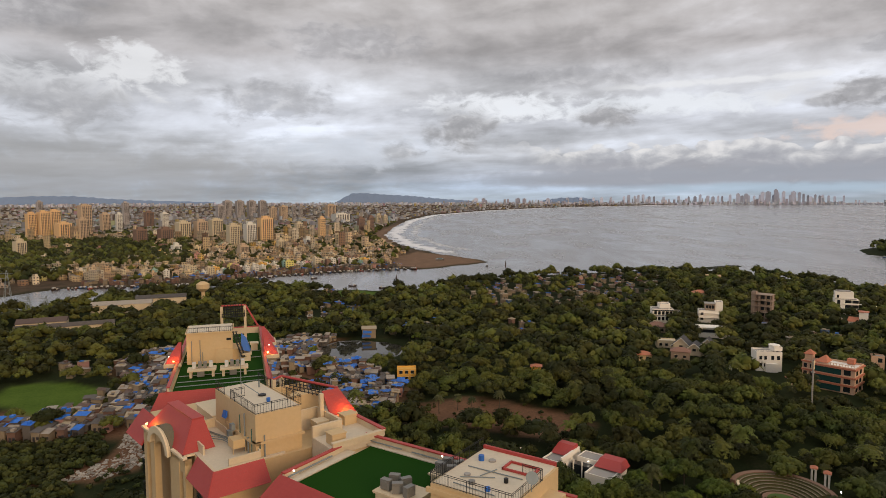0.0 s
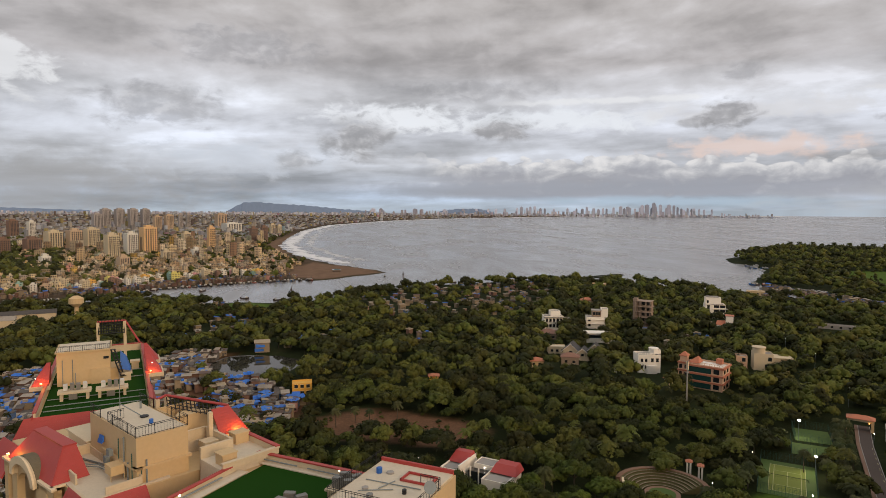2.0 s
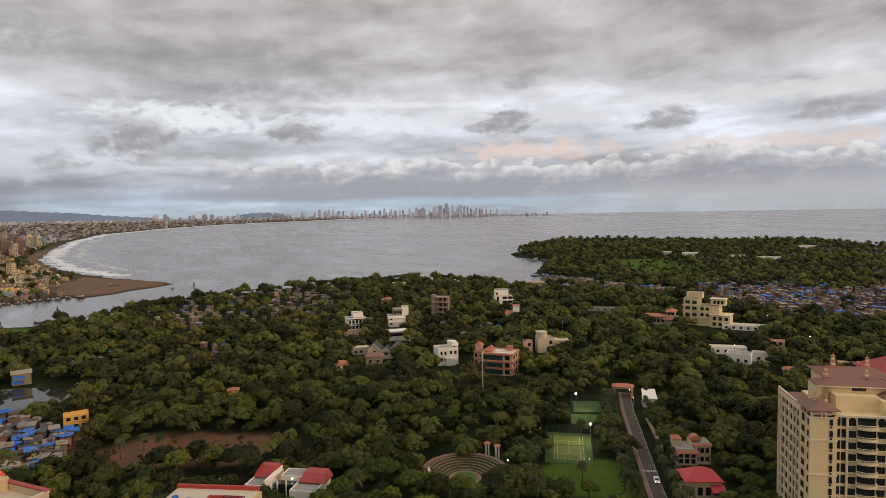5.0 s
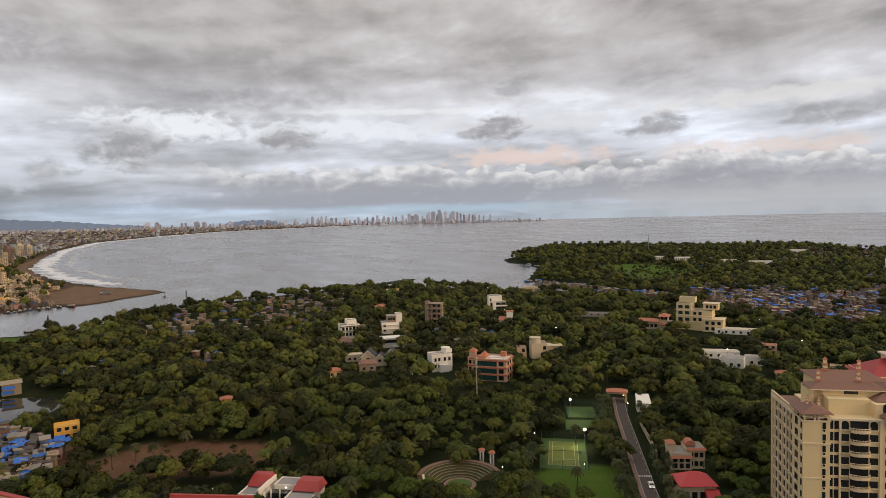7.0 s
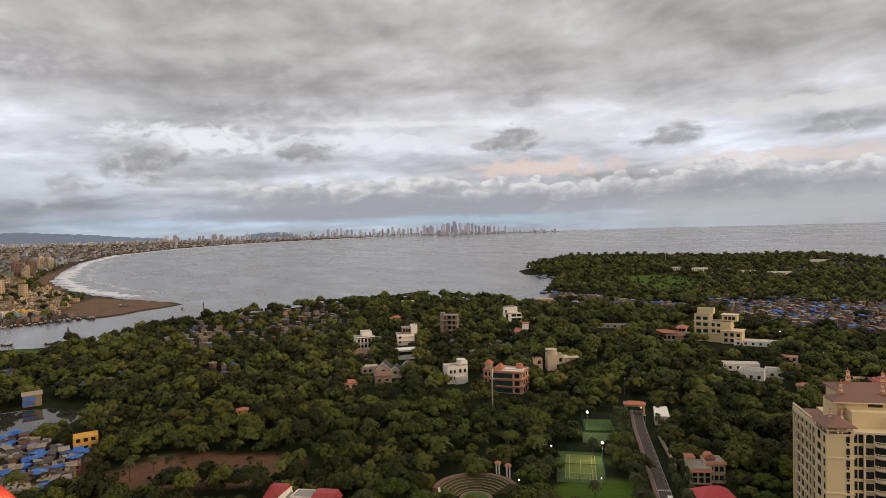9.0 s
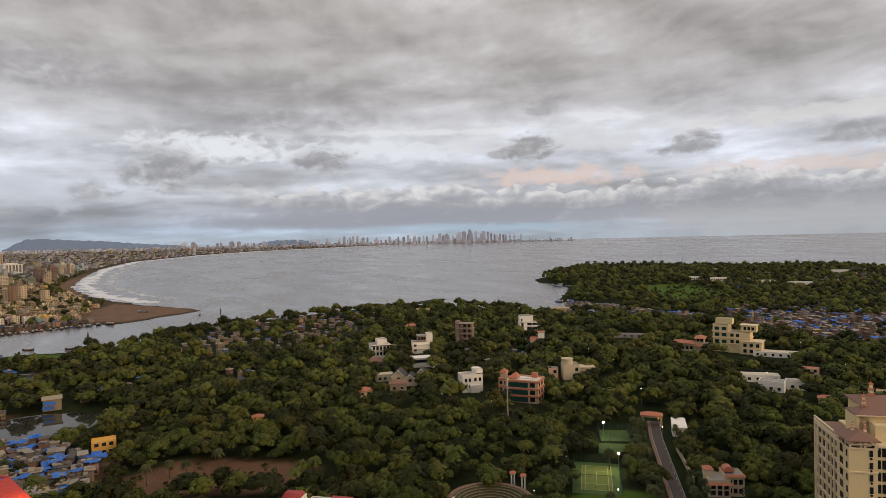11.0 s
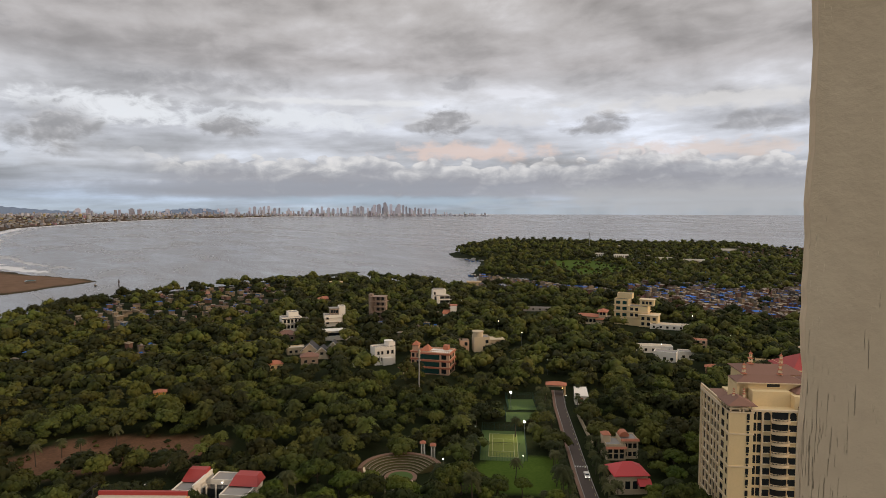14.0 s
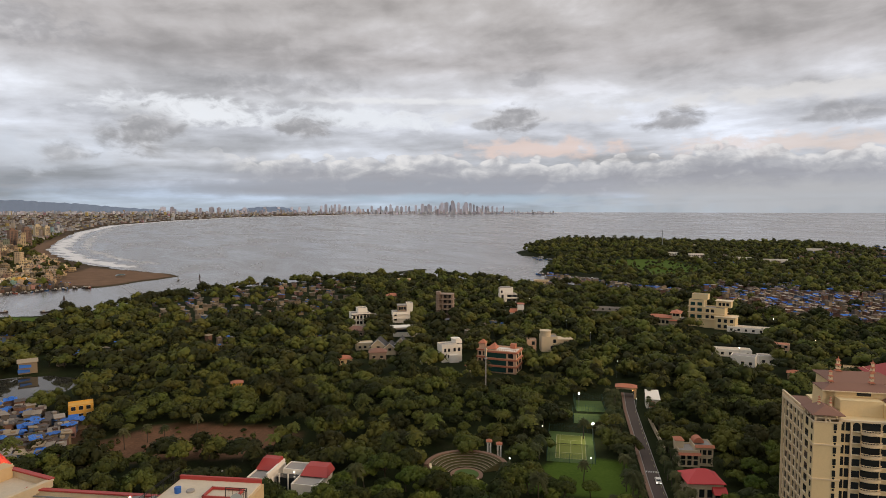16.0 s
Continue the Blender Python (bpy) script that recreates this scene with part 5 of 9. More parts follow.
    for fr, p in ((A, (-47.9, 43.3, 62.1)), (A, (-37.0, 54.6, 62.2)), (C, (4.4, 114.5, 64.2)), (C, (-12.2, 115.0, 63.3))):
        part("bulkhead_lamp", Geo(fr).cyl(p[0], p[1], p[2], p[2] + 0.15, 0.08, 8), LAMPWHITE, tw, "small white lamp")


LAMPWARM = lamp_material("amber_lamp", (1.0, 0.40, 0.06), 3.0)
LAMPWHITE = lamp_material("white_lamp", (1.0, 0.93, 0.8), 4.0)
near_tower()

# ---- the cream apartment block with brown hipped roofs ----
def arch_panel(w, h, depth=0.1, n=6):
    """An opening with a round head, as a thin solid facing -y."""
    r = w / 2
    pts = [(-r, 0)] + [(r, 0)] + [(r * math.cos(math.pi * i / n), h - r + r * math.sin(math.pi * i / n)) for i in range(n + 1)]
    return Geo().frustum([(x, 0, z) for x, z in pts], [(x, -depth, z) for x, z in pts])


def finial(parent, at, s=1.0):
    """A slim three-tiered turret: pale posts, red skirts and a spike."""
    tiers = ((0.0, 0.95), (1.9, 0.72), (3.5, 0.5))
    base_ = part("roof_lantern", Geo(at).box(-0.85 * s, -0.85 * s, -0.5, 0.85 * s, 0.85 * s, 0.02), TRIM, parent, "pale tiered roof lantern")
    for z, w in tiers:
        part("tier_base", Geo(at).box(-w * s * 0.8, -w * s * 0.8, z * s, w * s * 0.8, w * s * 0.8, (z + 0.4) * s), TRIM, base_)
        for x in (-0.62, 0.62):
            for y in (-0.62, 0.62):
                part("post", Geo(at).box((x * w - 0.1) * s, (y * w - 0.1) * s, (z + 0.4) * s, (x * w + 0.1) * s, (y * w + 0.1) * s, (z + 1.42) * s), TRIM, base_)
    for z, w in tiers:
        w *= s
        part("lantern_roof", Geo(at).hip(-w * 0.8, -w * 0.8, w * 0.8, w * 0.8, (z + 1.4) * s, (z + 1.95) * s, 0.2 * s), TERRACOTTA, base_, "small red tiled skirt")
    part("spike", Geo(at).cyl(0, 0, 5.3 * s, 6.2 * s, 0.16 * s, 6, 0.03 * s), TERRACOTTA, base_)


def second_tower():
    tw = thing("apartment_block", 0, 0, 0, -38.7, "cream apartment block with balconies, arched windows and brown hipped roofs", "building")
    X0, Y0, TOP = 59.5, 171.4, 36.4
    part("wall", Geo().box(X0 + 7.8, Y0 + 1.6, 0, 100, 196, TOP), CREAM, tw)
    part("wall", Geo().box(X0 + 1.80, Y0 + 7.2, 0, X0 + 7.8, 195.4, TOP - 0.6), CREAM, tw)
    part("corner_pavilion", Geo().box(X0 + 1.5, Y0, 0, X0 + 7.8, Y0 + 7.2, TOP), CREAM, tw)
    # string courses and cornice
    for z in (TOP, TOP - 5.9, TOP - 14.9, TOP - 23.9):
        part("string_course", Geo().box(X0 + 1.32, Y0 - 0.18, z - 0.35, X0 + 7.98, Y0 + 7.4, z), TRIM, tw)
    part("cornice", Geo().box(X0 + 1.40, Y0 + 7.4, TOP - 0.9, X0 + 2.40, 195.8, TOP + 0.15), TRIM, tw)
    part("cornice", Geo().box(X0 + 8.0, Y0 + 1.2, TOP - 0.3, 100, Y0 + 2.2, TOP + 0.20), TRIM, tw)
    part("roof_terrace", Geo().box(X0 + 2.40, Y0 + 7.4, TOP - 0.6, X0 + 9, 195.4, TOP - 0.45), ROOFBROWN, tw)
    g = Geo()
    for k in range(20):
        g.box(X0 + 1.45, Y0 + 8 + 0.85 * k, TOP + 0.15, X0 + 1.75, Y0 + 8.25 + 0.85 * k, TOP + 0.90)
    g.box(X0 + 1.40, Y0 + 7.4, TOP + 0.90, X0 + 1.85, 195.7, TOP + 1.10)
    part("balustrade", g, TRIM, tw)
    # loggia and roof of the corner pavilion
    g = Geo()
    for x in (X0 + 1.70, X0 + 4.10, X0 + 5.0, X0 + 7.2):
        g.box(x, Y0 + 0.1, TOP, x + 0.4, Y0 + 0.5, TOP + 1.60)
    for y in (Y0 + 2.5, Y0 + 4.8, Y0 + 6.6):
        g.box(X0 + 1.60, y, TOP, X0 + 2.00, y + 0.4, TOP + 1.60)
    g.box(X0 + 2.50, Y0 + 1.0, TOP, X0 + 6.8, Y0 + 6.6, TOP + 1.60)
    g.box(X0 + 1.30, Y0 - 0.2, TOP + 0.75, X0 + 8.0, Y0 + 0.1, TOP + 0.95)
    part("loggia", g, TRIM, tw)
    part("hipped_roof", Geo().hip(X0 + 1.5, Y0, X0 + 7.8, Y0 + 7.0, TOP + 1.75, TOP + 3.50, 0.7, 1.6), ROOFBROWN, tw, "brown tiled hipped roof")
    finial(tw, pose(X0 + 3.9, Y0 + 4.0, TOP + 3.3), 0.36)
    finial(tw, pose(X0 + 6.6, Y0 + 4.0, TOP + 3.3), 0.36)
    # penthouse with the long roof
    part("penthouse", Geo().box(X0 + 9.5, Y0 + 5.5, TOP, X0 + 19.5, Y0 + 16, TOP + 4.10).box(X0 + 6.5, Y0 + 9, TOP, X0 + 9.5, Y0 + 16, TOP + 5.32), CREAM, tw)
    part("penthouse", Geo().box(X0 + 7.2, Y0 + 9.0, TOP, X0 + 24, Y0 + 14.5, TOP + 5.62), CREAM, tw)
    part("opening", Geo().box(X0 + 14.6, Y0 + 8.92, TOP + 4.48, X0 + 18.0, Y0 + 8.99, TOP + 5.32), DARKGLASS, tw)
    part("hipped_roof", Geo().hip(X0 + 7.2, Y0 + 9.0, X0 + 24, Y0 + 14.5, TOP + 5.85, TOP + 7.3, 1.0, 6.0), ROOFBROWN, tw, "brown tiled hipped roof")
    part("eave_board", Geo().box(X0 + 6.0, Y0 + 7.9, TOP + 5.59, X0 + 25.1, Y0 + 8.2, TOP + 5.85), TRIM, tw)
    finial(tw, pose(X0 + 9.3, Y0 + 11.8, TOP + 6.5), 0.72)
    finial(tw, pose(X0 + 19.2, Y0 + 11.8, TOP + 6.5), 0.72)
    # ranges behind
    part("rear_range", Geo().box(X0 + 15, Y0 + 26, 0, X0 + 32, Y0 + 38, TOP + 3.6), CREAM, tw)
    part("hipped_roof", Geo().hip(X0 + 15, Y0 + 26, X0 + 32, Y0 + 38, TOP + 3.9, TOP + 5.6, 0.9, 6.0), ROOFBROWN, tw, "brown tiled hipped roof")
    finial(tw, pose(X0 + 18.8, Y0 + 32, TOP + 4.4), 0.9)
    finial(tw, pose(X0 + 28.0, Y0 + 32, TOP + 4.4), 0.8)
    part("rear_range", Geo().box(X0 + 31, Y0 + 30, 0, X0 + 52, Y0 + 46, TOP + 4.00), CREAM, tw)
    part("red_roof", Geo().hip(X0 + 31, Y0 + 30, X0 + 52, Y0 + 46, TOP + 3.27, TOP + 7.90, 0.9, 5.0), ROOFRED, tw, "red hipped roof")
    g = Geo()
    for x in range(6):
        g.cyl(X0 + 37.5 + 1.7 * x, Y0 + 35, TOP + 6.08, TOP + 9.12, 0.3, 8)
    g.box(X0 + 37, Y0 + 34.5, TOP + 9.12, X0 + 46.5, Y0 + 41, TOP + 9.58).box(X0 + 38, Y0 + 35.8, TOP + 6.08, X0 + 45.5, Y0 + 41, TOP + 9.12)
    g.box(X0 + 40, Y0 + 36, TOP + 9.58, X0 + 44, Y0 + 40, TOP + 10.94)
    part("belvedere", g, TRIM, tw, "pale colonnaded roof pavilion")
    part("mid_range", Geo().box(X0 + 19.5, Y0 + 3.0, 0, X0 + 40, Y0 + 20, TOP + 3.50), CREAM, tw)
    part("hipped_roof", Geo().hip(X0 + 21.5, Y0 + 6.0, X0 + 40, Y0 + 20, TOP + 3.80, TOP + 7.14, 0.9, 3.0), ROOFBROWN, tw, "brown tiled hipped roof")
    finial(tw, pose(X0 + 27.0, Y0 + 9.0, TOP + 6.23), 0.8)
    part("bay_roof", Geo().hip(X0 + 21.0, Y0 - 0.4, X0 + 30, Y0 + 5.4, TOP + 0.80, TOP + 3.00, 0.6, 1.4), ROOFBROWN, tw, "brown tiled hipped roof")
    arch_w = arch_panel(1.9, 2.3).mesh("window", DARKGLASS)
    for x in (X0 + 22.2, X0 + 24.9):
        for z in (TOP + 1.60, TOP - 1.2):
            part("window", arch_w, None, tw).matrix_basis = pose(x, Y0 + 2.98, z)

    # front: bays of windows and deep balconies, storey by storey
    tall = arch_panel(1.7, 2.2).mesh("window", DARKGLASS)
    plain = Geo().box(-0.95, -0.1, 0, 0.95, 0, 1.75).mesh("window", DARKGLASS)
    slim = Geo().box(-0.38, -0.1, 0, 0.38, 0, 1.6).mesh("window", DARKGLASS)
    disc = Geo(pose(0, 0, 0, 90, 0, 0)).cyl(0, 0, 0, 0.12, 0.28, 10).mesh("ornament", DARKGLASS)
    sill = Geo().box(-1.15, -0.45, -0.2, 1.15, 0, 0).mesh("sill", TRIM)
    bow = [(-2.3, 0.0), (-2.3, -0.9), (-1.5, -1.5), (-0.5, -1.75), (0.5, -1.75), (1.5, -1.5), (2.3, -0.9), (2.3, 0.0)]
    slab = Geo().prism(bow, -0.3, 0.0).prism([(x * 1.04, y * 1.06) for x, y in bow], -0.12, 0.02).mesh("slab", TRIM)
    bal = Geo()
    for (x0, y0), (x1, y1) in zip(bow, bow[1:]):
        bal.beam((x0, y0, 0.95), (x1, y1, 0.95), 0.08, 4).beam((x0, y0, 0.12), (x1, y1, 0.12), 0.09, 4)
        m_ = max(2, int(math.hypot(x1 - x0, y1 - y0) / 0.26))
        for q in range(m_):
            u = (q + 0.5) / m_
            bal.box(x0 + (x1 - x0) * u - 0.04, y0 + (y1 - y0) * u - 0.04, 0.1, x0 + (x1 - x0) * u + 0.04, y0 + (y1 - y0) * u + 0.04, 0.92)
    for (x0, y0), (x1, y1) in zip(bow, bow[1:]):
        bal.frustum([(x0, y0, 0), (x1, y1, 0), (x1 * 0.97, y1 * 0.95, 0), (x0 * 0.97, y0 * 0.95, 0)], [(x0, y0, 0.5), (x1, y1, 0.5), (x1 * 0.97, y1 * 0.95, 0.5), (x0 * 0.97, y0 * 0.95, 0.5)])
    balm = bal.mesh("balustrade", TRIM)
    deep = Geo().box(-2.1, -0.12, 0.1, 2.1, 0, 2.55).mesh("balcony_door", DARKGLASS)
    slotm = Geo().box(-0.5, -0.08, 0, 0.5, 0, 2.2).mesh("window", DARKGLASS)
    YF = Y0 + 1.6
    for k in range(11):
        z = TOP - 2.9 - 3.0 * k
        for x, me_ in ((X0 + 8.6, slotm), (X0 + 9.9, slotm), (X0 + 11.9, tall if k == 0 else plain), (X0 + 18.6, tall if k == 0 else plain), (X0 + 21.6, slim), (X0 + 24.6, plain), (X0 + 31.0, plain)):
            w_ = part("window", me_, None, tw)
            w_.matrix_basis = pose(x, YF, z + 0.3)
            if me_ in (plain, tall):
                s_ = part("sill", sill, None, w_)
                s_.matrix_basis = pose(0, 0, 0)
        for x in (X0 + 15.2, X0 + 27.8):
            b_ = part("balcony", slab, None, tw)
            b_.matrix_basis = pose(x, YF, z)
            part("balustrade", balm, None, b_)
            part("balcony_door", deep, None, b_)
        w_ = part("window", slim, None, tw)
        w_.matrix_basis = pose(X0 + 6.4, Y0, z + 0.7)
        d_ = part("ornament", disc, None, tw)
        d_.matrix_basis = pose(X0 + 6.4, Y0, z + 0.25)
        # left flank
        for y, me_ in ((Y0 + 1.2, slim), (Y0 + 4.6, tall if k == 0 else plain), (Y0 + 8.4, tall if k % 4 == 0 else plain), (Y0 + 10.9, tall if k % 4 == 0 else plain), (Y0 + 13.6, plain), (Y0 + 17.0, plain), (Y0 + 20.0, tall if k % 4 == 0 else plain), (Y0 + 22.6, slim)):
            w_ = part("window", me_, None, tw)
            w_.matrix_basis = pose(X0 + 1.5 if y < Y0 + 7 else X0 + 1.80, y, z + 0.4, 0, 0, -90)
            if me_ is plain:
                part("sill", sill, None, w_)
    for y in (Y0 + 7.2, Y0 + 9.7, Y0 + 12.2, Y0 + 15.3, Y0 + 18.4, Y0 + 21.4, Y0 + 23.9):
        part("pilaster", Geo().box(X0 + 1.38, y - 0.25, 0, X0 + 1.80, y + 0.25, TOP - 0.9), TRIM, tw)
    for x in (X0 + 10.7, X0 + 20.1):
        part("pilaster", Geo().box(x - 0.25, YF - 0.3, 0, x + 0.25, YF, TOP - 0.3), TRIM, tw)


second_tower()
KEEP_CLEAR += [(153 + 0.78 * d_ + 0.626 * e_, 96 - 0.626 * d_ + 0.78 * e_, 5.0) for d_ in range(5, 50, 8) for e_ in range(5, 50, 8)]

# ---- villas, courts and gardens in the wood ----
WIN_MESH = {}


def win(parent, x, y, z, rz, w=1.5, h=1.4, mat=None, name="window"):
    """A recessed pane with a frame, on a wall that faces -y before turning."""
    mat = mat or DARKGLASS
    w, h = w * 1.25, h * 1.15
    key = (round(w, 2), round(h, 2), mat.name)
    if key not in WIN_MESH:
        WIN_MESH[key] = (Geo().box(-w / 2, -0.06, 0, w / 2, 0.02, h).mesh("window", mat),
                         Geo().box(-w / 2 - 0.12, -0.14, -0.14, w / 2 + 0.12, 0, 0).mesh("sill", TRIM),
                         Geo().box(-w / 2 - 0.12, -0.12, h, w / 2 + 0.12, 0, h + 0.12).mesh("lintel", TRIM))
    o = part(name, WIN_MESH[key][0], None, parent)
    o.matrix_basis = pose(x, y, z, 0, 0, rz)
    part("sill", WIN_MESH[key][1], None, o)
    part("lintel", WIN_MESH[key][2], None, o)
    return o


def block(parent, x0, y0, z0, x1, y1, z1, mat, rim=0.7, roofmat=None):
    """A flat-roofed volume with a parapet rim."""
    g = Geo().box(x0, y0, z0, x1, y1, z1 - rim)
    t_ = 0.25
    g.box(x0, y0, z1 - rim, x1, y0 + t_, z1).box(x0, y1 - t_, z1 - rim, x1, y1, z1).box(x0, y0 + t_, z1 - rim, x0 + t_, y1 - t_, z1).box(x1 - t_, y0 + t_, z1 - rim, x1, y1 - t_, z1)
    o = part("wall", g, mat, parent)
    part("flat_roof", Geo().box(x0 + t_, y0 + t_, z1 - rim, x1 - t_, y1 - t_, z1 - rim + 0.06), roofmat or CONCRETE, parent)
    return o


def band(parent, x0, y0, x1, y1, z, mat, out=0.6, t_=0.25, name="slab"):
    return part(name, Geo().box(x0 - out, y0 - out, z, x1 + out, y1 + out, z + t_), mat, parent)


def rows_of_windows(parent, x0, x1, y, zs, n, rz=0, **kw):
    for z in zs:
        for i in range(n):
            win(parent, x0 + (x1 - x0) * (i + 0.5) / n, y, z, rz, **kw)


def facing(x, y):
    """The turn that makes a house's front (its -y side) look towards the high window."""
    return math.degrees(math.atan2(-x, y))


def house(x, y, turn, label, clear=10.0, name="villa", category="house"):
    KEEP_CLEAR.append((x, y, clear))
    r = math.hypot(x, y)
    for k in (1.0, 1.8, 2.6, 3.4):                        # the lawn before the house stays open to the view
        KEEP_CLEAR.append((x - x / r * clear * 0.75 * k, y - y / r * clear * 0.75 * k, clear * 0.5))
    return thing(name, x, y, 0, facing(x, y) + turn, label, category)


# white villa with a dark cornice
v = house(161, 455, 12, "white three-storey villa with a dark cornice band", 11)
block(v, -7.5, -5, 0, 7, 6, 10.4, WHITE)
block(v, -2.5, -3, 10.4, 5, 5, 14.0, WHITE)
part("cornice", Geo().box(-8, -5.5, 8.9, 7.5, -4.9, 9.5).box(-8, -5.5, 5.4, 7.5, -5.0, 5.6), BLACKIRON, v, "dark cornice band")
rows_of_windows(v, -7, 6.6, -5, (2.0, 6.2), 5, w=1.5, h=2.1)
rows_of_windows(v, -4, 5, 7, (6.2,), 1, rz=90, w=1.5, h=1.8)
for x in (-4.6, -1.9, 0.8, 3.6):
    part("pillar", Geo().box(x - 0.2, -5.5, 0, x + 0.2, -5.0, 9), WHITE, v)
block(v, 7, -2, 0, 13, 5, 8.2, CONCRETE)

# tall white villa with a dark top storey
v = house(195, 455, 6, "white villa with a dark timber top storey", 10)
block(v, -7, -5, 0, 6.5, 5, 9.0, WHITE)
part("top_storey", Geo().box(-2.5, -3.5, 9.0, 4, 4, 13.6), RAWBRICK, v, "dark panelled top storey")
part("flat_roof", Geo().box(-3, -4, 13.6, 4.5, 4.5, 14.0), CONCRETE, v)
block(v, 4.5, -2, 0, 9.5, 6, 15.2, WHITE)
rows_of_windows(v, -6.5, -3.0, -5, (2.0, 5.6), 1, w=1.6, h=1.6)
part("slab", Geo().box(-7.4, -6.0, 7.0, 7, -5, 7.2).box(-7.4, -6.0, 3.6, 7, -5, 3.8), WHITE, v)
rows_of_windows(v, -2.2, 3.8, -3.5, (10.2,), 3, w=1.3, h=2.2)

# unfinished frame of bare concrete
v = house(234, 452, -14, "unfinished concrete house frame with bare brick infill", 9)
for k in range(5):
    band(v, -6, -5, 6, 5, 4.2 * k + 3.6, RAWBRICK, 0.7 if k % 2 else 0.2, 0.35)
for x in (-5.6, -2, 2, 5.6):
    for y in (-4.6, 0, 4.6):
        part("column", Geo().box(x - 0.25, y - 0.25, 0, x + 0.25, y + 0.25, 20.6), RAWBRICK, v)
part("infill", Geo().box(-5.6, -1, 0, 5.6, 4.4, 20.2), RAWBRICK, v, "bare brick infill")
part("stair_tower", Geo().box(-7.6, -4, 0, -4.4, 0, 22.6), RAWBRICK, v)
rows_of_windows(v, -1.8, 1.8, -1, (4.6, 8.8, 13.0, 17.2), 1, w=2.6, h=2.4)
rows_of_windows(v, 2.2, 5.4, -1, (4.6, 8.8, 13.0, 17.2), 1, w=2.4, h=2.4)

# white villa by the shore and its red-roofed annexe
v = house(316, 486, 10, "white villa with a balcony storey near the shore", 11)
block(v, -8, -5, 0, 8, 6, 11.5, WHITE)
block(v, -7.5, -1, 11.5, 5, 6, 17.0, WHITE)
band(v, -2, -5.5, 9, -5, 8.0, WHITE, 0.6)
band(v, -2, -5.5, 9, -5, 4.2, WHITE, 0.6)
rows_of_windows(v, -1.5, 8, -5, (5.0, 8.8), 2, w=3.4, h=2.0)
win(v, -5.6, -5, 2.5, 0, 1.6, 7.5)
win(v, -5.6, -1, 12.2, 0, 1.2, 2)
part("roof_pavilion", Geo().box(-6.5, 0, 17, 3, 5, 17.8), CONCRETE, v)
v = house(296, 440, 0, "small white house with a red tiled lean-to roof", 8)
block(v, 0, -3, 0, 5.5, 4, 9.6, WHITE)
part("tiled_roof", Geo().frustum([(-7, -4, 2.6), (0, -4, 2.6), (0, 4, 2.6), (-7, 4, 2.6)], [(-6, 0, 5.6), (0, 0, 5.6), (0, 0.3, 5.6), (-6, 0.3, 5.6)]), TERRACOTTA, v, "red tiled lean-to roof")
part("wall", Geo().box(-6.5, -3.5, 0, 0, 3.5, 2.6), WHITE, v)
part("eave", Geo().box(-0.5, -3.5, 9.6, 6, 4.5, 9.9), TERRACOTTA, v)

# low white house and the dark-gabled villa
v = house(176, 404, 8, "low white house with flat roof slabs and a lit lamp", 10)
block(v, -9, -4, 0, 9, 5, 6.4, WHITE)
band(v, -9, -4, 4, 5, 6.4, WHITE, 0.8, 0.4)
part("void", Geo().box(-7.5, -4.1, 3.4, 3, -3.95, 5.4), DARKGLASS, v)
block(v, -14, -7, 0, -9, 2, 4.5, WHITE)
block(v, 4, -6, 0, 10, -2, 4.2, WHITE)
v = house(146, 360, -8, "cream villa with steep dark gabled roofs", 12)
block(v, -10, -4, 0, 8, 6, 4.4, PLASTER_PALE)
for x0, y0, w_, d_, zt in ((-11, -5, 10, 10, 9.4), (-3, -7, 9, 9, 7.4), (3.5, -3, 9, 8, 9.8), (8, -6, 7, 6, 5.8)):
    ze, xm = zt * 0.5, x0 + w_ / 2
    prof_ = [(x0 + 0.5, 0), (x0 + w_ - 0.5, 0), (x0 + w_ - 0.5, ze), (xm, zt - 0.1), (x0 + 0.5, ze)]
    part("gable", Geo().frustum([(a_, y0 + d_, z_) for a_, z_ in prof_], [(a_, y0 + 0.5, z_) for a_, z_ in prof_]), PLASTER_PALE, v)
    for s_ in (-1, 1):
        xe = xm + s_ * w_ * 0.58
        zl = ze - 0.5
        part("roof_pitch", Geo().frustum([(xm, y0 - 0.5, zt), (xe, y0 - 0.5, zl), (xe, y0 + d_, zl), (xm, y0 + d_, zt)], [(xm, y0 - 0.5, zt + 0.3), (xe, y0 - 0.5, zl + 0.3), (xe, y0 + d_, zl + 0.3), (xm, y0 + d_, zt + 0.3)]), SLATE, v, "dark roof pitch")
        part("barge_board", Geo().frustum([(xm, y0 - 0.6, zt - 0.25), (xe, y0 - 0.6, zl - 0.25), (xe, y0 - 0.5, zl - 0.25), (xm, y0 - 0.5, zt - 0.25)], [(xm, y0 - 0.6, zt + 0.2), (xe, y0 - 0.6, zl + 0.2), (xe, y0 - 0.5, zl + 0.2), (xm, y0 - 0.5, zt + 0.2)]), WHITE, v)
    win(v, x0 + w_ / 2, y0 + 0.5, zt * 0.36, 0, 1.5, 1.4)

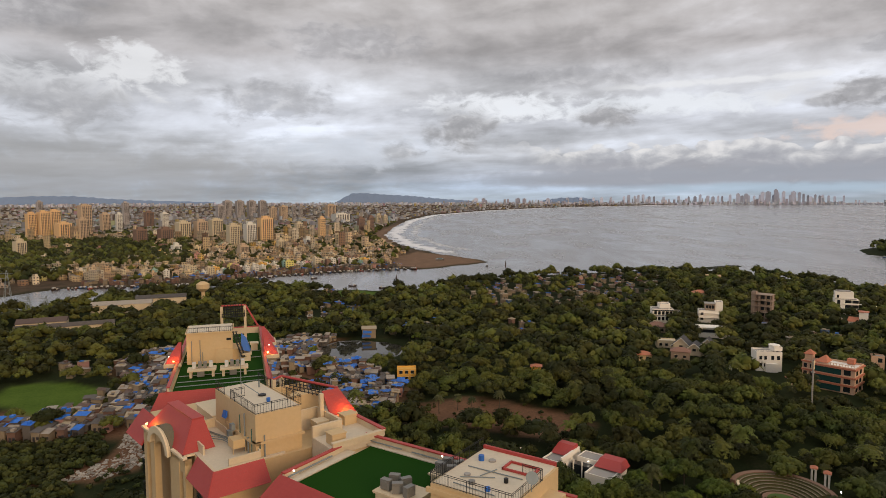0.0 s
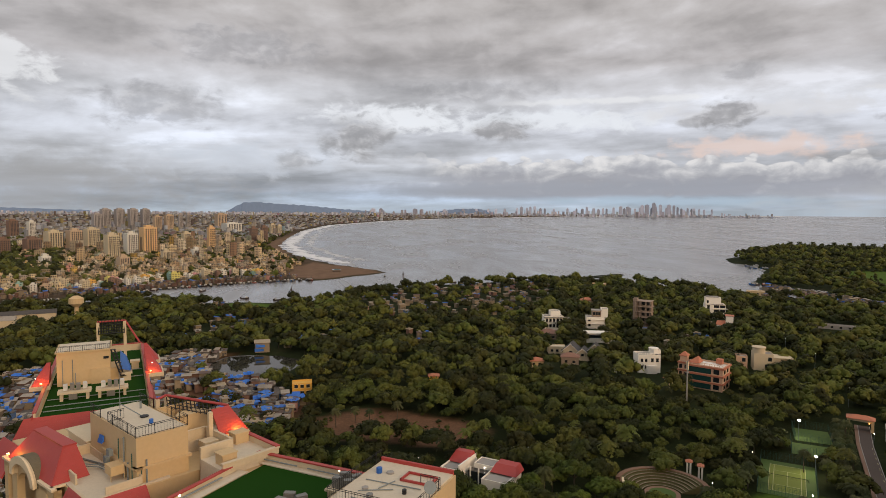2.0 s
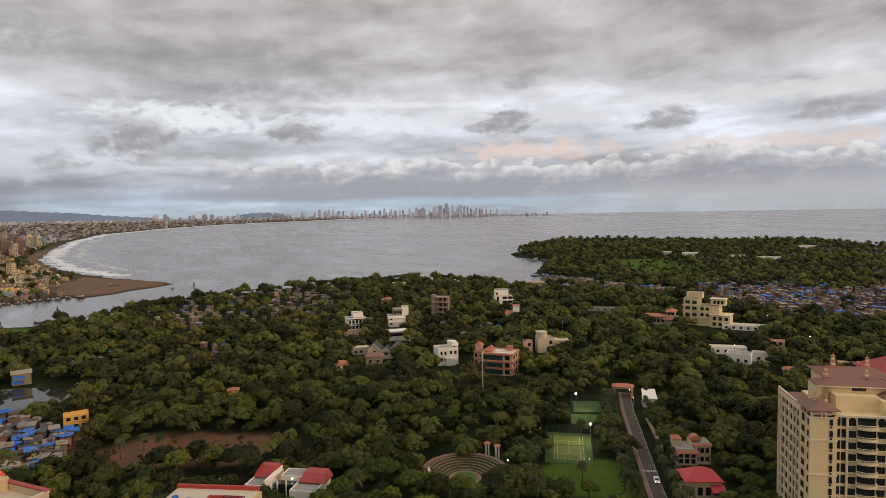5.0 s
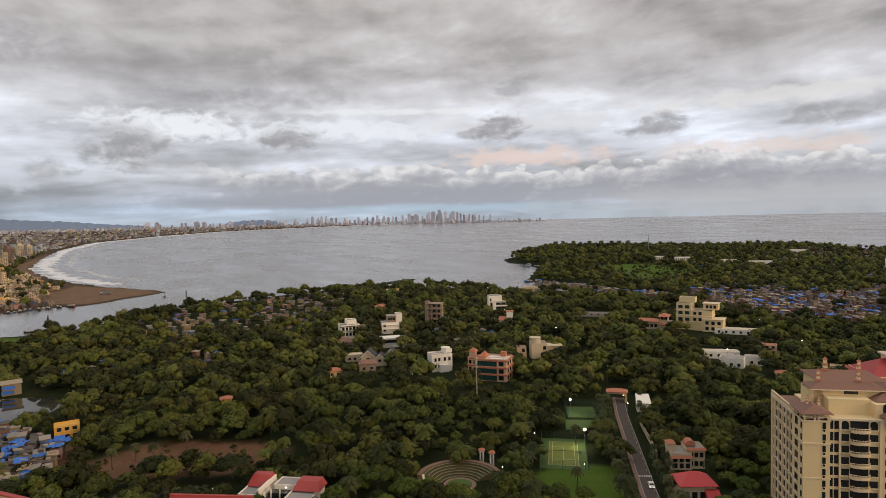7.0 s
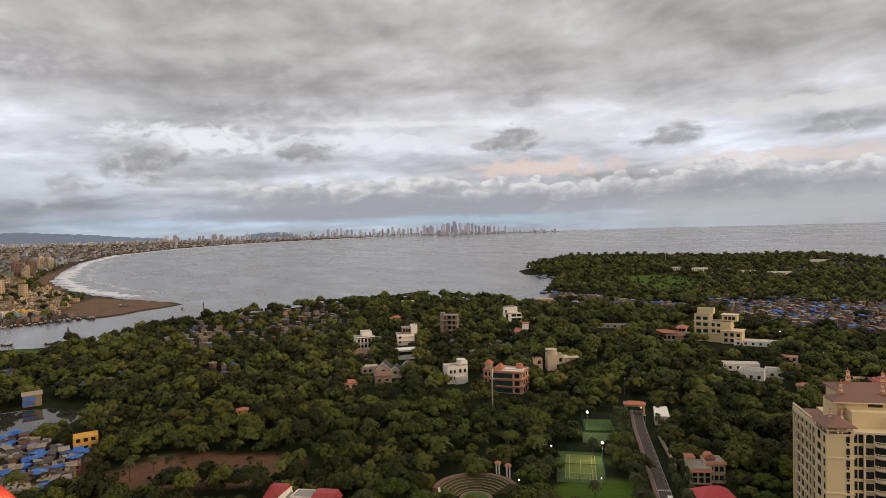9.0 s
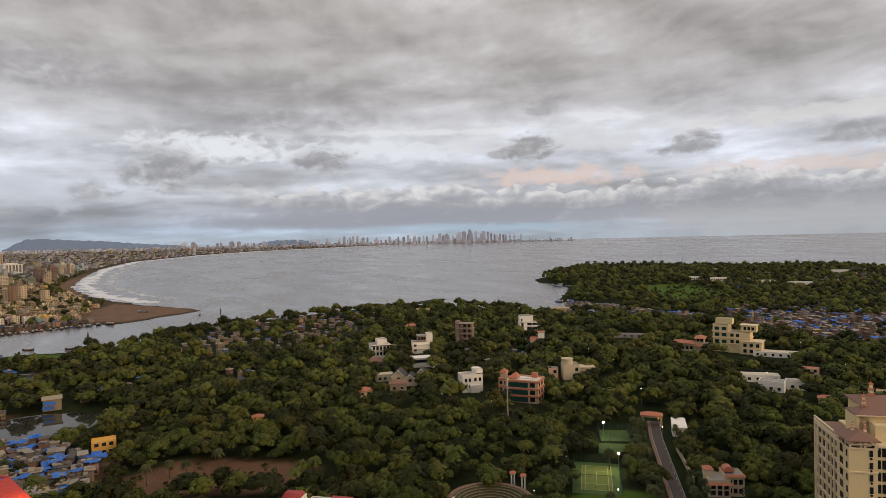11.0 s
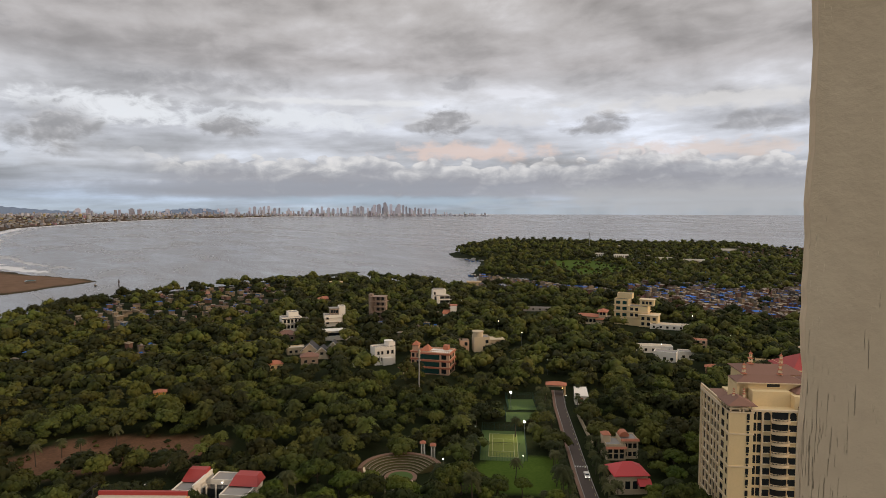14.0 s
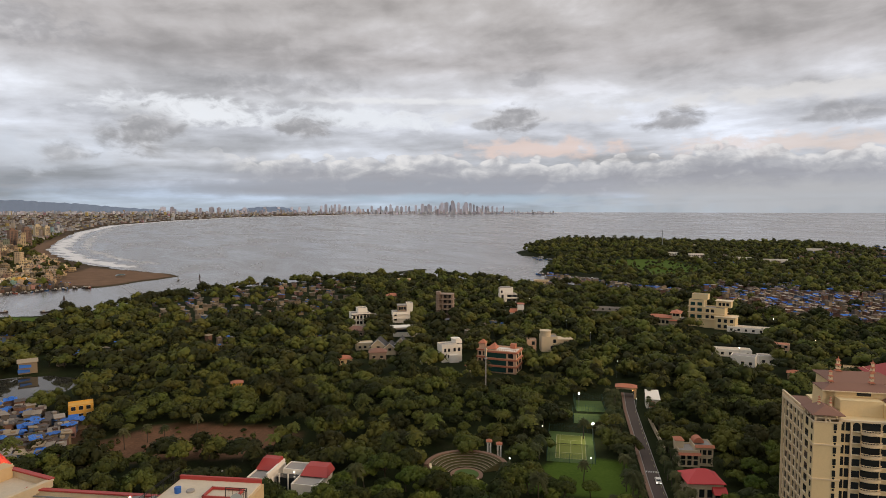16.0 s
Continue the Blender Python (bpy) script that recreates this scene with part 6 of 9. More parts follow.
# white villa with roof balustrade
v = house(171, 325, 18, "white two-storey villa with a roof balustrade", 11)
v.scale = (0.86, 0.86, 0.82)
part("round_parapet", Geo(pose(4.5, 2, 12.6)).cyl(0, 0, 0, 3.0, 3.0, 18).cyl(0, 0, 3.0, 3.3, 3.3, 18), WHITE, v)
block(v, -7.5, -5, 0, 7, 6, 12.6, WHITE, 1.1)
block(v, 3.5, -2, 12.6, 8, 4, 15.2, WHITE, 0.6)
g = Geo()
for i in range(16):
    g.box(-7.4 + 0.68 * i, -5.05, 12.6, -7.1 + 0.68 * i, -4.8, 13.3)
part("balustrade", g.box(-7.6, -5.1, 13.3, 3.4, -4.75, 13.5), WHITE, v)
rows_of_windows(v, -6.5, -1, -5, (3.0, 7.6), 2, w=1.2, h=2.0)
rows_of_windows(v, 0, 6.5, -5, (7.6,), 2, w=1.3, h=2.2)
part("porch", Geo().box(-2.5, -7.5, 0, 4, -5, 5.4), WHITE, v)
part("boundary_wall", Geo().box(-22, -1, 0, -7.5, -0.6, 3.6).box(-22, -6, 0, -21.6, -1, 3.2), WHITE, v)

# orange-banded villa with green glass
v = house(187, 290, -16, "peach villa with orange bands and green glass bays", 13)
block(v, -9, -6, 0, 8, 7, 12.4, PEACH, 0.9, WHITE)
for z in (3.4, 7.2, 11.2):
    part("orange_band", Geo().box(-9.5, -6.6, z, 8.5, -6.0, z + 0.8).box(8.0, -6.6, z, 8.6, 7.4, z + 0.8), TERRACOTTA, v, "orange painted band")
for z in (0.6, 4.4, 8.4):
    part("glass_bay", Geo().box(-8.6, -6.3, z, 2.5, -6.0, z + 2.6), GREENGLASS, v, "green glass bay")
    win(v, 5.0, -6.0, z + 0.2, 0, 2.2, 2.2)
    win(v, 8.0, -2.5, z + 0.2, 90, 2.2, 2.2)
    win(v, 8.0, 2.5, z + 0.2, 90, 2.2, 2.2)
block(v, -15, -3, 0, -9.5, 4, 12.0, PEACH)
for z in (3.4, 7.2, 11.2):
    part("orange_band", Geo().box(-15.4, -3.5, z, -9.1, -3.0, z + 0.7), TERRACOTTA, v, "orange painted band")
rows_of_windows(v, -15, -9.6, -3, (4.6, 8.4), 2, w=1.2, h=1.9)
part("turret", Geo().box(-14.4, -2, 12, -11, 1.4, 15.0), PEACH, v)
part("turret_roof", Geo().hip(-14.4, -2, -11, 1.4, 15.0, 17.2, 0.5), TERRACOTTA, v)
part("roof_pitch", Geo().frustum([(-10, -4, 12.4), (-4, -4, 12.4), (-4, 3, 12.4), (-10, 3, 12.4)], [(-6.0, -1, 15.4), (-5.4, -1, 15.4), (-5.4, 0, 15.4), (-6.0, 0, 15.4)]), TERRACOTTA, v)
part("roof_room", Geo().box(2, 3.5, 12, 5, 6.5, 14.4), TERRACOTTA, v)
g = Geo()
for i in range(9):
    g.cyl(-2 + 1.2 * i, -5.9, 12.4, 13.3, 0.12, 6)
part("balustrade", g.box(-2.2, -6.0, 13.3, 8.2, -5.8, 13.45), PEACH, v)
v = thing("gazebo", 168, 294, 0, 0, "small red tiered pagoda gazebo", "gazebo")
part("roof", Geo().hip(-2.6, -2.6, 2.6, 2.6, 4.2, 5.6, 0.4).hip(-1.2, -1.2, 1.2, 1.2, 5.7, 6.6, 0.3), TERRACOTTA, v)
for x in (-2, 2):
    for y in (-2, 2):
        part("post", Geo().box(x - 0.15, y - 0.15, 0, x + 0.15, y + 0.15, 4.2), TRIM, v)
KEEP_CLEAR.append((168, 294, 5))

# cream cubist villa with a round stair
v = house(238, 320, 10, "cream villa of stacked blocks with a round stair tower", 11)
block(v, -4, -4, 0, 6, 6, 9.6, PLASTER_PALE)
part("stair_tower", Geo().cyl(-1.0, 0, 0, 12.6, 3.4, 20).cyl(-1.0, 0, 12.6, 13.0, 3.8, 20), PLASTER_PALE, v)
block(v, 6, -3, 0, 14, 5, 7.6, PLASTER_PALE)
band(v, 7, -3, 15, 5, 7.6, PLASTER_PALE, 1.0, 0.35)
block(v, -13, -2, 0, -7, 4, 7.4, PEACH)
for x, y, z in ((2.6, -4, 1.5), (4.2, -4, 5.6), (9, -3, 1.4), (11.5, -3, 4.2), (-11.5, -2, 1.2), (-9, -2, 4.0)):
    win(v, x, y, z, 0, 1.5, 2.0)

# red-roofed terrace house and the large cream house
v = house(374, 350, -6, "terraced house with layered red tiled roofs", 14)
block(v, -13, -5, 0, 13, 5, 6.4, PLASTER_PALE, 0.3)
for x0, x1, z in ((-14, 4, 6.4), (3, 14, 4.4), (4, 11, 10.4)):
    part("tiled_roof", Geo().hip(x0, -6, x1, 6, z, z + 1.7, 0.7, 3.5), TERRACOTTA, v, "red tiled hipped roof")
part("upper_room", Geo().box(4.5, -4, 6.4, 10.5, 4, 10.4), PLASTER_PALE, v)
rows_of_windows(v, -12, 3, -5, (1.8,), 5, w=1.6, h=2.2)
rows_of_windows(v, 5, 10, -4, (7.8,), 2, w=1.6, h=1.8)
v = house(397, 326, -10, "large stepped cream house of five storeys", 18)
block(v, -17, -2, 0, -6, 10, 20.4, CREAM)
block(v, -15.5, 1, 20.4, -4, 9, 24.6, CREAM)
block(v, -6, -4, 0, 9, 9, 15.6, CREAM)
block(v, 2, 1, 15.6, 12.5, 9, 20.5, CREAM)
block(v, 3, -7, 0, 17, 6, 9.6, CREAM)
for x0, y0, x1, y1, z in ((-6, -4, 9, 9, 11.0), (-17, -2, -6, 10, 15.0), (-17, -2, -6, 10, 10.6), (3, -7, 17, 6, 9.4), (2, 1, 12.5, 9, 20.3), (-6, -4, 9, 9, 6.4)):
    band(v, x0, y0, x1, y1, z, TRIM, 0.7, 0.3)
rows_of_windows(v, -16.5, -6.5, -2, (2, 6.6, 11.6, 16.2), 2, w=2.6, h=2.2, mat=GREENGLASS)
rows_of_windows(v, -5, 2.5, -4, (7.4, 12), 2, w=1.8, h=2.0)
rows_of_windows(v, 4, 16.5, -7, (1.4, 5.6), 3, w=1.8, h=2.2)
rows_of_windows(v, 3.5, 11.5, 1, (16.8,), 3, w=1.5, h=2.0)

# smaller houses
def small_house(x, y, turn, w_, d_, h_, wallm, roofm, label, roof="flat", n=3, clear=None):
    v = house(x, y, turn, label, clear or max(w_, d_) * 0.6, "house")
    if roof == "flat":
        block(v, -w_ / 2, -d_ / 2, 0, w_ / 2, d_ / 2, h_, wallm, 0.5, roofm)
    else:
        part("wall", Geo().box(-w_ / 2, -d_ / 2, 0, w_ / 2, d_ / 2, h_), wallm, v)
        part("roof", Geo().hip(-w_ / 2, -d_ / 2, w_ / 2, d_ / 2, h_ + 0.15, h_ + min(w_, d_) * 0.3, 0.6, abs(w_ - d_) * 0.45), roofm, v)
    rows_of_windows(v, -w_ / 2 + 0.5, w_ / 2 - 0.5, -d_ / 2, [1.2 + 3.2 * k for k in range(max(1, int(h_ / 3.2)))], n, w=1.3, h=1.4)
    return v


small_house(233, 564, 20, 12, 8, 5.4, PLASTER, TERRACOTTA, "small cream house with a red domed roof", "hip")
small_house(330, 258, 10, 24, 8, 4.4, WHITE, DECK, "long low white shed among the trees", "flat", 5)
small_house(317, 238, -8, 13, 8, 6.0, WHITE, CONCRETE, "low white house with roof terraces", "flat", 3)
small_house(331, 234, 12, 9, 7, 5.2, WHITE, CONCRETE, "low white house with roof terraces", "flat", 2)
small_house(-18.5, 307, 0, 9.4, 7, 6.6, OCHRE, OCHRE, "bright ochre two-storey house with a crenellated parapet", "flat", 3, 7)
small_house(362, 247, 0, 11, 7, 6.5, PEACH, TERRACOTTA, "peach bungalow with an orange roof", "flat", 3)
small_house(352, 198, 0, 8, 6, 4.0, PLASTER, PLASTER, "low cream outbuilding among the trees", "flat", 2)
small_house(314, 205, 0, 7, 5, 3.6, PEACH, TERRACOTTA, "small red-roofed hut among the trees", "hip", 2)
small_house(112, 345, 12, 8, 6, 3.6, PLASTER, TERRACOTTA, "small red-roofed hut among trees", "hip", 2, 5)
small_house(134, 348, 0, 10, 7, 4.6, RAWBRICK, ROOFBROWN, "brown tiled cottage among trees", "hip", 2, 6)
small_house(48, 318, 0, 5, 4, 4.2, OCHRE, TERRACOTTA, "small ochre hut with an orange roof", "hip", 1, 4)
small_house(136, 377, 8, 11, 7, 4.6, PLASTER_PALE, DECK, "low cream bungalow with a flat roof beside a pool", "flat", 3, 8)
small_house(146, 421, -10, 13, 9, 4.2, RAWBRICK, ROOFBROWN, "brown-roofed cottage beside the white villa", "hip", 3, 8)
small_house(225, 430, 5, 6, 5, 4.0, CONCRETE, TARP, "small grey hut roofed with blue sheeting", "flat", 1, 6)
small_house(300, 690, 0, 16, 8, 6, PLASTER, DECK, "cream shore house among the trees", "flat", 4)
small_house(445, 610, 0, 18, 8, 5, PLASTER, DECK, "cream shore house among the trees", "flat", 4)
small_house(380, 420, 0, 30, 6, 3.6, CONCRETE, TIN, "long low grey shed among trees", "flat", 5)
small_house(405, 300, 0, 30, 10, 4.0, WHITE, DECK, "long white flat-roofed outbuilding", "flat", 6)

# twin houses with red mansards near the tower
v = thing("villa", 40, 203, 0, facing(45, 200) - 26, "white twin house with red mansard roofs and a roof deck", "house")
v.scale = (1.0, 1.0, 0.8)
KEEP_CLEAR.extend([(41, 199, 8), (49, 196, 9), (57, 192, 8), (48, 188, 7), (38, 190, 6)])
block(v, -4, -7, 0, 3.2, 6, 6.6, WHITE)
part("mansard", Geo().frustum([(-4.2, -1, 6.4), (3.2, -1, 6.4), (3.2, 5, 6.4), (-4.2, 5, 6.4)], [(-3.2, 2.4, 9.8), (2.6, 2.4, 9.8), (2.6, 5, 9.8), (-3.2, 5, 9.8)]), ROOFRED, v, "red mansard roof")
part("gable_wall", Geo().box(2.6, -7, 6, 3.2, 5.4, 8.6), WHITE, v)
block(v, 5, 0, 0, 12, 6, 7.4, WHITE, 0.4)
block(v, 11.5, -8, 0, 20, 5, 6.2, WHITE, 0.7)
part("mansard", Geo().frustum([(11.8, -2, 6.2), (21, -2, 6.2), (21, 5, 6.2), (11.8, 5, 6.2)], [(12.6, 1.2, 8.8), (19.6, 1.2, 8.8), (19.6, 5, 8.8), (12.6, 5, 8.8)]), ROOFRED, v, "red mansard roof")
# solid dark block fills the inner court in place of its shade
part("court_void", Geo().box(4.2, -3, 0, 11, -0.1, 5.4), DARKGLASS, v, "dark block standing for the shaded inner court")
rows_of_windows(v, -3.5, 2.5, -7, (1.4, 4.2), 2, w=1.5, h=1.6)
part("frame_post", Geo().box(5.0, -3.2, 0, 5.4, -2.8, 7.0).box(8.0, -3.2, 0, 8.4, -2.8, 7.0), WHITE, v)
part("lamp", Geo().cyl(9, -0.3, 6.2, 6.5, 0.16, 8), LAMPWHITE, v)

# cream villa and the red hip roof by the road
v = house(177, 152, 16, "cream villa with terracotta eaves and curved parapets", 8)
v.scale = (0.7, 0.7, 0.8)
block(v, -8, -5, 0, 2, 6, 7.6, PLASTER_PALE)
block(v, 0, -3, 0, 9, 7, 9.2, PLASTER_PALE)
part("stair_tower", Geo().box(-8.6, 0, 0, -4.6, 5, 10.2), PLASTER_PALE, v)
part("tower_roof", Geo().hip(-8.6, 0, -4.6, 5, 10.3, 11.6, 0.4), TERRACOTTA, v)
n = 12
part("vault_roof", Geo(pose(3, 1, 9.2)).frustum([(2.6 * math.cos(math.pi * i / n), 0, 2.2 * math.sin(math.pi * i / n)) for i in range(n + 1)], [(2.6 * math.cos(math.pi * i / n), 5, 2.2 * math.sin(math.pi * i / n)) for i in range(n + 1)]), TERRACOTTA, v, "red barrel roof")
part("tiled_eave", Geo().frustum([(-8.4, -6.2, 5.6), (2.4, -6.2, 5.6), (2.4, -5, 5.6), (-8.4, -5, 5.6)], [(-8.4, -5.2, 6.5), (2.4, -5.2, 6.5), (2.4, -5, 6.5), (-8.4, -5, 6.5)]), TERRACOTTA, v)
part("tiled_eave", Geo().frustum([(0, -4.2, 8.6), (9.4, -4.2, 8.6), (9.4, -3, 8.6), (0, -3, 8.6)], [(0, -3.2, 9.6), (9.4, -3.2, 9.6), (9.4, -3, 9.6), (0, -3, 9.6)]), TERRACOTTA, v)
rows_of_windows(v, -7.5, 1.5, -5, (1.0, 3.6), 3, w=1.6, h=1.9)
rows_of_windows(v, 1, 8.5, -3, (1.4, 5.2), 3, w=1.4, h=1.9)
v = house(158.5, 132.7, 20, "cream house with a bright red hipped sheet roof", 9.5)
v.scale = (0.70, 0.70, 1.12)
part("wall", Geo().box(-7.5, -6, 0, 7.5, 6, 5.4), PLASTER_PALE, v)
part("roof", Geo().hip(-7.5, -6, 7.5, 6, 5.6, 8.2, 0.9, 2.0), REDSHEET, v, "bright red hipped sheet roof")
part("porch_roof", Geo().frustum([(2.5, -9.5, 3.2), (8.5, -9.5, 3.2), (8.5, -6, 3.2), (2.5, -6, 3.2)], [(2.5, -7, 4.4), (8.5, -7, 4.4), (8.5, -6, 4.6), (2.5, -6, 4.6)]), REDSHEET, v)
rows_of_windows(v, -7, 7, -6, (1.6,), 4, w=1.8, h=2.0)

# gatehouse and white shed at the road's end
v = thing("gatehouse", 212, 222, 0, facing(205, 214), "gatehouse with a curved orange tiled canopy over the road", "gatehouse")
part("canopy", Geo().hip(-4.6, -2, 4.6, 2.5, 5.4, 6.6, 0.5, 2.0), TERRACOTTA, v)
for x in (-4.2, 4.2):
    part("pier", Geo().box(x - 0.5, -1.6, 0, x + 0.5, 2, 5.4), PLASTER, v)
part("beam", Geo().box(-4.6, -1.4, 4.2, 4.6, 1.6, 5.2), PLASTER_PALE, v)
part("lamp", Geo().cyl(3.0, -1.9, 3.8, 4.2, 0.25, 8), LAMPWARM, v)
KEEP_CLEAR.extend([(212, 222, 9), (200, 210, 6), (207, 205, 7)])
v = thing("white_shed", 212, 206, 0, facing(210, 204) + 6, "white shed with a sloping sheet roof", "shed")
v.scale = (0.8, 0.8, 0.85)
part("wall", Geo().box(-3, -4, 0, 4, 5, 5.2), WHITE, v)
part("sheet_roof", Geo().frustum([(-3.6, -4.6, 5.0), (4.6, -4.6, 5.0), (4.2, 5.6, 7.6), (-3.2, 5.6, 7.6)], [(-3.6, -4.6, 5.2), (4.6, -4.6, 5.2), (4.2, 5.6, 7.8), (-3.2, 5.6, 7.8)]), WHITE, v, "white sloping sheet roof")
part("orange_banner", Geo().box(-1.5, -4.12, 1.0, 1.6, -4.02, 4.0), TERRACOTTA, v)
win(v, 3.0, -4, 0.2, 0, 1.4, 2.4)

# tennis courts
def court(x, y, turn, w_, l_, lines, label):
    c = thing("tennis_court", x, y, 0.12, turn, label, "court")
    part("surface", Geo().box(-w_ / 2, -l_ / 2, 0, w_ / 2, l_ / 2, 0.06), COURTGREEN, c)
    if lines:
        part("playing_area", Geo().box(-5.5, -11.9, 0.06, 5.5, 11.9, 0.07), COURTPLAY, c)
        for x0, y0, x1, y1 in ((-5.5, -11.9, 5.5, -11.75), (-5.5, 11.75, 5.5, 11.9), (-5.5, -11.9, -5.35, 11.9), (5.35, -11.9, 5.5, 11.9), (-4.2, -11.9, -4.05, 11.9), (4.05, -11.9, 4.2, 11.9), (-4.1, -6.45, 4.1, -6.3), (-4.1, 6.3, 4.1, 6.45), (-0.07, -6.4, 0.07, 6.4)):
            part("court_line", Geo().box(x0, y0, 0.075, x1, y1, 0.085), COURTLINE, c)
        g = Geo()
        for i in range(46):
            g.beam((-6.2 + 0.276 * i, 0, 0.1), (-6.2 + 0.276 * i, 0, 1.0), 0.015)
        g.box(-6.2, -0.03, 0.95, 6.2, 0.03, 1.07).cyl(-6.3, 0, 0, 1.15, 0.07).cyl(6.3, 0, 0, 1.15, 0.07)
        part("net", g, BLACKIRON, c)
    g = Geo()
    for side in ((-w_ / 2, -l_ / 2, w_ / 2, -l_ / 2), (w_ / 2, -l_ / 2, w_ / 2, l_ / 2), (w_ / 2, l_ / 2, -w_ / 2, l_ / 2), (-w_ / 2, l_ / 2, -w_ / 2, -l_ / 2)):
        L = math.hypot(side[2] - side[0], side[3] - side[1])
        n = int(L / 1.0)
        for i in range(n + 1):
            s_ = i / n
            px, py = side[0] + (side[2] - side[0]) * s_, side[1] + (side[3] - side[1]) * s_
            g.beam((px, py, 0), (px, py, 3.4), 0.05 if i % 4 == 0 else 0.02)
        for z in (0.4, 0.8, 1.2, 1.6, 2.0, 2.4, 2.8, 3.4):
            g.beam((side[0], side[1], z), (side[2], side[3], z), 0.02)
    part("fence", g, FENCEGREEN, c, "green mesh fence")
    KEEP_CLEAR.extend([(x + 0.62 * d_, y + 0.78 * d_, w_ * 0.5) for d_ in (-l_ / 3, 0, l_ / 3)])
    return c


court(148.5, 184, -38.5, 17, 31, True, "green tennis court with white lines behind mesh fencing")
court(176, 205, -36, 15, 13, True and False, "small fenced green sports court")
court(187, 219, -34, 13, 16, False, "small fenced grass court")
KEEP_CLEAR.extend([(131, 162, 9), (139, 156, 7), (124, 168, 6)])


def floodlight(x, y, h, watts, warm=False):
    f = thing("floodlight", x, y, 0, facing(x, y), "lit floodlight on a slim pole", "lamp", "court floodlights")
    part("pole", Geo().cyl(0, 0, 0, h, 0.08, 8), PIPE, f)
    part("head", Geo().box(-0.35, -0.22, h, 0.35, 0.1, h + 0.3), BLACKIRON, f)
    part("lens", Geo(pose(0, -0.22, h + 0.15, 90, 0, 0)).cyl(0, 0, 0, 0.1, 0.46 if watts > 1000 else 0.28, 14), LAMPBRIGHT, f, "glowing lens")
    li = bpy.data.lights.new("floodlight_glow", "SPOT")
    li.energy, li.color, li.spot_size, li.shadow_soft_size = watts, (1.0, 0.85, 0.6), radians(150), 0.3
    lo = new("floodlight_glow", li)
    lo.matrix_world = look((x, y, h - 0.2), (x - 4, y - 4, 0))


floodlight(178.5, 216, 8.0, 3500)
floodlight(159.5, 184.5, 7.0, 3000)
floodlight(141.5, 192.5, 6.5, 250)

# the drive: asphalt, dashed centre line, kerbs, crossing, low wall
def along(s, off):
    """A place on the drive, s metres from its near end."""
    for (x0, y0), (x1, y1) in zip(ROAD_AXIS, ROAD_AXIS[1:]):
        L = math.hypot(x1 - x0, y1 - y0)
        if s <= L or (x1, y1) == ROAD_AXIS[-1]:
            u, v_ = (x1 - x0) / L, (y1 - y0) / L
            return x0 + u * s + v_ * off, y0 + v_ * s - u * off, math.degrees(math.atan2(v_, u))
        s -= L


def strip(name, o0, o1, z0, z1, mat, label, s0=0, s1=170, n=40):
    g = Geo()
    a_ = [along(s0 + (s1 - s0) * i / n, o0)[:2] for i in range(n + 1)]
    b_ = [along(s0 + (s1 - s0) * i / n, o1)[:2] for i in range(n + 1)]
    for i in range(n):
        g.prism([a_[i], b_[i], b_[i + 1], a_[i + 1]], z0, z1)
    return tagged(new(name, g.mesh(name, mat)), label, name.split("_")[0], kind="structure")


strip("road", -2.0, 2.0, 0.0, 0.42, ASPHALT, "narrow asphalt drive between palms")
strip("kerb_left", -2.2, -2.0, 0.0, 0.52, CONCRETE, "pale kerb along the drive")
strip("kerb_right", 2.0, 2.2, 0.0, 0.52, CONCRETE, "pale kerb along the drive")
strip("pavement", -3.4, -2.25, 0.0, 0.46, PAVING, "reddish paved footpath beside the drive")
dash = Geo().box(-1.0, -0.07, 0.43, 1.0, 0.07, 0.437).mesh("line_mark", COURTLINE)
for k in range(26):
    x, y, a_ = along(6 + 5.4 * k, 1.5)
    o = tagged(new("line_mark", dash), "white dashed road marking", "marking", "road dashes", "structure")
    o.matrix_basis = pose(x, y, 0, 0, 0, a_)
bar = Geo().box(-0.12, -0.35, 0.43, 0.12, 0.35, 0.437).mesh("crossing_bar", LINEWHITE)
for k in range(9):
    for d_ in (0, 0.6):
        x, y, a_ = along(76 + d_, -2.3 + 0.57 * k)
        o = tagged(new("crossing_bar", bar), "white painted crossing bar", "marking", "crossing bars", "structure")
        o.matrix_basis = pose(x, y, 0, 0, 0, a_ + 90)
g = Geo()
for i in range(12):
    p0, p1 = along(96 + 3 * i, 7.0 - 0.1 * i), along(99 + 3 * i, 7.0 - 0.1 * (i + 1))
    g.prism([p0[:2], p1[:2], (p1[0] + 0.3, p1[1] - 0.2), (p0[0] + 0.3, p0[1] - 0.2)], 0, 2.2 + 0.06 * (i % 2))
tagged(new("garden_wall", g.mesh("garden_wall", PLASTER_PALE)), "pale plastered garden wall beside the drive", "wall", kind="structure")


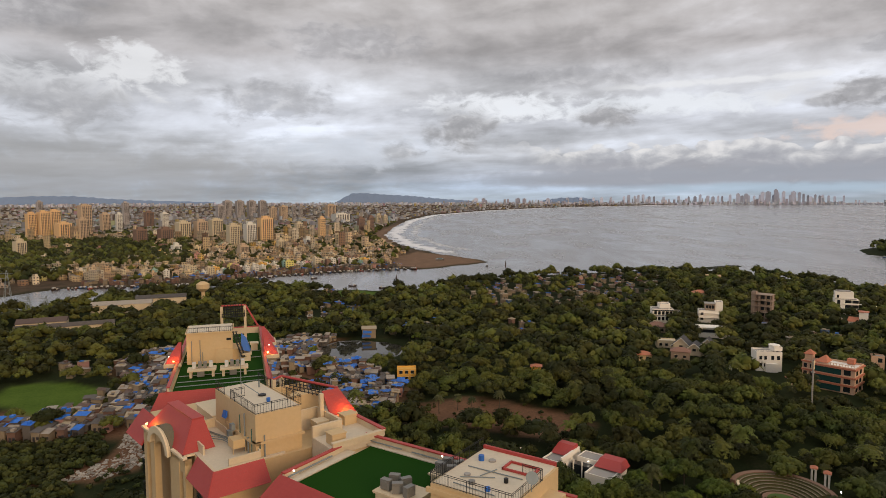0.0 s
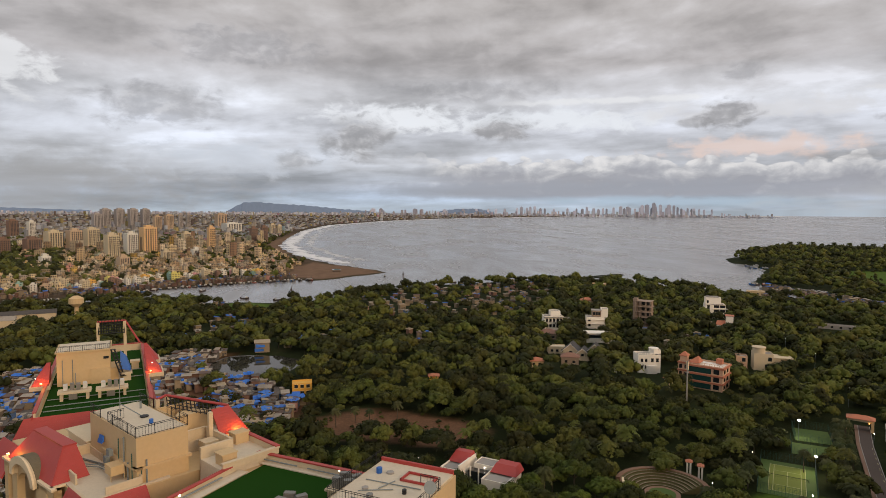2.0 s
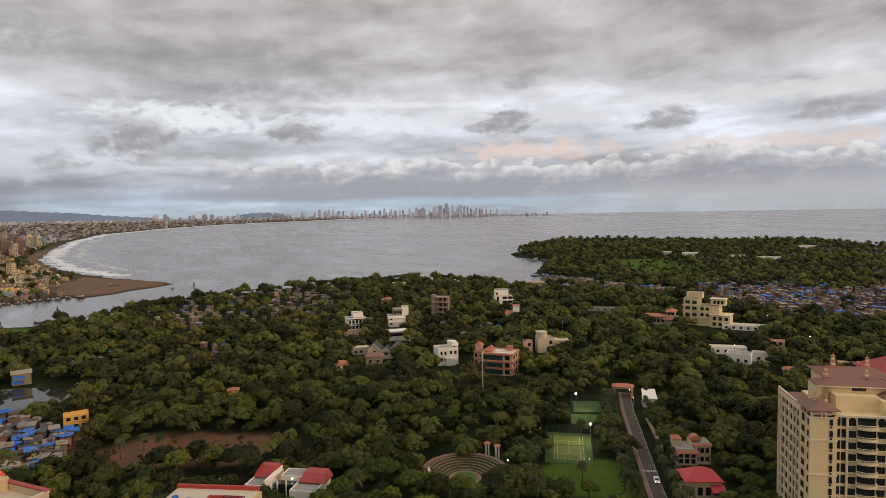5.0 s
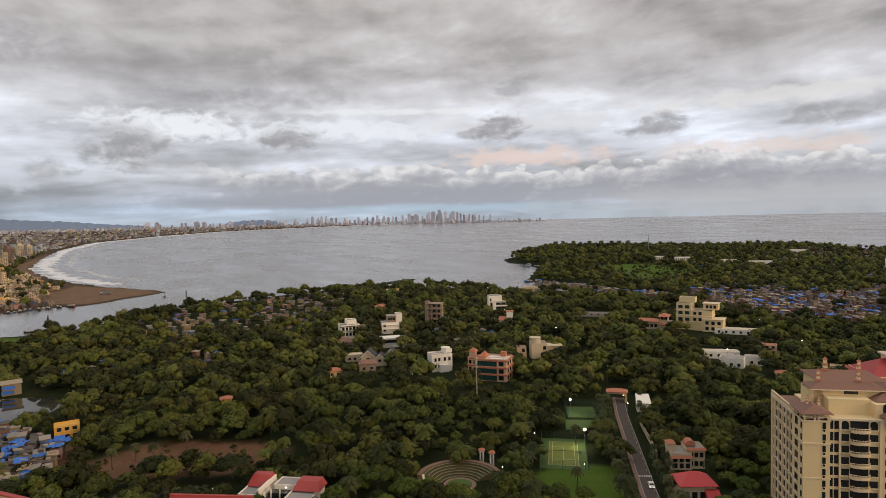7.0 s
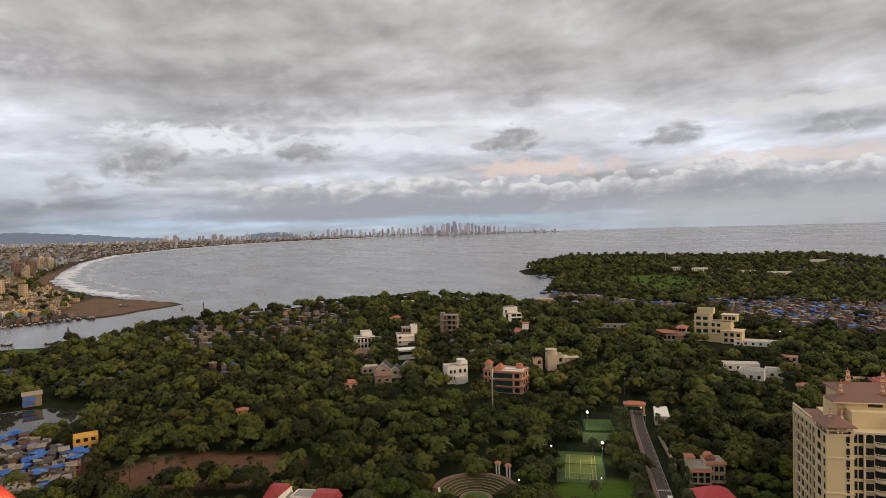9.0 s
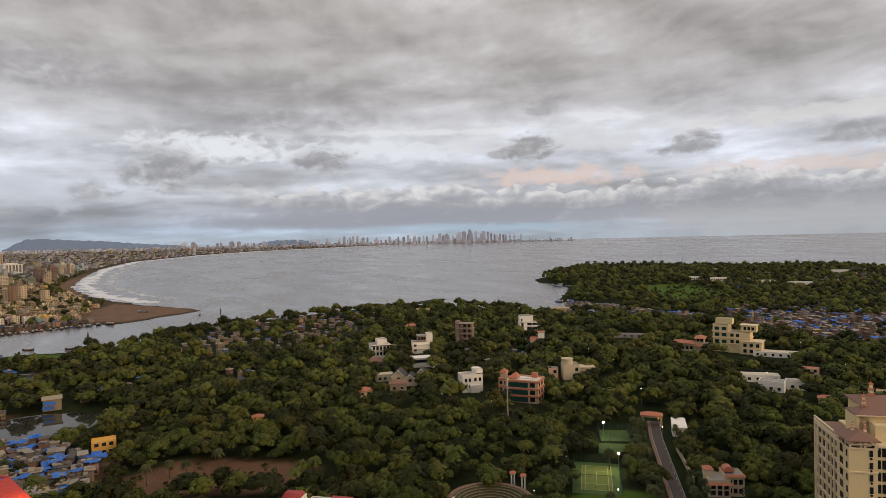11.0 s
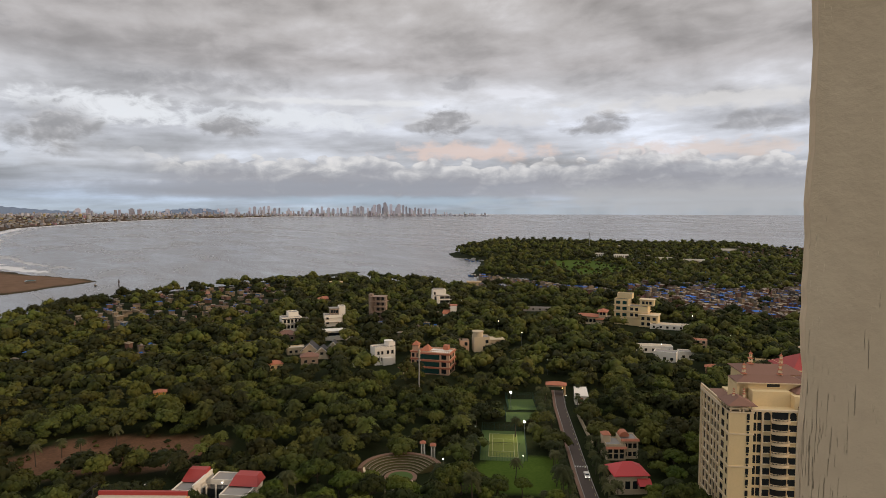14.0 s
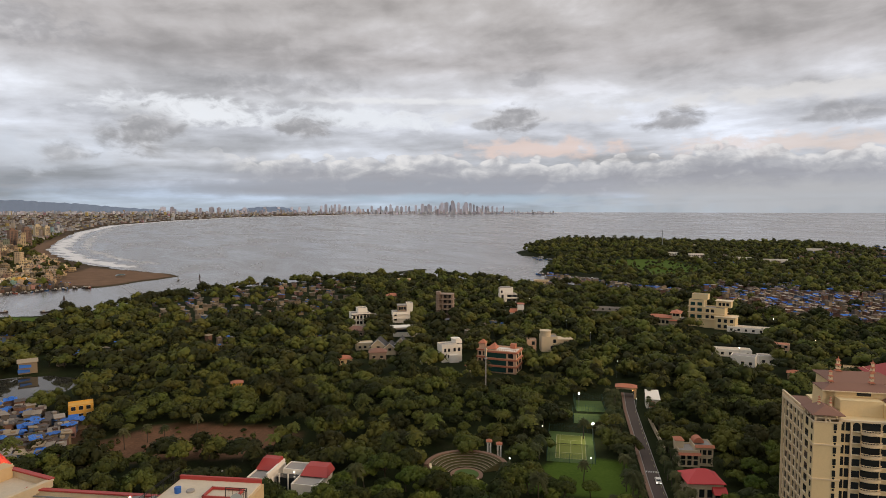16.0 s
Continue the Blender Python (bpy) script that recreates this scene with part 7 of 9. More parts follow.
def car(x, y, rz, mat, label, lit=False):
    c = thing("car", x, y, 0.42 if lit else 0.05, rz, label, "car", "parked cars")
    prof = [(-2.0, 0.35), (-2.05, 0.75), (-1.3, 0.95), (-0.7, 1.42), (0.9, 1.45), (1.6, 1.0), (2.05, 0.9), (2.05, 0.35)]
    part("body", Geo().frustum([(a_, -0.82, z) for a_, z in prof], [(a_, 0.82, z) for a_, z in prof]), mat, c)
    part("windscreen", Geo().frustum([(-1.25, -0.7, 0.99), (-0.74, -0.66, 1.38), (-0.74, 0.66, 1.38), (-1.25, 0.7, 0.99)], [(-1.32, -0.7, 1.02), (-0.8, -0.66, 1.42), (-0.8, 0.66, 1.42), (-1.32, 0.7, 1.02)]), DARKGLASS, c)
    for s_ in (-1, 1):
        part("side_glass", Geo().box(-0.7, s_ * 0.83 - 0.01, 1.0, 1.2, s_ * 0.83 + 0.01, 1.35), DARKGLASS, c)
        for a_ in (-1.3, 1.3):
            part("wheel", Geo(pose(a_, s_ * 0.75, 0.32, 90, 0, 0)).cyl(0, 0, -0.12, 0.12, 0.32, 12), BLACKIRON, c)
        part("headlight", Geo().box(-2.12, s_ * 0.6 - 0.15, 0.6, -2.02, s_ * 0.6 + 0.15, 0.78), LAMPWHITE if lit else TRIM, c)
    return c


xx, yy, aa = along(68, 0.9)
car(xx, yy, aa, WHITE, "white hatchback on the drive with its lamps on", True)
for x, y, rz, m_ in ((64, 222, 20, WHITE), (70, 221, 25, CONCRETE), (76, 222, 15, WHITE), (20, 216, 80, BLACKIRON), (28, 217, 85, WHITE)):
    car(x, y, rz, m_, "parked car under the trees")
    KEEP_CLEAR.append((x, y, 3.5))

# tall mast with antennas
v = thing("mast", 159, 264, 0, 20, "grey steel antenna mast above the trees", "mast")
part("pole", Geo().cyl(0, 0, 0, 21, 0.42, 10, 0.28), CONCRETE, v)
for k in range(3):
    part("antenna", Geo().box(0.5 * math.cos(2.1 * k) - 0.16, 0.5 * math.sin(2.1 * k) - 0.16, 16.8, 0.5 * math.cos(2.1 * k) + 0.16, 0.5 * math.sin(2.1 * k) + 0.16, 20.6), TRIM, v)
part("platform", Geo().cyl(0, 0, 15.4, 15.7, 0.9, 10), CONCRETE, v)
KEEP_CLEAR.append((157, 261, 3))

# open-air theatre: curved grass steps, pergola wall, pillars
def ring(r0, r1, z0, z1, a0, a1, n=24):
    """A curved bar of one piece, between two radii and two heights."""
    g = Geo()
    V, F = [], []
    for i in range(n + 1):
        a = radians(a0 + (a1 - a0) * i / n)
        V += [(r * math.cos(a), r * math.sin(a), z) for r, z in ((r0, z0), (r1, z0), (r1, z1), (r0, z1))]
        if i:
            k = 4 * i
            F += [(k - 4 + q, k - 4 + (q + 1) % 4, k + (q + 1) % 4, k + q) for q in range(4)]
    return g.add(V, F + [(3, 2, 1, 0), (4 * n, 4 * n + 1, 4 * n + 2, 4 * n + 3)])


v = thing("amphitheatre", 101, 180, 0, 0, "sunken open-air theatre with curved grass steps", "theatre")
for k in range(6):
    r0, z = 6.2 + 1.15 * k, 0.42 + 0.5 * k
    st = part("step", ring(r0, r0 + 1.15, 0, z, -8, 140), STEPGRASS, v, "grass-topped curved step")
    part("step_edge", ring(r0, r0 + 0.22, z - 0.02, z + 0.06, -8, 140), RAWBRICK, st)
part("rim_path", ring(13.1, 14.6, 0, 3.2, -14, 146, 28), PAVING, v, "reddish paved rim path")
part("stage", Geo().cyl(0, 0, 0, 0.35, 5.6, 28), PAVING, v)
part("stage_lawn", Geo().cyl(0, 0, 0.35, 0.42, 4.2, 28), COURTGREEN, v)
part("pergola_beam", ring(11.8, 12.6, 3.4, 3.9, 150, 260, 18), TRIM, v)
for i in range(9):
    a0 = radians(152 + 13 * i)
    part("pergola_column", Geo().cyl(12.2 * math.cos(a0), 12.2 * math.sin(a0), 0, 3.4, 0.22, 10), TRIM, v)
KEEP_CLEAR.extend([(101, 180, 13.5), (97, 170, 3)])
for x, y in ((116, 190), (117.8, 186)):
    p = thing("gate_pillar", x, y, 0, facing(x, y), "white fluted gate pillar with a red tiled cap", "pillar", "theatre gate pillars")
    part("plinth", Geo().box(-0.9, -0.9, 0, 0.9, 0.9, 0.6), TRIM, p)
    for a_ in (-0.5, 0.5):
        for b_ in (-0.5, 0.5):
            part("column", Geo().cyl(a_, b_, 0.6, 5.6, 0.3, 10), WHITE, p)
    part("entablature", Geo().box(-0.9, -0.9, 5.6, 0.9, 0.9, 6.0), WHITE, p)
    part("cap", Geo().hip(-0.9, -0.9, 0.9, 0.9, 6.0, 6.8, 0.25), TERRACOTTA, p)
    KEEP_CLEAR.append((x - 1.5, y - 2, 4.5))

# garden rows of palms along the drive and the courts
gen = np.random.default_rng(11)
for s in range(30, 158, 6):
    for off in (-6.6, 4.8 if s < 92 else -10.5, -9.5, 8.0):
        x, y, _ = along(s + gen.uniform(-1.5, 1.5), off + gen.uniform(-0.6, 0.6))
        plant(PALM_KINDS[int(gen.integers(2))], x, y, gen.uniform(0.55, 0.85), gen.uniform(0, 360), "garden palm planted along the drive", "palm", "palms along the drive", name="palm_tree")
for x, y in ((133, 158), (126, 175), (160, 180), (158, 188), (131, 180), (128, 186), (146, 202), (152, 206), (138, 200), (12, 258), (6, 262), (24, 264), (-2, 258)):
    plant(PALM_KINDS[int(gen.integers(2))], x, y, gen.uniform(0.75, 1.0), gen.uniform(0, 360), "date palm beside the lawn and courts", "palm", "palms by the courts", name="palm_tree")

LAMP_SPOTS = [(232, 250, 9), (270, 316, 9), (283, 357, 9), (323, 461, 9), (318, 242, 9), (377, 234, 9), (424, 295, 9), (-75, 974, 8), (-770, 1194, 12), (-739, 1306, 12), (90, 190, 4), (117, 178, 3.5), (143, 166, 3), (205, 208, 4), (216, 210, 4)]
for x, y, z in LAMP_SPOTS:
    o = thing("garden_lamp", x, y, 0, 0, "lit white lamp on a slim post", "lamp", "lit lamps")
    part("post", Geo().cyl(0, 0, 0, z, 0.06, 6), PIPE, o)
    part("globe", Geo().cyl(0, 0, z, z + 0.18, 0.09, 8, 0.18).cyl(0, 0, z + 0.18, z + 0.36, 0.18, 8, 0.07), LAMPBRIGHT, o, "glowing globe")
    KEEP_CLEAR.append((x * 0.985, y * 0.985, 2.5))

# ---- the town across the creek ----
PAINTS = [(0.72, 0.62, 0.44), (0.70, 0.64, 0.55), (0.62, 0.50, 0.34), (0.66, 0.55, 0.42), (0.74, 0.70, 0.62), (0.55, 0.42, 0.30), (0.70, 0.50, 0.16), (0.62, 0.34, 0.32), (0.42, 0.52, 0.46), (0.62, 0.60, 0.28), (0.36, 0.24, 0.17), (0.50, 0.44, 0.40)]
PAINT_W = np.array([5, 5, 4, 5, 4, 3, 1.6, 0.9, 0.7, 0.8, 1.8, 3.0])
PAINT_W /= PAINT_W.sum()
CITYPAINT = material("town_walls_paint_and_haze", (1.0, 1.0, 1.0), 0.85, var=0.3, scale=0.25, big=0.02, tint2=(0.78, 0.76, 0.74), attr="paint")
WINDARK = material("shadowed_windows", (0.05, 0.045, 0.045), 0.4, var=0.3, bump=0)
gen = np.random.default_rng(31)


class Town:
    """Many plain buildings in one mesh, each with its own paint; windows are dark recess panels."""

    def __init__(self):
        self.v, self.f, self.c, self.m = [], [], [], []

    def quad(self, pts, paint, mi):
        k = len(self.v)
        self.v += pts
        self.c += [(*paint, 1.0)] * 4
        self.f.append((k, k + 1, k + 2, k + 3))
        self.m.append(mi)

    def box(self, x, y, z, a, w, d, h, paint):
        ca, sa = math.cos(a), math.sin(a)
        cs = [(x + ca * u - sa * v, y + sa * u + ca * v) for u, v in ((-w / 2, -d / 2), (w / 2, -d / 2), (w / 2, d / 2), (-w / 2, d / 2))]
        for i in range(4):
            (x0, y0), (x1, y1) = cs[i], cs[(i + 1) % 4]
            self.quad([(x0, y0, z), (x1, y1, z), (x1, y1, z + h), (x0, y0, z + h)], paint, 0)
        grey = 0.5 + 0.3 * gen.uniform()
        self.quad([(*c, z + h) for c in cs], tuple(p * 0.34 + 0.08 * grey for p in paint), 0)
        return cs

    def windows(self, cs, z, h, cols, floors, wfill=0.5, hfill=0.45):
        for i in (0, 1, 3):
            (x0, y0), (x1, y1) = cs[i], cs[(i + 1) % 4]
            nx, ny = (y1 - y0), -(x1 - x0)
            L = math.hypot(nx, ny)
            if (nx * x0 + ny * y0) > 0:
                continue
            nx, ny = nx / L * 0.12, ny / L * 0.12
            n = max(1, int(round(cols * L / 10)))
            for k in range(floors):
                z0 = z + h * (k + 0.3) / floors
                for j in range(n):
                    s0, s1 = (j + 0.5 - wfill / 2) / n, (j + 0.5 + wfill / 2) / n
                    a_, b_ = (x0 + (x1 - x0) * s0 + nx, y0 + (y1 - y0) * s0 + ny), (x0 + (x1 - x0) * s1 + nx, y0 + (y1 - y0) * s1 + ny)
                    self.quad([(*a_, z0), (*b_, z0), (*b_, z0 + h / floors * hfill), (*a_, z0 + h / floors * hfill)], (1, 1, 1), 1)

    def done(self, name, label, category):
        me = bpy.data.meshes.new(name)
        me.from_pydata(self.v, [], self.f)
        me.materials.append(CITYPAINT), me.materials.append(WINDARK)
        me.polygons.foreach_set("material_index", self.m)
        ca = me.color_attributes.new("paint", "FLOAT_COLOR", "POINT")
        ca.data.foreach_set("color", np.array(self.c, np.float32).ravel())
        return tagged(new(name, me), label, category, kind="stuff")


def ground_z(x, y):
    return float(rise(math.hypot(x, y)))


# waterfront houses, one by one
def town_house(wd, dp, floors, mat, cols):
    h = floors * 3.1
    p = thing("town_house", 0, 0, -300, 0, "painted concrete town house on the creek front", "house", "creek front houses")
    g = Geo().box(-wd / 2, -dp / 2, 0, wd / 2, dp / 2, h)
    for q in ((-wd / 2, -dp / 2, wd / 2, -dp / 2 + 0.25), (-wd / 2, dp / 2 - 0.25, wd / 2, dp / 2), (-wd / 2, -dp / 2, -wd / 2 + 0.25, dp / 2), (wd / 2 - 0.25, -dp / 2, wd / 2, dp / 2)):
        g.box(q[0], q[1], h, q[2], q[3], h + 0.9)
    part("wall", g, mat, p)
    part("roof_room", Geo().box(-wd * 0.3, 0, h, wd * 0.1, dp * 0.4, h + 2.6), mat, p)
    part("water_tank", Geo().cyl(wd * 0.28, dp * 0.2, h, h + 1.6, 0.8, 10), BLACKIRON, p)
    pane = Geo().box(-0.75, -0.08, 0, 0.75, 0.02, 1.5).mesh("window", WINDARK)
    shade_ = Geo().box(-0.95, -0.6, 1.55, 0.95, 0, 1.7).mesh("sunshade", mat)
    for k in range(floors):
        for i in range(cols):
            o = part("window", pane, None, p)
            o.matrix_basis = pose(-wd / 2 + wd * (i + 0.5) / cols, -dp / 2, 3.1 * k + 0.9)
            part("sunshade", shade_, None, o)
    return p


HOUSE_MATS = [material("wall_" + n_, c_, 0.85, var=0.3, scale=0.3, big=0.05) for n_, c_ in (("cream", (0.62, 0.52, 0.36)), ("white", (0.72, 0.68, 0.60)), ("ochre", (0.72, 0.43, 0.11)), ("pink", (0.60, 0.32, 0.32)), ("teal", (0.30, 0.46, 0.40)), ("tan", (0.55, 0.41, 0.28)), ("brown", (0.24, 0.15, 0.11)), ("lemon", (0.70, 0.62, 0.20)))]
protos = [town_house(w_, d_, f_, HOUSE_MATS[m_], c_) for w_, d_, f_, m_, c_ in ((10, 9, 4, 0, 3), (9, 8, 3, 1, 3), (12, 9, 4, 2, 3), (11, 9, 4, 3, 3), (8, 8, 3, 4, 2), (13, 9, 3, 5, 4), (9, 8, 4, 6, 2), (12, 9, 4, 7, 3), (10, 8, 5, 0, 3), (8, 8, 4, 1, 2))]
BANK = [(-380, 690), (-330, 700), (-280, 712), (-235, 745), (-190, 795), (-130, 832), (-95, 850), (-80, 880)]
used = []
blen = [math.hypot(b_[0] - a_[0], b_[1] - a_[1]) for a_, b_ in zip(BANK, BANK[1:])]
for row in range(3):
    s = 2.0
    while s < sum(blen) - 4:
        q, i = s, 0
        while q > blen[i]:
            q -= blen[i]
            i += 1
        (x0, y0), (x1, y1) = BANK[i], BANK[i + 1]
        u = q / blen[i]
        nx, ny = -(y1 - y0) / blen[i], (x1 - x0) / blen[i]
        off = (26 if x0 < -120 else 12) + row * 13 + gen.uniform(-4, 5)
        x, y = x0 + (x1 - x0) * u + nx * off, y0 + (y1 - y0) * u + ny * off
        if not (x < -290 and gen.uniform() < 0.7):
            o_ = copy_thing(protos[int(gen.choice(10, p=np.array([3, 3, 1.2, 0.8, 0.8, 3, 1.5, 1.2, 2, 2]) / 18.5))], pose(x, y, 0, 0, 0, math.degrees(math.atan2(y1 - y0, x1 - x0)) + gen.uniform(-14, 14)))
            k_ = gen.uniform(0.58, 0.85)
            o_.scale = (k_, k_, k_)
            used.append((x, y))
        s += gen.uniform(7.5, 12.5)
for p in protos:
    for o in (*p.children_recursive, p):
        bpy.data.objects.remove(o)
used = np.array(used)

town = Town()
for step, r0, r1, fill in ((9.5, 640, 1150, 0.68), (13, 1150, 1800, 0.46), (17, 1800, 3000, 0.50), (26, 3000, 4820, 0.5)):
    x, y = np.meshgrid(np.arange(-r1 * 0.72, r1 * 0.55 if r1 > 2900 else 60, step), np.arange(500, r1, step))
    x, y = x + gen.uniform(-0.4, 0.4, x.shape) * step, y + gen.uniform(-0.4, 0.4, x.shape) * step
    r = np.hypot(x, y)
    az_ = np.degrees(np.arctan2(x, y))
    dens = fill * np.where((az_ < -25) & (r > 960) & (r < 1600), 0.10, 1.0) * np.where((az_ < -31) & (r < 1000), 0.22, 1.0) * (0.8 + 0.5 * wobble(x, y, 70.0, 6.0))
    ok = (edge_distance(x, y, CITY) > (48 if r1 < 1200 else 30)) & (edge_distance(x, y, SANDSPIT) < -3) & (edge_distance(x, y, BEACH) < -12) & (r >= r0) & (r < r1) & (az_ > -42) & (gen.uniform(size=x.shape) < dens)
    for a_, b_, rr in zip(x[ok], y[ok], r[ok]):
        if rr < 1000 and len(used) and np.min(np.hypot(used[:, 0] - a_, used[:, 1] - b_)) < 11:
            continue
        dim = gen.uniform(0.42, 1.1)
        # beyond 1800 m the paint is multiplied bluer: distance haze put into the colour
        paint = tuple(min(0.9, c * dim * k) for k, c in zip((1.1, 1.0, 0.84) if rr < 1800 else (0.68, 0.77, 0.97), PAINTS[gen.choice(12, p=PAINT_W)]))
        w_, d_ = min(step, 15) * gen.uniform(0.55, 0.95), min(step, 15) * gen.uniform(0.5, 0.8)
        tall = gen.uniform()
        fl = int(gen.integers(1, 4)) + (tall > 0.8) if rr < 1150 else int(gen.integers(1, 5)) + (int(gen.integers(3, 9)) if tall > 0.92 else 0)
        if rr > 1800:
            fl = max(1, fl * 0.7)
        z = ground_z(a_, b_) - 0.3
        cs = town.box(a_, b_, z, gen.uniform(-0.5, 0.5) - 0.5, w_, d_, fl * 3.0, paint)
        if rr < 1800:
            town.windows(cs, z, fl * 3.0, 3.4 if rr < 1150 else 2.4, fl)
        if rr < 1500 and gen.uniform() < 0.5:
            town.box(a_ + gen.uniform(-2, 2), b_ + gen.uniform(-2, 2), z + fl * 3.0, 0.3, w_ * 0.35, d_ * 0.4, 2.5, paint)
town.done("town_buildings", "dense low painted town buildings across the creek, haze-tinted far out", "buildings")


# taller blocks of flats, one by one
def high_rise(azim, base_dep, top_el, width, paint, label, ribs=3):
    x, y = spot(azim, base_dep)
    r, z = math.hypot(x, y), ground_z(*spot(azim, base_dep))
    h = EYE + r * math.tan(radians(top_el)) - z
    w_ = r * math.radians(width * 0.74)
    t_ = thing("high_rise", x, y, z, facing(x, y) + 24, label + " in the town across the creek", "building", "blocks of flats across the creek")
    d_ = w_ * 0.7
    part("wall", Geo().box(-w_ * 0.42, -d_ / 2, 0, w_ * 0.42, d_ / 2, h), paint, t_)
    part("roof_plant", Geo().box(-w_ * 0.2, -d_ * 0.2, h, w_ * 0.15, d_ * 0.25, h + 4.5).cyl(w_ * 0.28, 0, h, h + 3, w_ * 0.06, 8), paint, t_)
    for i in range(ribs):
        cx = -w_ * 0.42 + w_ * 0.84 * (i + 0.5) / ribs
        part("balcony_bay", Geo().box(cx - w_ * 0.10, -d_ / 2 - 0.9, 4, cx + w_ * 0.10, -d_ / 2, h - 1.5), paint, t_)
        n = max(4, int(h / 4.2))
        g = Geo()
        for k in range(n):
            z0 = 4.5 + (h - 7) * k / n
            g.box(cx - w_ * 0.045, -d_ / 2 - 1.0, z0 + 0.5, cx + w_ * 0.045, -d_ / 2 - 0.88, z0 + 3.2)
            g.box(cx + w_ * 0.108, -d_ / 2 - 0.08, z0 + 0.3, cx + w_ * 0.172, -d_ / 2 + 0.02, z0 + 3.3)
            g.box(w_ * 0.42 - 0.02, -d_ * 0.3, z0 + 0.8, w_ * 0.42 + 0.08, -d_ * 0.1, z0 + 2.4)
        o = part("glazing", g, WINDARK, t_)
        o["kind"] = "stuff"


hm = HOUSE_MATS
GREYTOWER = material("grey_tower_paint", (0.42, 0.38, 0.36), 0.85, var=0.25, scale=0.2)
# the low sun's orange is mixed into this wall colour
ORANGETOWER = material("sandstone_tower_sunlit_tint", (0.76, 0.50, 0.26), 0.85, var=0.25, scale=0.2)
for az_, bd, te, wd, pm, lb in (
        (-34.2, 4.3, -3.0, 1.2, hm[0], "pale block of flats"), (-33.4, 2.9, -0.9, 1.0, ORANGETOWER, "sandstone block of flats with sunlit orange in its colour"), (-32.6, 2.9, -0.8, 1.1, ORANGETOWER, "sandstone block of flats with sunlit orange in its colour"),
        (-31.9, 2.7, -0.7, 1.2, ORANGETOWER, "sandstone block of flats with sunlit orange in its colour"), (-31.3, 3.0, -1.7, 1.6, ORANGETOWER, "sandstone block of flats with sunlit orange in its colour"), (-32.8, 1.9, 0.0, 0.6, GREYTOWER, "dark unfinished tower"), (-29.8, 2.6, -0.3, 1.3, hm[5], "tan block of flats"),
        (-30.0, 3.0, -1.4, 1.1, hm[5], "tan block of flats"), (-28.4, 2.5, -1.0, 1.0, hm[5], "tan tower"), (-27.4, 2.6, -1.0, 0.7, hm[1], "pale blue-white tower"), (-26.9, 1.9, -0.1, 0.7, GREYTOWER, "dark tower"),
        (-25.2, 2.2, -0.9, 1.0, hm[6], "brown tower"), (-24.0, 2.3, -1.0, 0.8, hm[1], "pale tower"), (-25.9, 3.6, -2.3, 1.4, hm[6], "long brown slab of flats"), (-24.0, 3.6, -2.3, 1.6, hm[6], "long brown slab of flats"),
        (-22.6, 3.4, -1.8, 1.7, hm[0], "cream block of flats"), (-21.2, 3.4, -1.7, 1.5, hm[5], "cream block of flats"), (-20.0, 3.3, -1.6, 1.5, hm[0], "cream block of flats"), (-19.6, 1.6, -0.4, 1.0, GREYTOWER, "tall tower in a row"),
        (-18.6, 4.1, -2.1, 1.5, hm[0], "cream twin tower"), (-17.2, 3.9, -2.0, 1.4, hm[1], "cream twin tower"), (-15.9, 3.8, -1.5, 1.8, ORANGETOWER, "striped tan tower"), (-19.0, 1.5, 0.0, 1.0, GREYTOWER, "tall tower in a row"),
        (-18.0, 1.5, 0.0, 1.0, GREYTOWER, "tall tower in a row"), (-17.0, 1.5, 0.0, 1.0, GREYTOWER, "tall tower in a row"), (-16.1, 1.5, 0.0, 0.9, GREYTOWER, "tall tower in a row"), (-15.2, 1.7, -0.6, 0.9, hm[5], "tan tower"),
        (-14.3, 1.7, -0.5, 1.0, hm[5], "tan tower"), (-13.4, 1.6, -0.4, 0.5, GREYTOWER, "grey tower"), (-12.8, 1.6, -0.4, 0.5, GREYTOWER, "grey tower"), (-10.2, 1.5, -0.4, 1.3, hm[5], "tan slab tower"),
        (-11.0, 3.5, -1.55, 0.9, ORANGETOWER, "single tan tower"), (-9.3, 1.9, -1.2, 2.2, hm[1], "low white slab"), (-7.5, 2.9, -1.6, 0.9, hm[6], "brown twin tower"), (-6.6, 2.8, -1.5, 0.8, hm[6], "brown twin tower"),
        (-5.9, 2.2, -1.3, 0.7, hm[0], "cream beach tower"), (-5.3, 2.2, -1.4, 0.6, hm[0], "cream beach tower"), (-13.0, 2.9, -2.0, 1.0, hm[0], "cream block of flats"), (-23.2, 4.6, -3.7, 1.1, hm[1], "white block of flats"),
        (-14.6, 4.4, -3.5, 1.0, hm[0], "cream block of flats"), (-17.8, 4.9, -3.9, 1.3, hm[5], "tan block of flats"), (-12.2, 4.2, -3.4, 1.2, hm[1], "white block of flats")):
    high_rise(az_, bd, te, wd, pm, lb)

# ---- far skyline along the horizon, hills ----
# tower colour is greyed and blued to carry the distance haze
HAZE = material("distant_towers_haze_tint", (0.46, 0.46, 0.54), 0.9, var=0.3, scale=0.02, big=0.004, rnd=0.8, tint2=(0.38, 0.41, 0.52))
# the hills' blue is aerial haze painted as base colour
HAZEHILL = material("distant_hill_haze_blue", (0.20, 0.27, 0.40), 1.0, var=0.2, scale=0.01, big=0.002)
sk = np.random.default_rng(77)


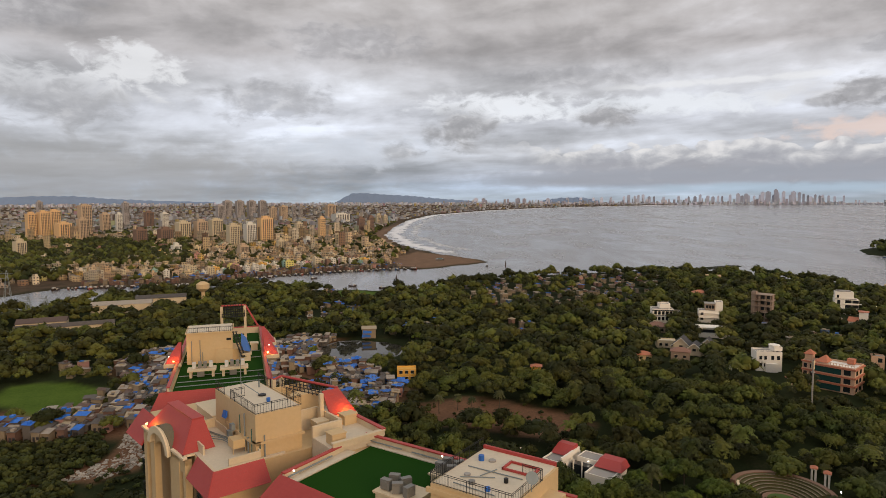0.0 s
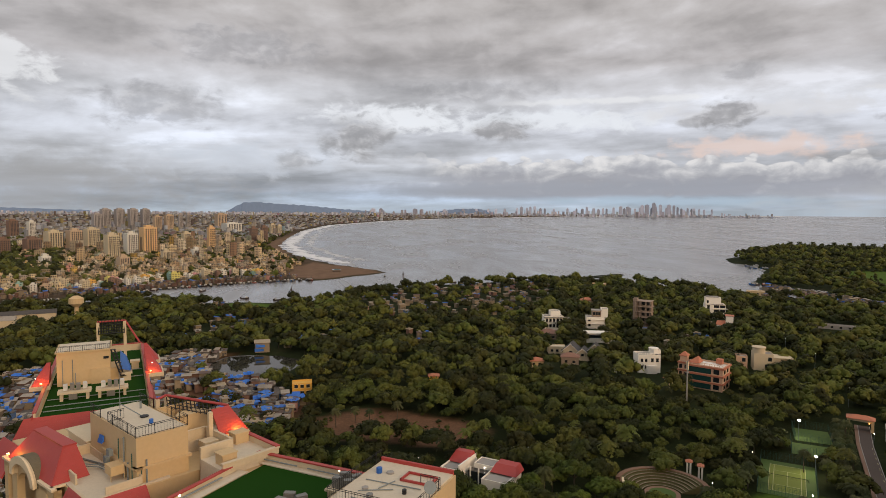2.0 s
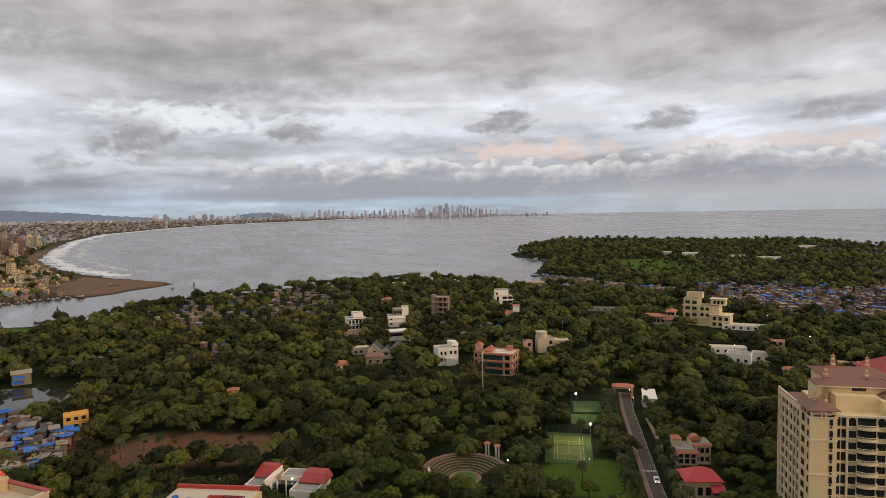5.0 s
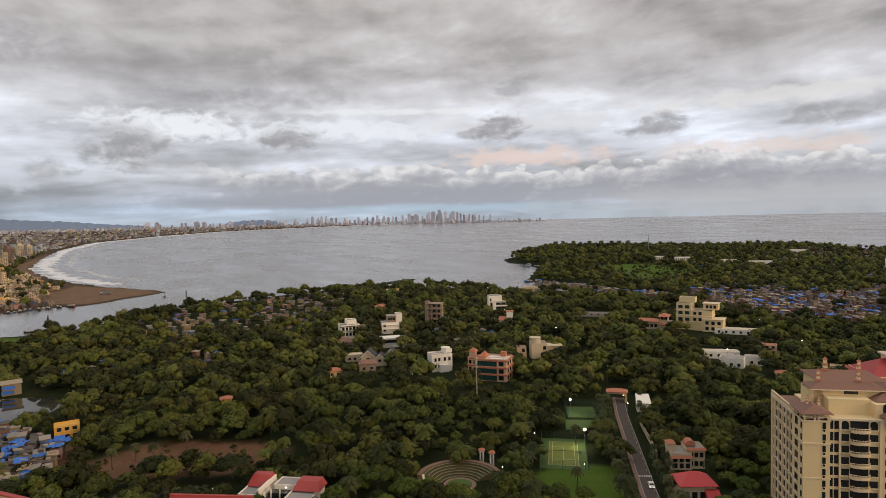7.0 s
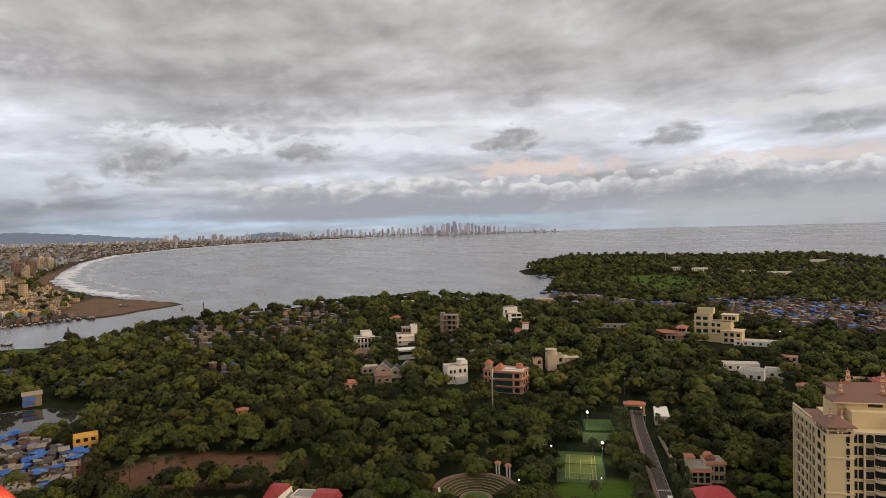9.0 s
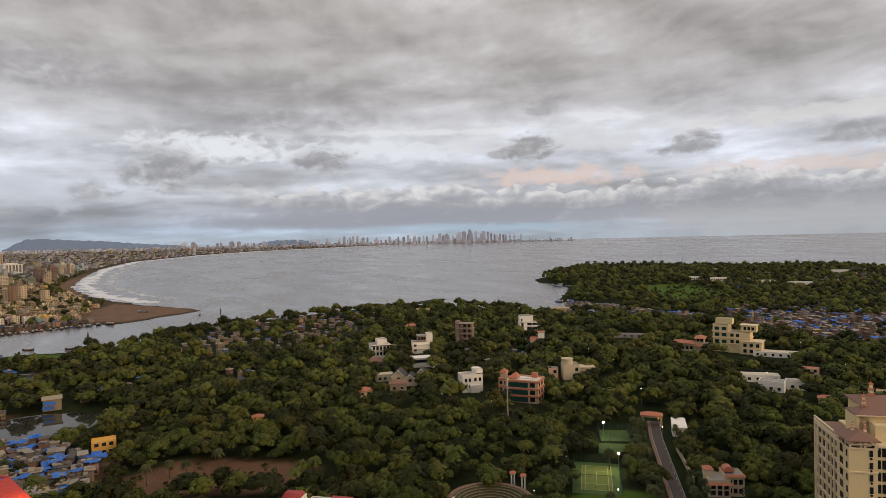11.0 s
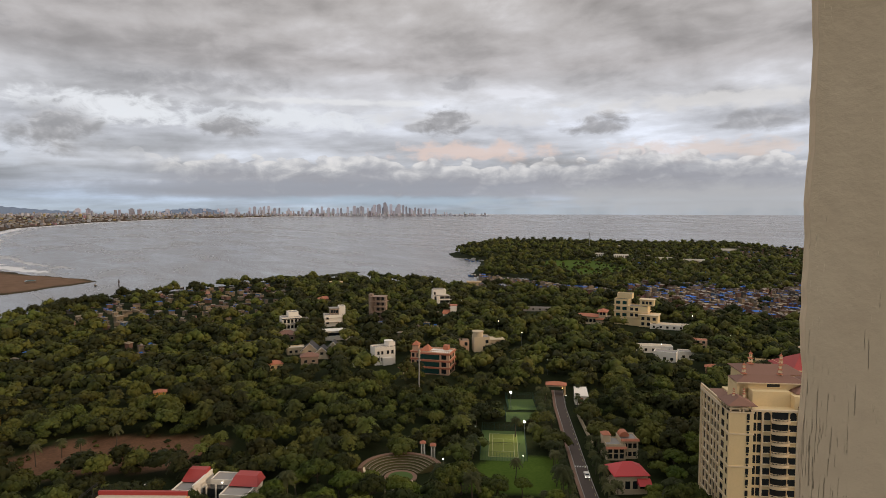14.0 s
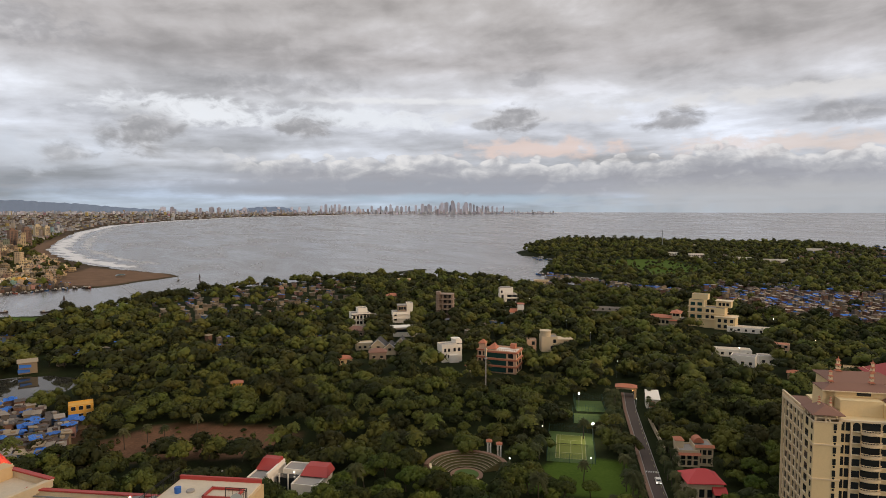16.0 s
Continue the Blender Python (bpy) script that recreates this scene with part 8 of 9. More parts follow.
def far_tower(azim, el_top, width, r=4880.0):
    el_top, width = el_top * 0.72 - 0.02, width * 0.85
    x, y = r * math.sin(radians(azim)), r * math.cos(radians(azim))
    z = float(rise(r)) - 1
    h = EYE + r * math.tan(radians(el_top)) - z
    w_ = r * math.radians(width)
    t_ = thing("far_tower", x, y, z, facing(x, y), "distant tower with haze in its colour on the skyline across the bay", "building", "skyline towers")
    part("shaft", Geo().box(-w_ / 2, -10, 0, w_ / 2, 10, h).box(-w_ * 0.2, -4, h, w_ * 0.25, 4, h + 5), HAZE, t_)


for a_, e_, w_ in ((16.1, 0.35, .22), (16.5, 0.5, .3), (17.0, 0.4, .2), (17.3, 0.5, .25), (17.7, 0.55, .28), (20.6, 0.35, .25), (22.3, 0.5, .25), (22.9, 0.35, .3), (23.7, 0.35, .2), (24.6, 0.45, .25), (25.2, 0.6, .35), (25.8, 0.55, .35),
                   (26.4, .35, .2), (27.0, .75, .35), (27.4, .8, .45), (28.1, .6, .25), (28.5, .8, .3), (29.2, .8, .4), (29.6, .7, .25), (30.2, .35, .2), (30.7, .4, .2), (31.0, .3, .2), (28.0, .4, .3), (31.2, .35, .25), (18.6, .3, .2), (19.4, .25, .25), (21.4, .3, .2),
                   (24.0, .3, .2), (26.0, .4, .2), (29.9, .5, .2), (26.8, 0.4, 0.2), (30.4, .2, .3), (9.5, .15, .4), (11.2, .2, .3), (13.5, .2, .25), (15.0, .25, .25), (6.8, .18, .5), (7.4, .15, .4), (3.0, .2, .5), (3.7, .2, .4), (31.6, .3, .2), (32.0, .22, .2), (32.6, .3, .15), (18.2, .3, .3), (21.9, .28, .3), (23.3, .25, .3), (12.4, .2, .3), (14.2, .2, .3), (25.5, .35, .3), (27.8, .4, .3), (29.0, .4, .3)):
    far_tower(a_ * 1.0, e_, w_)
far_tower(30.0 - 1.95, 0.82, 0.25)
far_tower(27.95, 1.02, 0.33, 4870.0)
low = Town()
for a_ in np.arange(-40, 37.6, 0.16):
    for k in range(3):
        r = 4640 + 70 * k
        aa = a_ + sk.uniform(-0.08, 0.08)
        x, y = r * math.sin(radians(aa)), r * math.cos(radians(aa))
        hgt = sk.uniform(6, 17) * (1.3 if aa < 2 else 1.0) + (sk.uniform(8, 28) if sk.uniform() > 0.86 and aa > 2 else 0)
        if aa > 32.5:
            hgt = sk.uniform(2, 6) * (1.3 - (aa - 32.5) / 6) + (sk.uniform(6, 20) if sk.uniform() > 0.85 else 0)
        # blue-leaning grey paint holds the haze of the far shore
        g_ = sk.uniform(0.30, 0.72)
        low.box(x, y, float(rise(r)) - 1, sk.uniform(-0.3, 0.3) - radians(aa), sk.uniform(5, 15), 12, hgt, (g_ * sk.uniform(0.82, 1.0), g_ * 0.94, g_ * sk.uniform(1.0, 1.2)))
low.done("far_shore_buildings", "band of low buildings along the far shore, haze in their paint", "buildings")


def ridge(name, pts, r, label):
    g = Geo()
    top = []
    azs_ = np.linspace(pts[0][0], pts[-1][0], 60)
    els_ = np.interp(azs_, [p[0] for p in pts], [p[1] for p in pts]) + 0.025 * np.sin(azs_ * 9) + 0.015 * np.sin(azs_ * 23)
    for a_, e_ in zip(azs_, els_):
        top.append((a_, max(EYE + r * math.tan(radians(e_)), 40)))
    V, F = [], []
    for i, (a_, z_) in enumerate(top):
        for rr, zz in ((r - 60, 40.0), (r, z_), (r + 30, 40.0)):
            V.append((rr * math.sin(radians(a_)), rr * math.cos(radians(a_)), zz))
        if i:
            k = 3 * i
            F += [(k - 3, k, k + 1, k - 2), (k - 2, k + 1, k + 2, k - 1)]
    g.add(V, F)
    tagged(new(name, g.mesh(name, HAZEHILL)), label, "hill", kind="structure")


ridge("backdrop_hill_1", [(-9.6, -0.1), (-9.0, 0.25), (-8.3, 0.62), (-7.2, 0.66), (-5.0, 0.50), (-3.0, 0.40), (0.0, 0.1), (3.0, -0.1)], 4880, "flat-topped hill on the horizon in painted haze blue")
ridge("backdrop_hill_2", [(-40, 0.2), (-36, 0.28), (-33, 0.42), (-30.5, 0.42), (-28, 0.2), (-25, 0.05), (-20, -0.1)], 4885, "low hills on the horizon in painted haze blue")
ridge("backdrop_hill_3", [(9.0, -0.1), (10.5, 0.15), (12.5, 0.18), (14.0, -0.1)], 4885, "low hill on the horizon in painted haze blue")


# ---- boats along both shores, stakes ----
def boat_meshes():
    n = 9
    g = Geo()
    secs = []
    for i in range(n):
        s_ = i / (n - 1)
        w_ = 1.5 * math.sin(math.pi * min(1, 0.18 + s_ * 0.82)) ** 0.7 + 0.08
        sheer = 1.3 + 1.1 * (2 * s_ - 1) ** 2
        secs.append([(-5 + 10 * s_, -w_, sheer), (-5 + 10 * s_, -w_ * 0.5, 0.15), (-5 + 10 * s_, w_ * 0.5, 0.15), (-5 + 10 * s_, w_, sheer)])
    V = [p for sct in secs for p in sct]
    F = []
    for i in range(n - 1):
        for j in range(3):
            k = i * 4 + j
            F.append((k, k + 1, k + 5, k + 4))
        F.append((i * 4 + 3, i * 4, i * 4 + 4, i * 4 + 7))
    g.add(V, F)
    cab = Geo().box(-3.6, -0.9, 1.2, -1.6, 0.9, 2.9).box(-3.8, -1.1, 2.9, -1.4, 1.1, 3.05)
    mst = Geo().beam((0.5, 0, 1), (0.5, 0, 6.0), 0.08, 6).beam((0.5, 0, 5.6), (-3, 0, 3.0), 0.03, 4)
    return g, cab, mst


bg_, bc_, bm_ = boat_meshes()
BOATMATS = [material("boat_" + n_, c_, 0.7, var=0.3) for n_, c_ in (("dark", (0.07, 0.05, 0.045)), ("blue", (0.05, 0.13, 0.32)), ("white", (0.55, 0.52, 0.48)), ("red", (0.36, 0.08, 0.05)))]
hulls = [bg_.mesh("hull", m_) for m_ in BOATMATS]
cabm, mstm = bc_.mesh("cabin", BOATMATS[2]), bm_.mesh("mast", BARK)


def boat(x, y, rz, k, s_=1.0):
    b_ = thing("fishing_boat", x, y, -0.9, rz, ("dark", "blue", "pale", "red")[k] + " wooden fishing boat moored at the bank", "boat", "moored fishing boats")
    b_.scale = (s_, s_, s_)
    part("hull", hulls[k], None, b_)
    part("cabin", cabm, None, b_)
    part("mast", mstm, None, b_)


bg = np.random.default_rng(13)
SHORE = [(-404, 642), (-351, 653), (-294, 660), (-244, 690), (-195, 748), (-133, 788), (-63, 819), (-29, 818)]
for (x0, y0), (x1, y1) in zip(SHORE, SHORE[1:]):
    L = math.hypot(x1 - x0, y1 - y0)
    for k in range(int(L / 4.0)):
        u = (k + bg.uniform(0, 1)) / (L / 4.0)
        boat(x0 + (x1 - x0) * u + bg.uniform(-3, 3), y0 + (y1 - y0) * u - bg.uniform(0, 7), math.degrees(math.atan2(y1 - y0, x1 - x0)) + 90 + bg.uniform(-40, 40), int(bg.choice(4, p=[.6, .15, .15, .1])), bg.uniform(0.7, 1.1))
for x, y, n in ((505, 700, 5), (500, 660, 9), (506, 640, 12), (520, 622, 14), (535, 605, 10), (672, 905, 6), (680, 950, 4)):
    for k in range(n):
        boat(x + bg.uniform(-14, 14), y + bg.uniform(-14, 14), bg.uniform(0, 360), int(bg.choice(4, p=[.3, .25, .35, .1])), bg.uniform(0.8, 1.3))
for x, y in ((-96, 655), (-62, 640), (-150, 720), (60, 850), (85, 760), (120, 772), (140, 770)):
    boat(x, y, bg.uniform(0, 360), 0, 0.9)
for x, y in ((84, 838), (-52, 688)):
    p = thing("channel_post", x, y, -1.5, 0, "dark timber channel post in the water", "post", "channel posts")
    part("shaft", Geo().cyl(0, 0, 0, 9, 0.7, 8, 0.5).box(-1.0, -1.0, 5.0, 1.0, 1.0, 6.4), BOATMATS[0], p)
ss = thing("beach_hut", -5, 925, 0, 10, "teal tarpaulin shelter on the sand spit", "hut")
part("roof", Geo().hip(-6, -4, 6, 4, 2.6, 4.0, 0.3, 2), GREENGLASS, ss)
for x in (-5, 5):
    for y in (-3, 3):
        part("post", Geo().box(x - 0.15, y - 0.15, 0, x + 0.15, y + 0.15, 2.6), BARK, ss)

# black reef off the wooded point
rk = Geo()
rgen = np.random.default_rng(8)
for k in range(170):
    u = rgen.uniform()
    a_, b_ = (338 + 60 * u + rgen.normal() * 3, 806 + 38 * u + rgen.normal() * 4) if k % 4 else (300 + 36 * u, 800 + 12 * u + rgen.normal() * 2)
    rk.at = pose(a_, b_, -0.9, rgen.uniform(-15, 15), rgen.uniform(-15, 15), rgen.uniform(0, 180))
    w_ = rgen.uniform(0.8, 3.2)
    ring_ = [(math.cos(2 * math.pi * i / 7), math.sin(2 * math.pi * i / 7)) for i in range(7)]
    jit = rgen.uniform(0.7, 1.2, 7)
    rk.frustum([(w_ * j_ * c_, w_ * 0.7 * j_ * s_, -0.5) for (c_, s_), j_ in zip(ring_, jit)], [(w_ * 0.55 * j_ * c_, w_ * 0.4 * j_ * s_, w_ * 0.42) for (c_, s_), j_ in zip(ring_, jit)])
tagged(new("reef_rocks", rk.mesh("reef_rocks", material("wet_black_rock", (0.035, 0.032, 0.03), 0.6, var=0.4, island=0.4))), "low black rocks awash off the wooded point", "rocks", kind="stuff")

# ---- shack quarters ----
gen = np.random.default_rng(51)
ROOFS = [material("roof_" + n_, c_, 0.7, var=0.45, scale=0.7, big=0.15, rnd=0.4, tint2=t_) for n_, c_, t_ in (
    ("grey_sheet", (0.12, 0.10, 0.088), (0.05, 0.042, 0.036)), ("rusty_sheet", (0.13, 0.075, 0.055), (0.07, 0.045, 0.035)), ("pale_sheet", (0.40, 0.345, 0.28), (0.16, 0.13, 0.105)), ("blue_tarpaulin", (0.012, 0.10, 0.42), (0.03, 0.16, 0.55)), ("dark_sheet", (0.05, 0.042, 0.038), (0.10, 0.08, 0.066)), ("buff_sheet", (0.40, 0.32, 0.20), (0.22, 0.16, 0.11)))]
WALLS = [material("shack_" + n_, c_, 0.9, var=0.35, scale=0.6) for n_, c_ in (("brick", (0.18, 0.10, 0.072)), ("cream", (0.28, 0.215, 0.14)), ("grey", (0.12, 0.104, 0.092)), ("blue", (0.10, 0.17, 0.32)), ("pink", (0.48, 0.26, 0.22)))]
SHACKS = []
for i in range(14):
    w_, d_, h_ = gen.uniform(2.2, 4.6), gen.uniform(2.2, 4.2), gen.uniform(2.2, 4.0) + (2.2 if i % 5 == 0 else 0)
    tilt = gen.uniform(0.3, 0.9)
    wall = Geo().frustum([(-w_ / 2, -d_ / 2, 0), (w_ / 2, -d_ / 2, 0), (w_ / 2, d_ / 2, 0), (-w_ / 2, d_ / 2, 0)], [(-w_ / 2, -d_ / 2, h_), (w_ / 2, -d_ / 2, h_), (w_ / 2, d_ / 2, h_ + tilt), (-w_ / 2, d_ / 2, h_ + tilt)])
    roof = Geo()
    n = 5
    for k in range(n):
        x0, x1 = -w_ / 2 - 0.4 + (w_ + 0.8) * k / n, -w_ / 2 - 0.4 + (w_ + 0.8) * (k + 1.03) / n
        z = h_ + 0.03 + 0.06 * (k % 2) + gen.uniform(0, 0.08)
        roof.frustum([(x0, -d_ / 2 - 0.5, z), (x1, -d_ / 2 - 0.5, z), (x1, d_ / 2 + 0.4, z + tilt * 1.15), (x0, d_ / 2 + 0.4, z + tilt * 1.15)], [(x0, -d_ / 2 - 0.5, z + 0.08), (x1, -d_ / 2 - 0.5, z + 0.08), (x1, d_ / 2 + 0.4, z + tilt * 1.15 + 0.08), (x0, d_ / 2 + 0.4, z + tilt * 1.15 + 0.08)])
    door = Geo().box(-w_ * 0.3, -d_ / 2 - 0.06, 0, -w_ * 0.3 + 0.9, -d_ / 2 + 0.02, 1.9)
    wnd = Geo().box(w_ * 0.1, -d_ / 2 - 0.06, 1.0, w_ * 0.1 + 1.1, -d_ / 2 + 0.02, 2.0)
    SHACKS.append((wall, roof, door.mesh("door", WINDARK), wnd.mesh("window", WINDARK), {}, {}, w_, d_, h_))
TARPG = Geo()
nn = 6
for i in range(nn):
    for j in range(nn):
        TARPG.add([(-2.6 + 5.2 * a / nn, -2.2 + 4.4 * b / nn, 0.25 * math.sin(a * 1.7 + b) + 0.06 * ((a * b) % 3) - 0.012 * ((a - 3) ** 2 + (b - 3) ** 2)) for a, b in ((i, j), (i + 1, j), (i + 1, j + 1), (i, j + 1))], [(0, 1, 2, 3)])
TARPM = TARPG.mesh("tarpaulin", TARP)
PATCH = {}
NAMES = ("grey sheet", "rusty sheet", "pale sheet", "blue tarpaulin", "dark sheet", "buff sheet")


def shack(x, y, rz, z=0.0, blue=0.15, group="shacks in the quarter"):
    i = int(gen.integers(14))
    wall, roof, door, wnd, wc, rc, w_, d_, h_ = SHACKS[i]
    wi = int(gen.choice(5, p=[.38, .18, .30, .08, .06]))
    ri = 3 if gen.uniform() < blue else int(gen.choice([0, 1, 2, 4, 5], p=[.17, .25, .24, .13, .21]))
    if wi not in wc:
        wc[wi] = wall.mesh("wall", WALLS[wi])
    if ri not in rc:
        rc[ri] = roof.mesh("roof", ROOFS[ri])
    s_ = thing("shack", x, y, z, rz, "small shack roofed with " + NAMES[ri], "shack", group)
    part("wall", wc[wi], None, s_)
    part("roof", rc[ri], None, s_)
    part("door", door, None, s_)
    part("window", wnd, None, s_)
    if gen.uniform() < 0.5:
        k_ = int(gen.choice([2, 4, 5, 1], p=[.45, .2, .2, .15]))
        if k_ not in PATCH:
            PATCH[k_] = Geo().box(-0.8, -0.9, -0.5, 0.8, 0.9, 0.5).box(-0.3, -1.3, -0.5, 0.5, -0.8, 0.25).mesh("roof_patch", ROOFS[k_])
        part("roof_patch", PATCH[k_], None, s_).matrix_basis = pose(gen.uniform(-0.2, 0.2) * w_, gen.uniform(-0.2, 0.2) * d_, h_ + 0.5, 0, 0, gen.uniform(-20, 20))
    if gen.uniform() < 0.2:
        t_ = part("tarpaulin", TARPM, None, s_, "blue tarpaulin spread over the roof")
        t_.matrix_basis = pose(0, 0, h_ + 0.9, gen.uniform(-4, 4), gen.uniform(-4, 4), gen.uniform(0, 90))
    return s_


class Quarter:
    """The shacks past the nearest ones, joined."""

    def __init__(self):
        self.g = Geo()

    def put(self, x, y, rz, blue, s_=1.0, up=1.05, pale=False):
        i = int(gen.integers(14))
        wall, roof, _, _, _, _, w_, d_, h_ = SHACKS[i]
        ri = 3 if gen.uniform() < blue else int(gen.choice([0, 1, 2, 4, 5], p=[.10, .24, .36, .06, .24] if pale else [.25, .2, .24, .18, .13]))
        self.g.at = pose(x, y, 0, 0, 0, rz) @ Matrix.Diagonal((s_, s_, s_ * up, 1))
        self.g.mat = 6 + int(gen.choice(5, p=[.18, .62, .08, .04, .08] if pale else [.32, .38, .25, .02, .03]))
        self.g.add(*self.raw(wall))
        self.g.mat = ri
        self.g.add(*self.raw(roof))
        if gen.uniform() < 0.6:
            self.g.mat = int(gen.choice([2, 3, 4, 5, 1], p=[.3, .25, .2, .15, .1]))
            a_, b_ = gen.uniform(-0.25, 0.25) * w_, gen.uniform(-0.25, 0.25) * d_
            self.g.box(a_ - w_ * 0.22, b_ - d_ * 0.25, h_ - 0.2, a_ + w_ * 0.22, b_ + d_ * 0.2, h_ + gen.uniform(0.75, 1.4))
        self.g.mat = 11
        self.g.box(-w_ * 0.3, -d_ / 2 - 0.06, 0.1, -w_ * 0.3 + 0.9, -d_ / 2, 1.9).box(w_ * 0.1, -d_ / 2 - 0.06, 1.0, w_ * 0.1 + 1.1, -d_ / 2, 2.0)

    def raw(self, geo):
        return geo.v, geo.f

    def done(self, name, label):
        return tagged(new(name, self.g.mesh(name, ROOFS + WALLS + [WINDARK])), label, "shacks", kind="stuff")


def spread(poly, step):
    px, py = [p[0] for p in poly], [p[1] for p in poly]
    x, y = np.meshgrid(np.arange(min(px), max(px), step), np.arange(min(py), max(py), step))
    x, y = (x + gen.uniform(-0.3, 0.3, x.shape) * step).ravel(), (y + gen.uniform(-0.3, 0.3, x.shape) * step).ravel()
    ok = edge_distance(x, y, poly) > 2
    return x[ok], y[ok]


x, y = spread(SLUM_L, 4.4)
ok = (edge_distance(x, y, POND) < -4) & (edge_distance(x, y, FIELD) < -3) & (edge_distance(x, y, RUBBLE) < -2) & (edge_distance(x, y, MANGROVE) < -2) & ((wobble(x, y, 23.0, 8.0) > -0.62) | (x > -60)) & (np.hypot(x + 18, y - 307) > 9)
x, y = x[ok], y[ok]
order = np.argsort(np.hypot(x + 30, y - 270))
q = Quarter()
for k, i in enumerate(order):
    rz = 20 * float(wobble(x[i], y[i], 40.0, 2.0)) + gen.uniform(-12, 12) + (90 if gen.uniform() < 0.3 else 0)
    if k < 215:
        shack(x[i], y[i], rz)
    else:
        q.put(x[i], y[i], rz, 0.13)
x, y = spread(SLUM_R, 8.5)
for a_, b_ in zip(x, y):
    if gen.uniform() < 0.88:
        q.put(a_, b_, gen.uniform(-30, 30) + (90 if gen.uniform() < 0.3 else 0), 0.20, 1.25, 0.85)
for (x0, y0), (x1, y1) in zip(LANDING, LANDING[1:]):
    for k in range(26):
        u = (k + gen.uniform(0, 1)) / 26
        a_, b_ = x0 + (x1 - x0) * u + gen.uniform(-13, 13), y0 + (y1 - y0) * u + gen.uniform(-13, 13)
        q.put(a_, b_, gen.uniform(0, 180), 0.2, gen.uniform(0.9, 1.5), 0.8, True)
        KEEP_CLEAR.extend([(a_, b_, 5.0), (a_ * 0.982, b_ * 0.982, 5.0), (a_ * 0.965, b_ * 0.965, 4.0)])
q.done("shack_quarter", "crowded shacks with sheet roofs and blue tarpaulins")

# sheds and stalls on the town's mud bank
mq = Quarter()
for (x0, y0), (x1, y1), (u0, v0), (u1, v1) in zip(SHORE, SHORE[1:], BANK, BANK[1:]):
    n = int(math.hypot(x1 - x0, y1 - y0) / 1.3)
    for k in range(n):
        s_, w_ = (k + gen.uniform(0, 1)) / n, gen.uniform(0.3, 1.45)
        sx0, sy0 = x0 + (x1 - x0) * s_, y0 + (y1 - y0) * s_
        bx0, by0 = u0 + (u1 - u0) * s_, v0 + (v1 - v0) * s_
        mq.put(sx0 + (bx0 - sx0) * w_, sy0 + (by0 - sy0) * w_, gen.uniform(0, 180), 0.10, gen.uniform(0.7, 1.2))
mq.done("bank_sheds", "dark sheds and net stores on the muddy creek bank")

# fishing village along the near shore, houses among the trees
vq = Quarter()
VILLAGE = [(10, 560), (20, 640), (80, 715), (160, 745), (230, 770), (250, 700), (215, 600), (150, 520), (90, 500), (40, 520)]
x, y = spread(VILLAGE, 11.0)
for a_, b_ in zip(x, y):
    if gen.uniform() < 0.5 and clear_of(a_, b_, 2):
        vq.put(a_, b_, gen.uniform(0, 180), 0.08, gen.uniform(0.9, 1.35), 0.65, True)
        KEEP_CLEAR.extend([(a_ * 0.994, b_ * 0.994, 5.0), (a_ * 0.982, b_ * 0.982, 4.0)])
for a_, b_, n in ((-95, 470, 10), (-85, 520, 8), (-120, 600, 4), (460, 560, 8), (500, 540, 12), (440, 585, 6), (300, 440, 3), (250, 395, 5), (205, 385, 4), (120, 420, 6), (-190, 330, 10), (480, 510, 12), (60, 430, 5), (-20, 430, 6)):
    for k in range(n):
        p_ = (a_ + gen.uniform(-16, 16), b_ + gen.uniform(-16, 16))
        if clear_of(*p_, 2):
            vq.put(*p_, gen.uniform(0, 180), 0.22, 1.15, 0.9, True)
            KEEP_CLEAR.append((p_[0] * 0.994, p_[1] * 0.994, 4.0))
# scattered huts on the headland and the far town at its neck
x, y = spread([(760, 640), (900, 800), (1300, 1000), (1480, 900), (1480, 700), (1250, 420), (900, 380), (800, 420), (720, 520)], 25.0)
for a_, b_ in zip(x, y):
    if gen.uniform() < (0.75 if a_ > 1050 and b_ < 850 else 0.3):
        vq.put(a_, b_, gen.uniform(0, 180), 0.12, 1.7, 0.9, True)
        KEEP_CLEAR.append((a_ * 0.99, b_ * 0.99, 5.0))
vq.done("village_houses", "small village houses with sheet roofs among the trees")

# two storeyed house hung with blue sheets by the pond
v = thing("house", -49, 406, 0, facing(-49, 406), "two-storey house hung with blue tarpaulins beside the pond", "house")
v.scale = (0.8, 0.8, 0.72)
part("wall", Geo().box(-5.5, -4, 0, 5.5, 4, 8.6), WALLS[1], v)
part("roof", Geo().frustum([(-6.2, -5, 8.6), (6.2, -5, 8.6), (6.2, 4.6, 9.6), (-6.2, 4.6, 9.6)], [(-6.2, -5, 8.8), (6.2, -5, 8.8), (6.2, 4.6, 9.8), (-6.2, 4.6, 9.8)]), ROOFS[5], v)
for z, x0 in ((5.0, -5.0), (1.4, -5.8)):
    part("tarpaulin", Geo().frustum([(x0, -5.4, z), (x0 + 7, -5.4, z), (x0 + 7, -4.05, z + 1.6), (x0, -4.05, z + 2.4)], [(x0, -5.3, z + 0.15), (x0 + 7, -5.3, z + 0.15), (x0 + 7, -4.0, z + 1.75), (x0, -4.0, z + 2.55)]), TARP, v, "sagging blue tarpaulin")
KEEP_CLEAR.extend([(-49, 406, 8), (-50, 392, 6)])

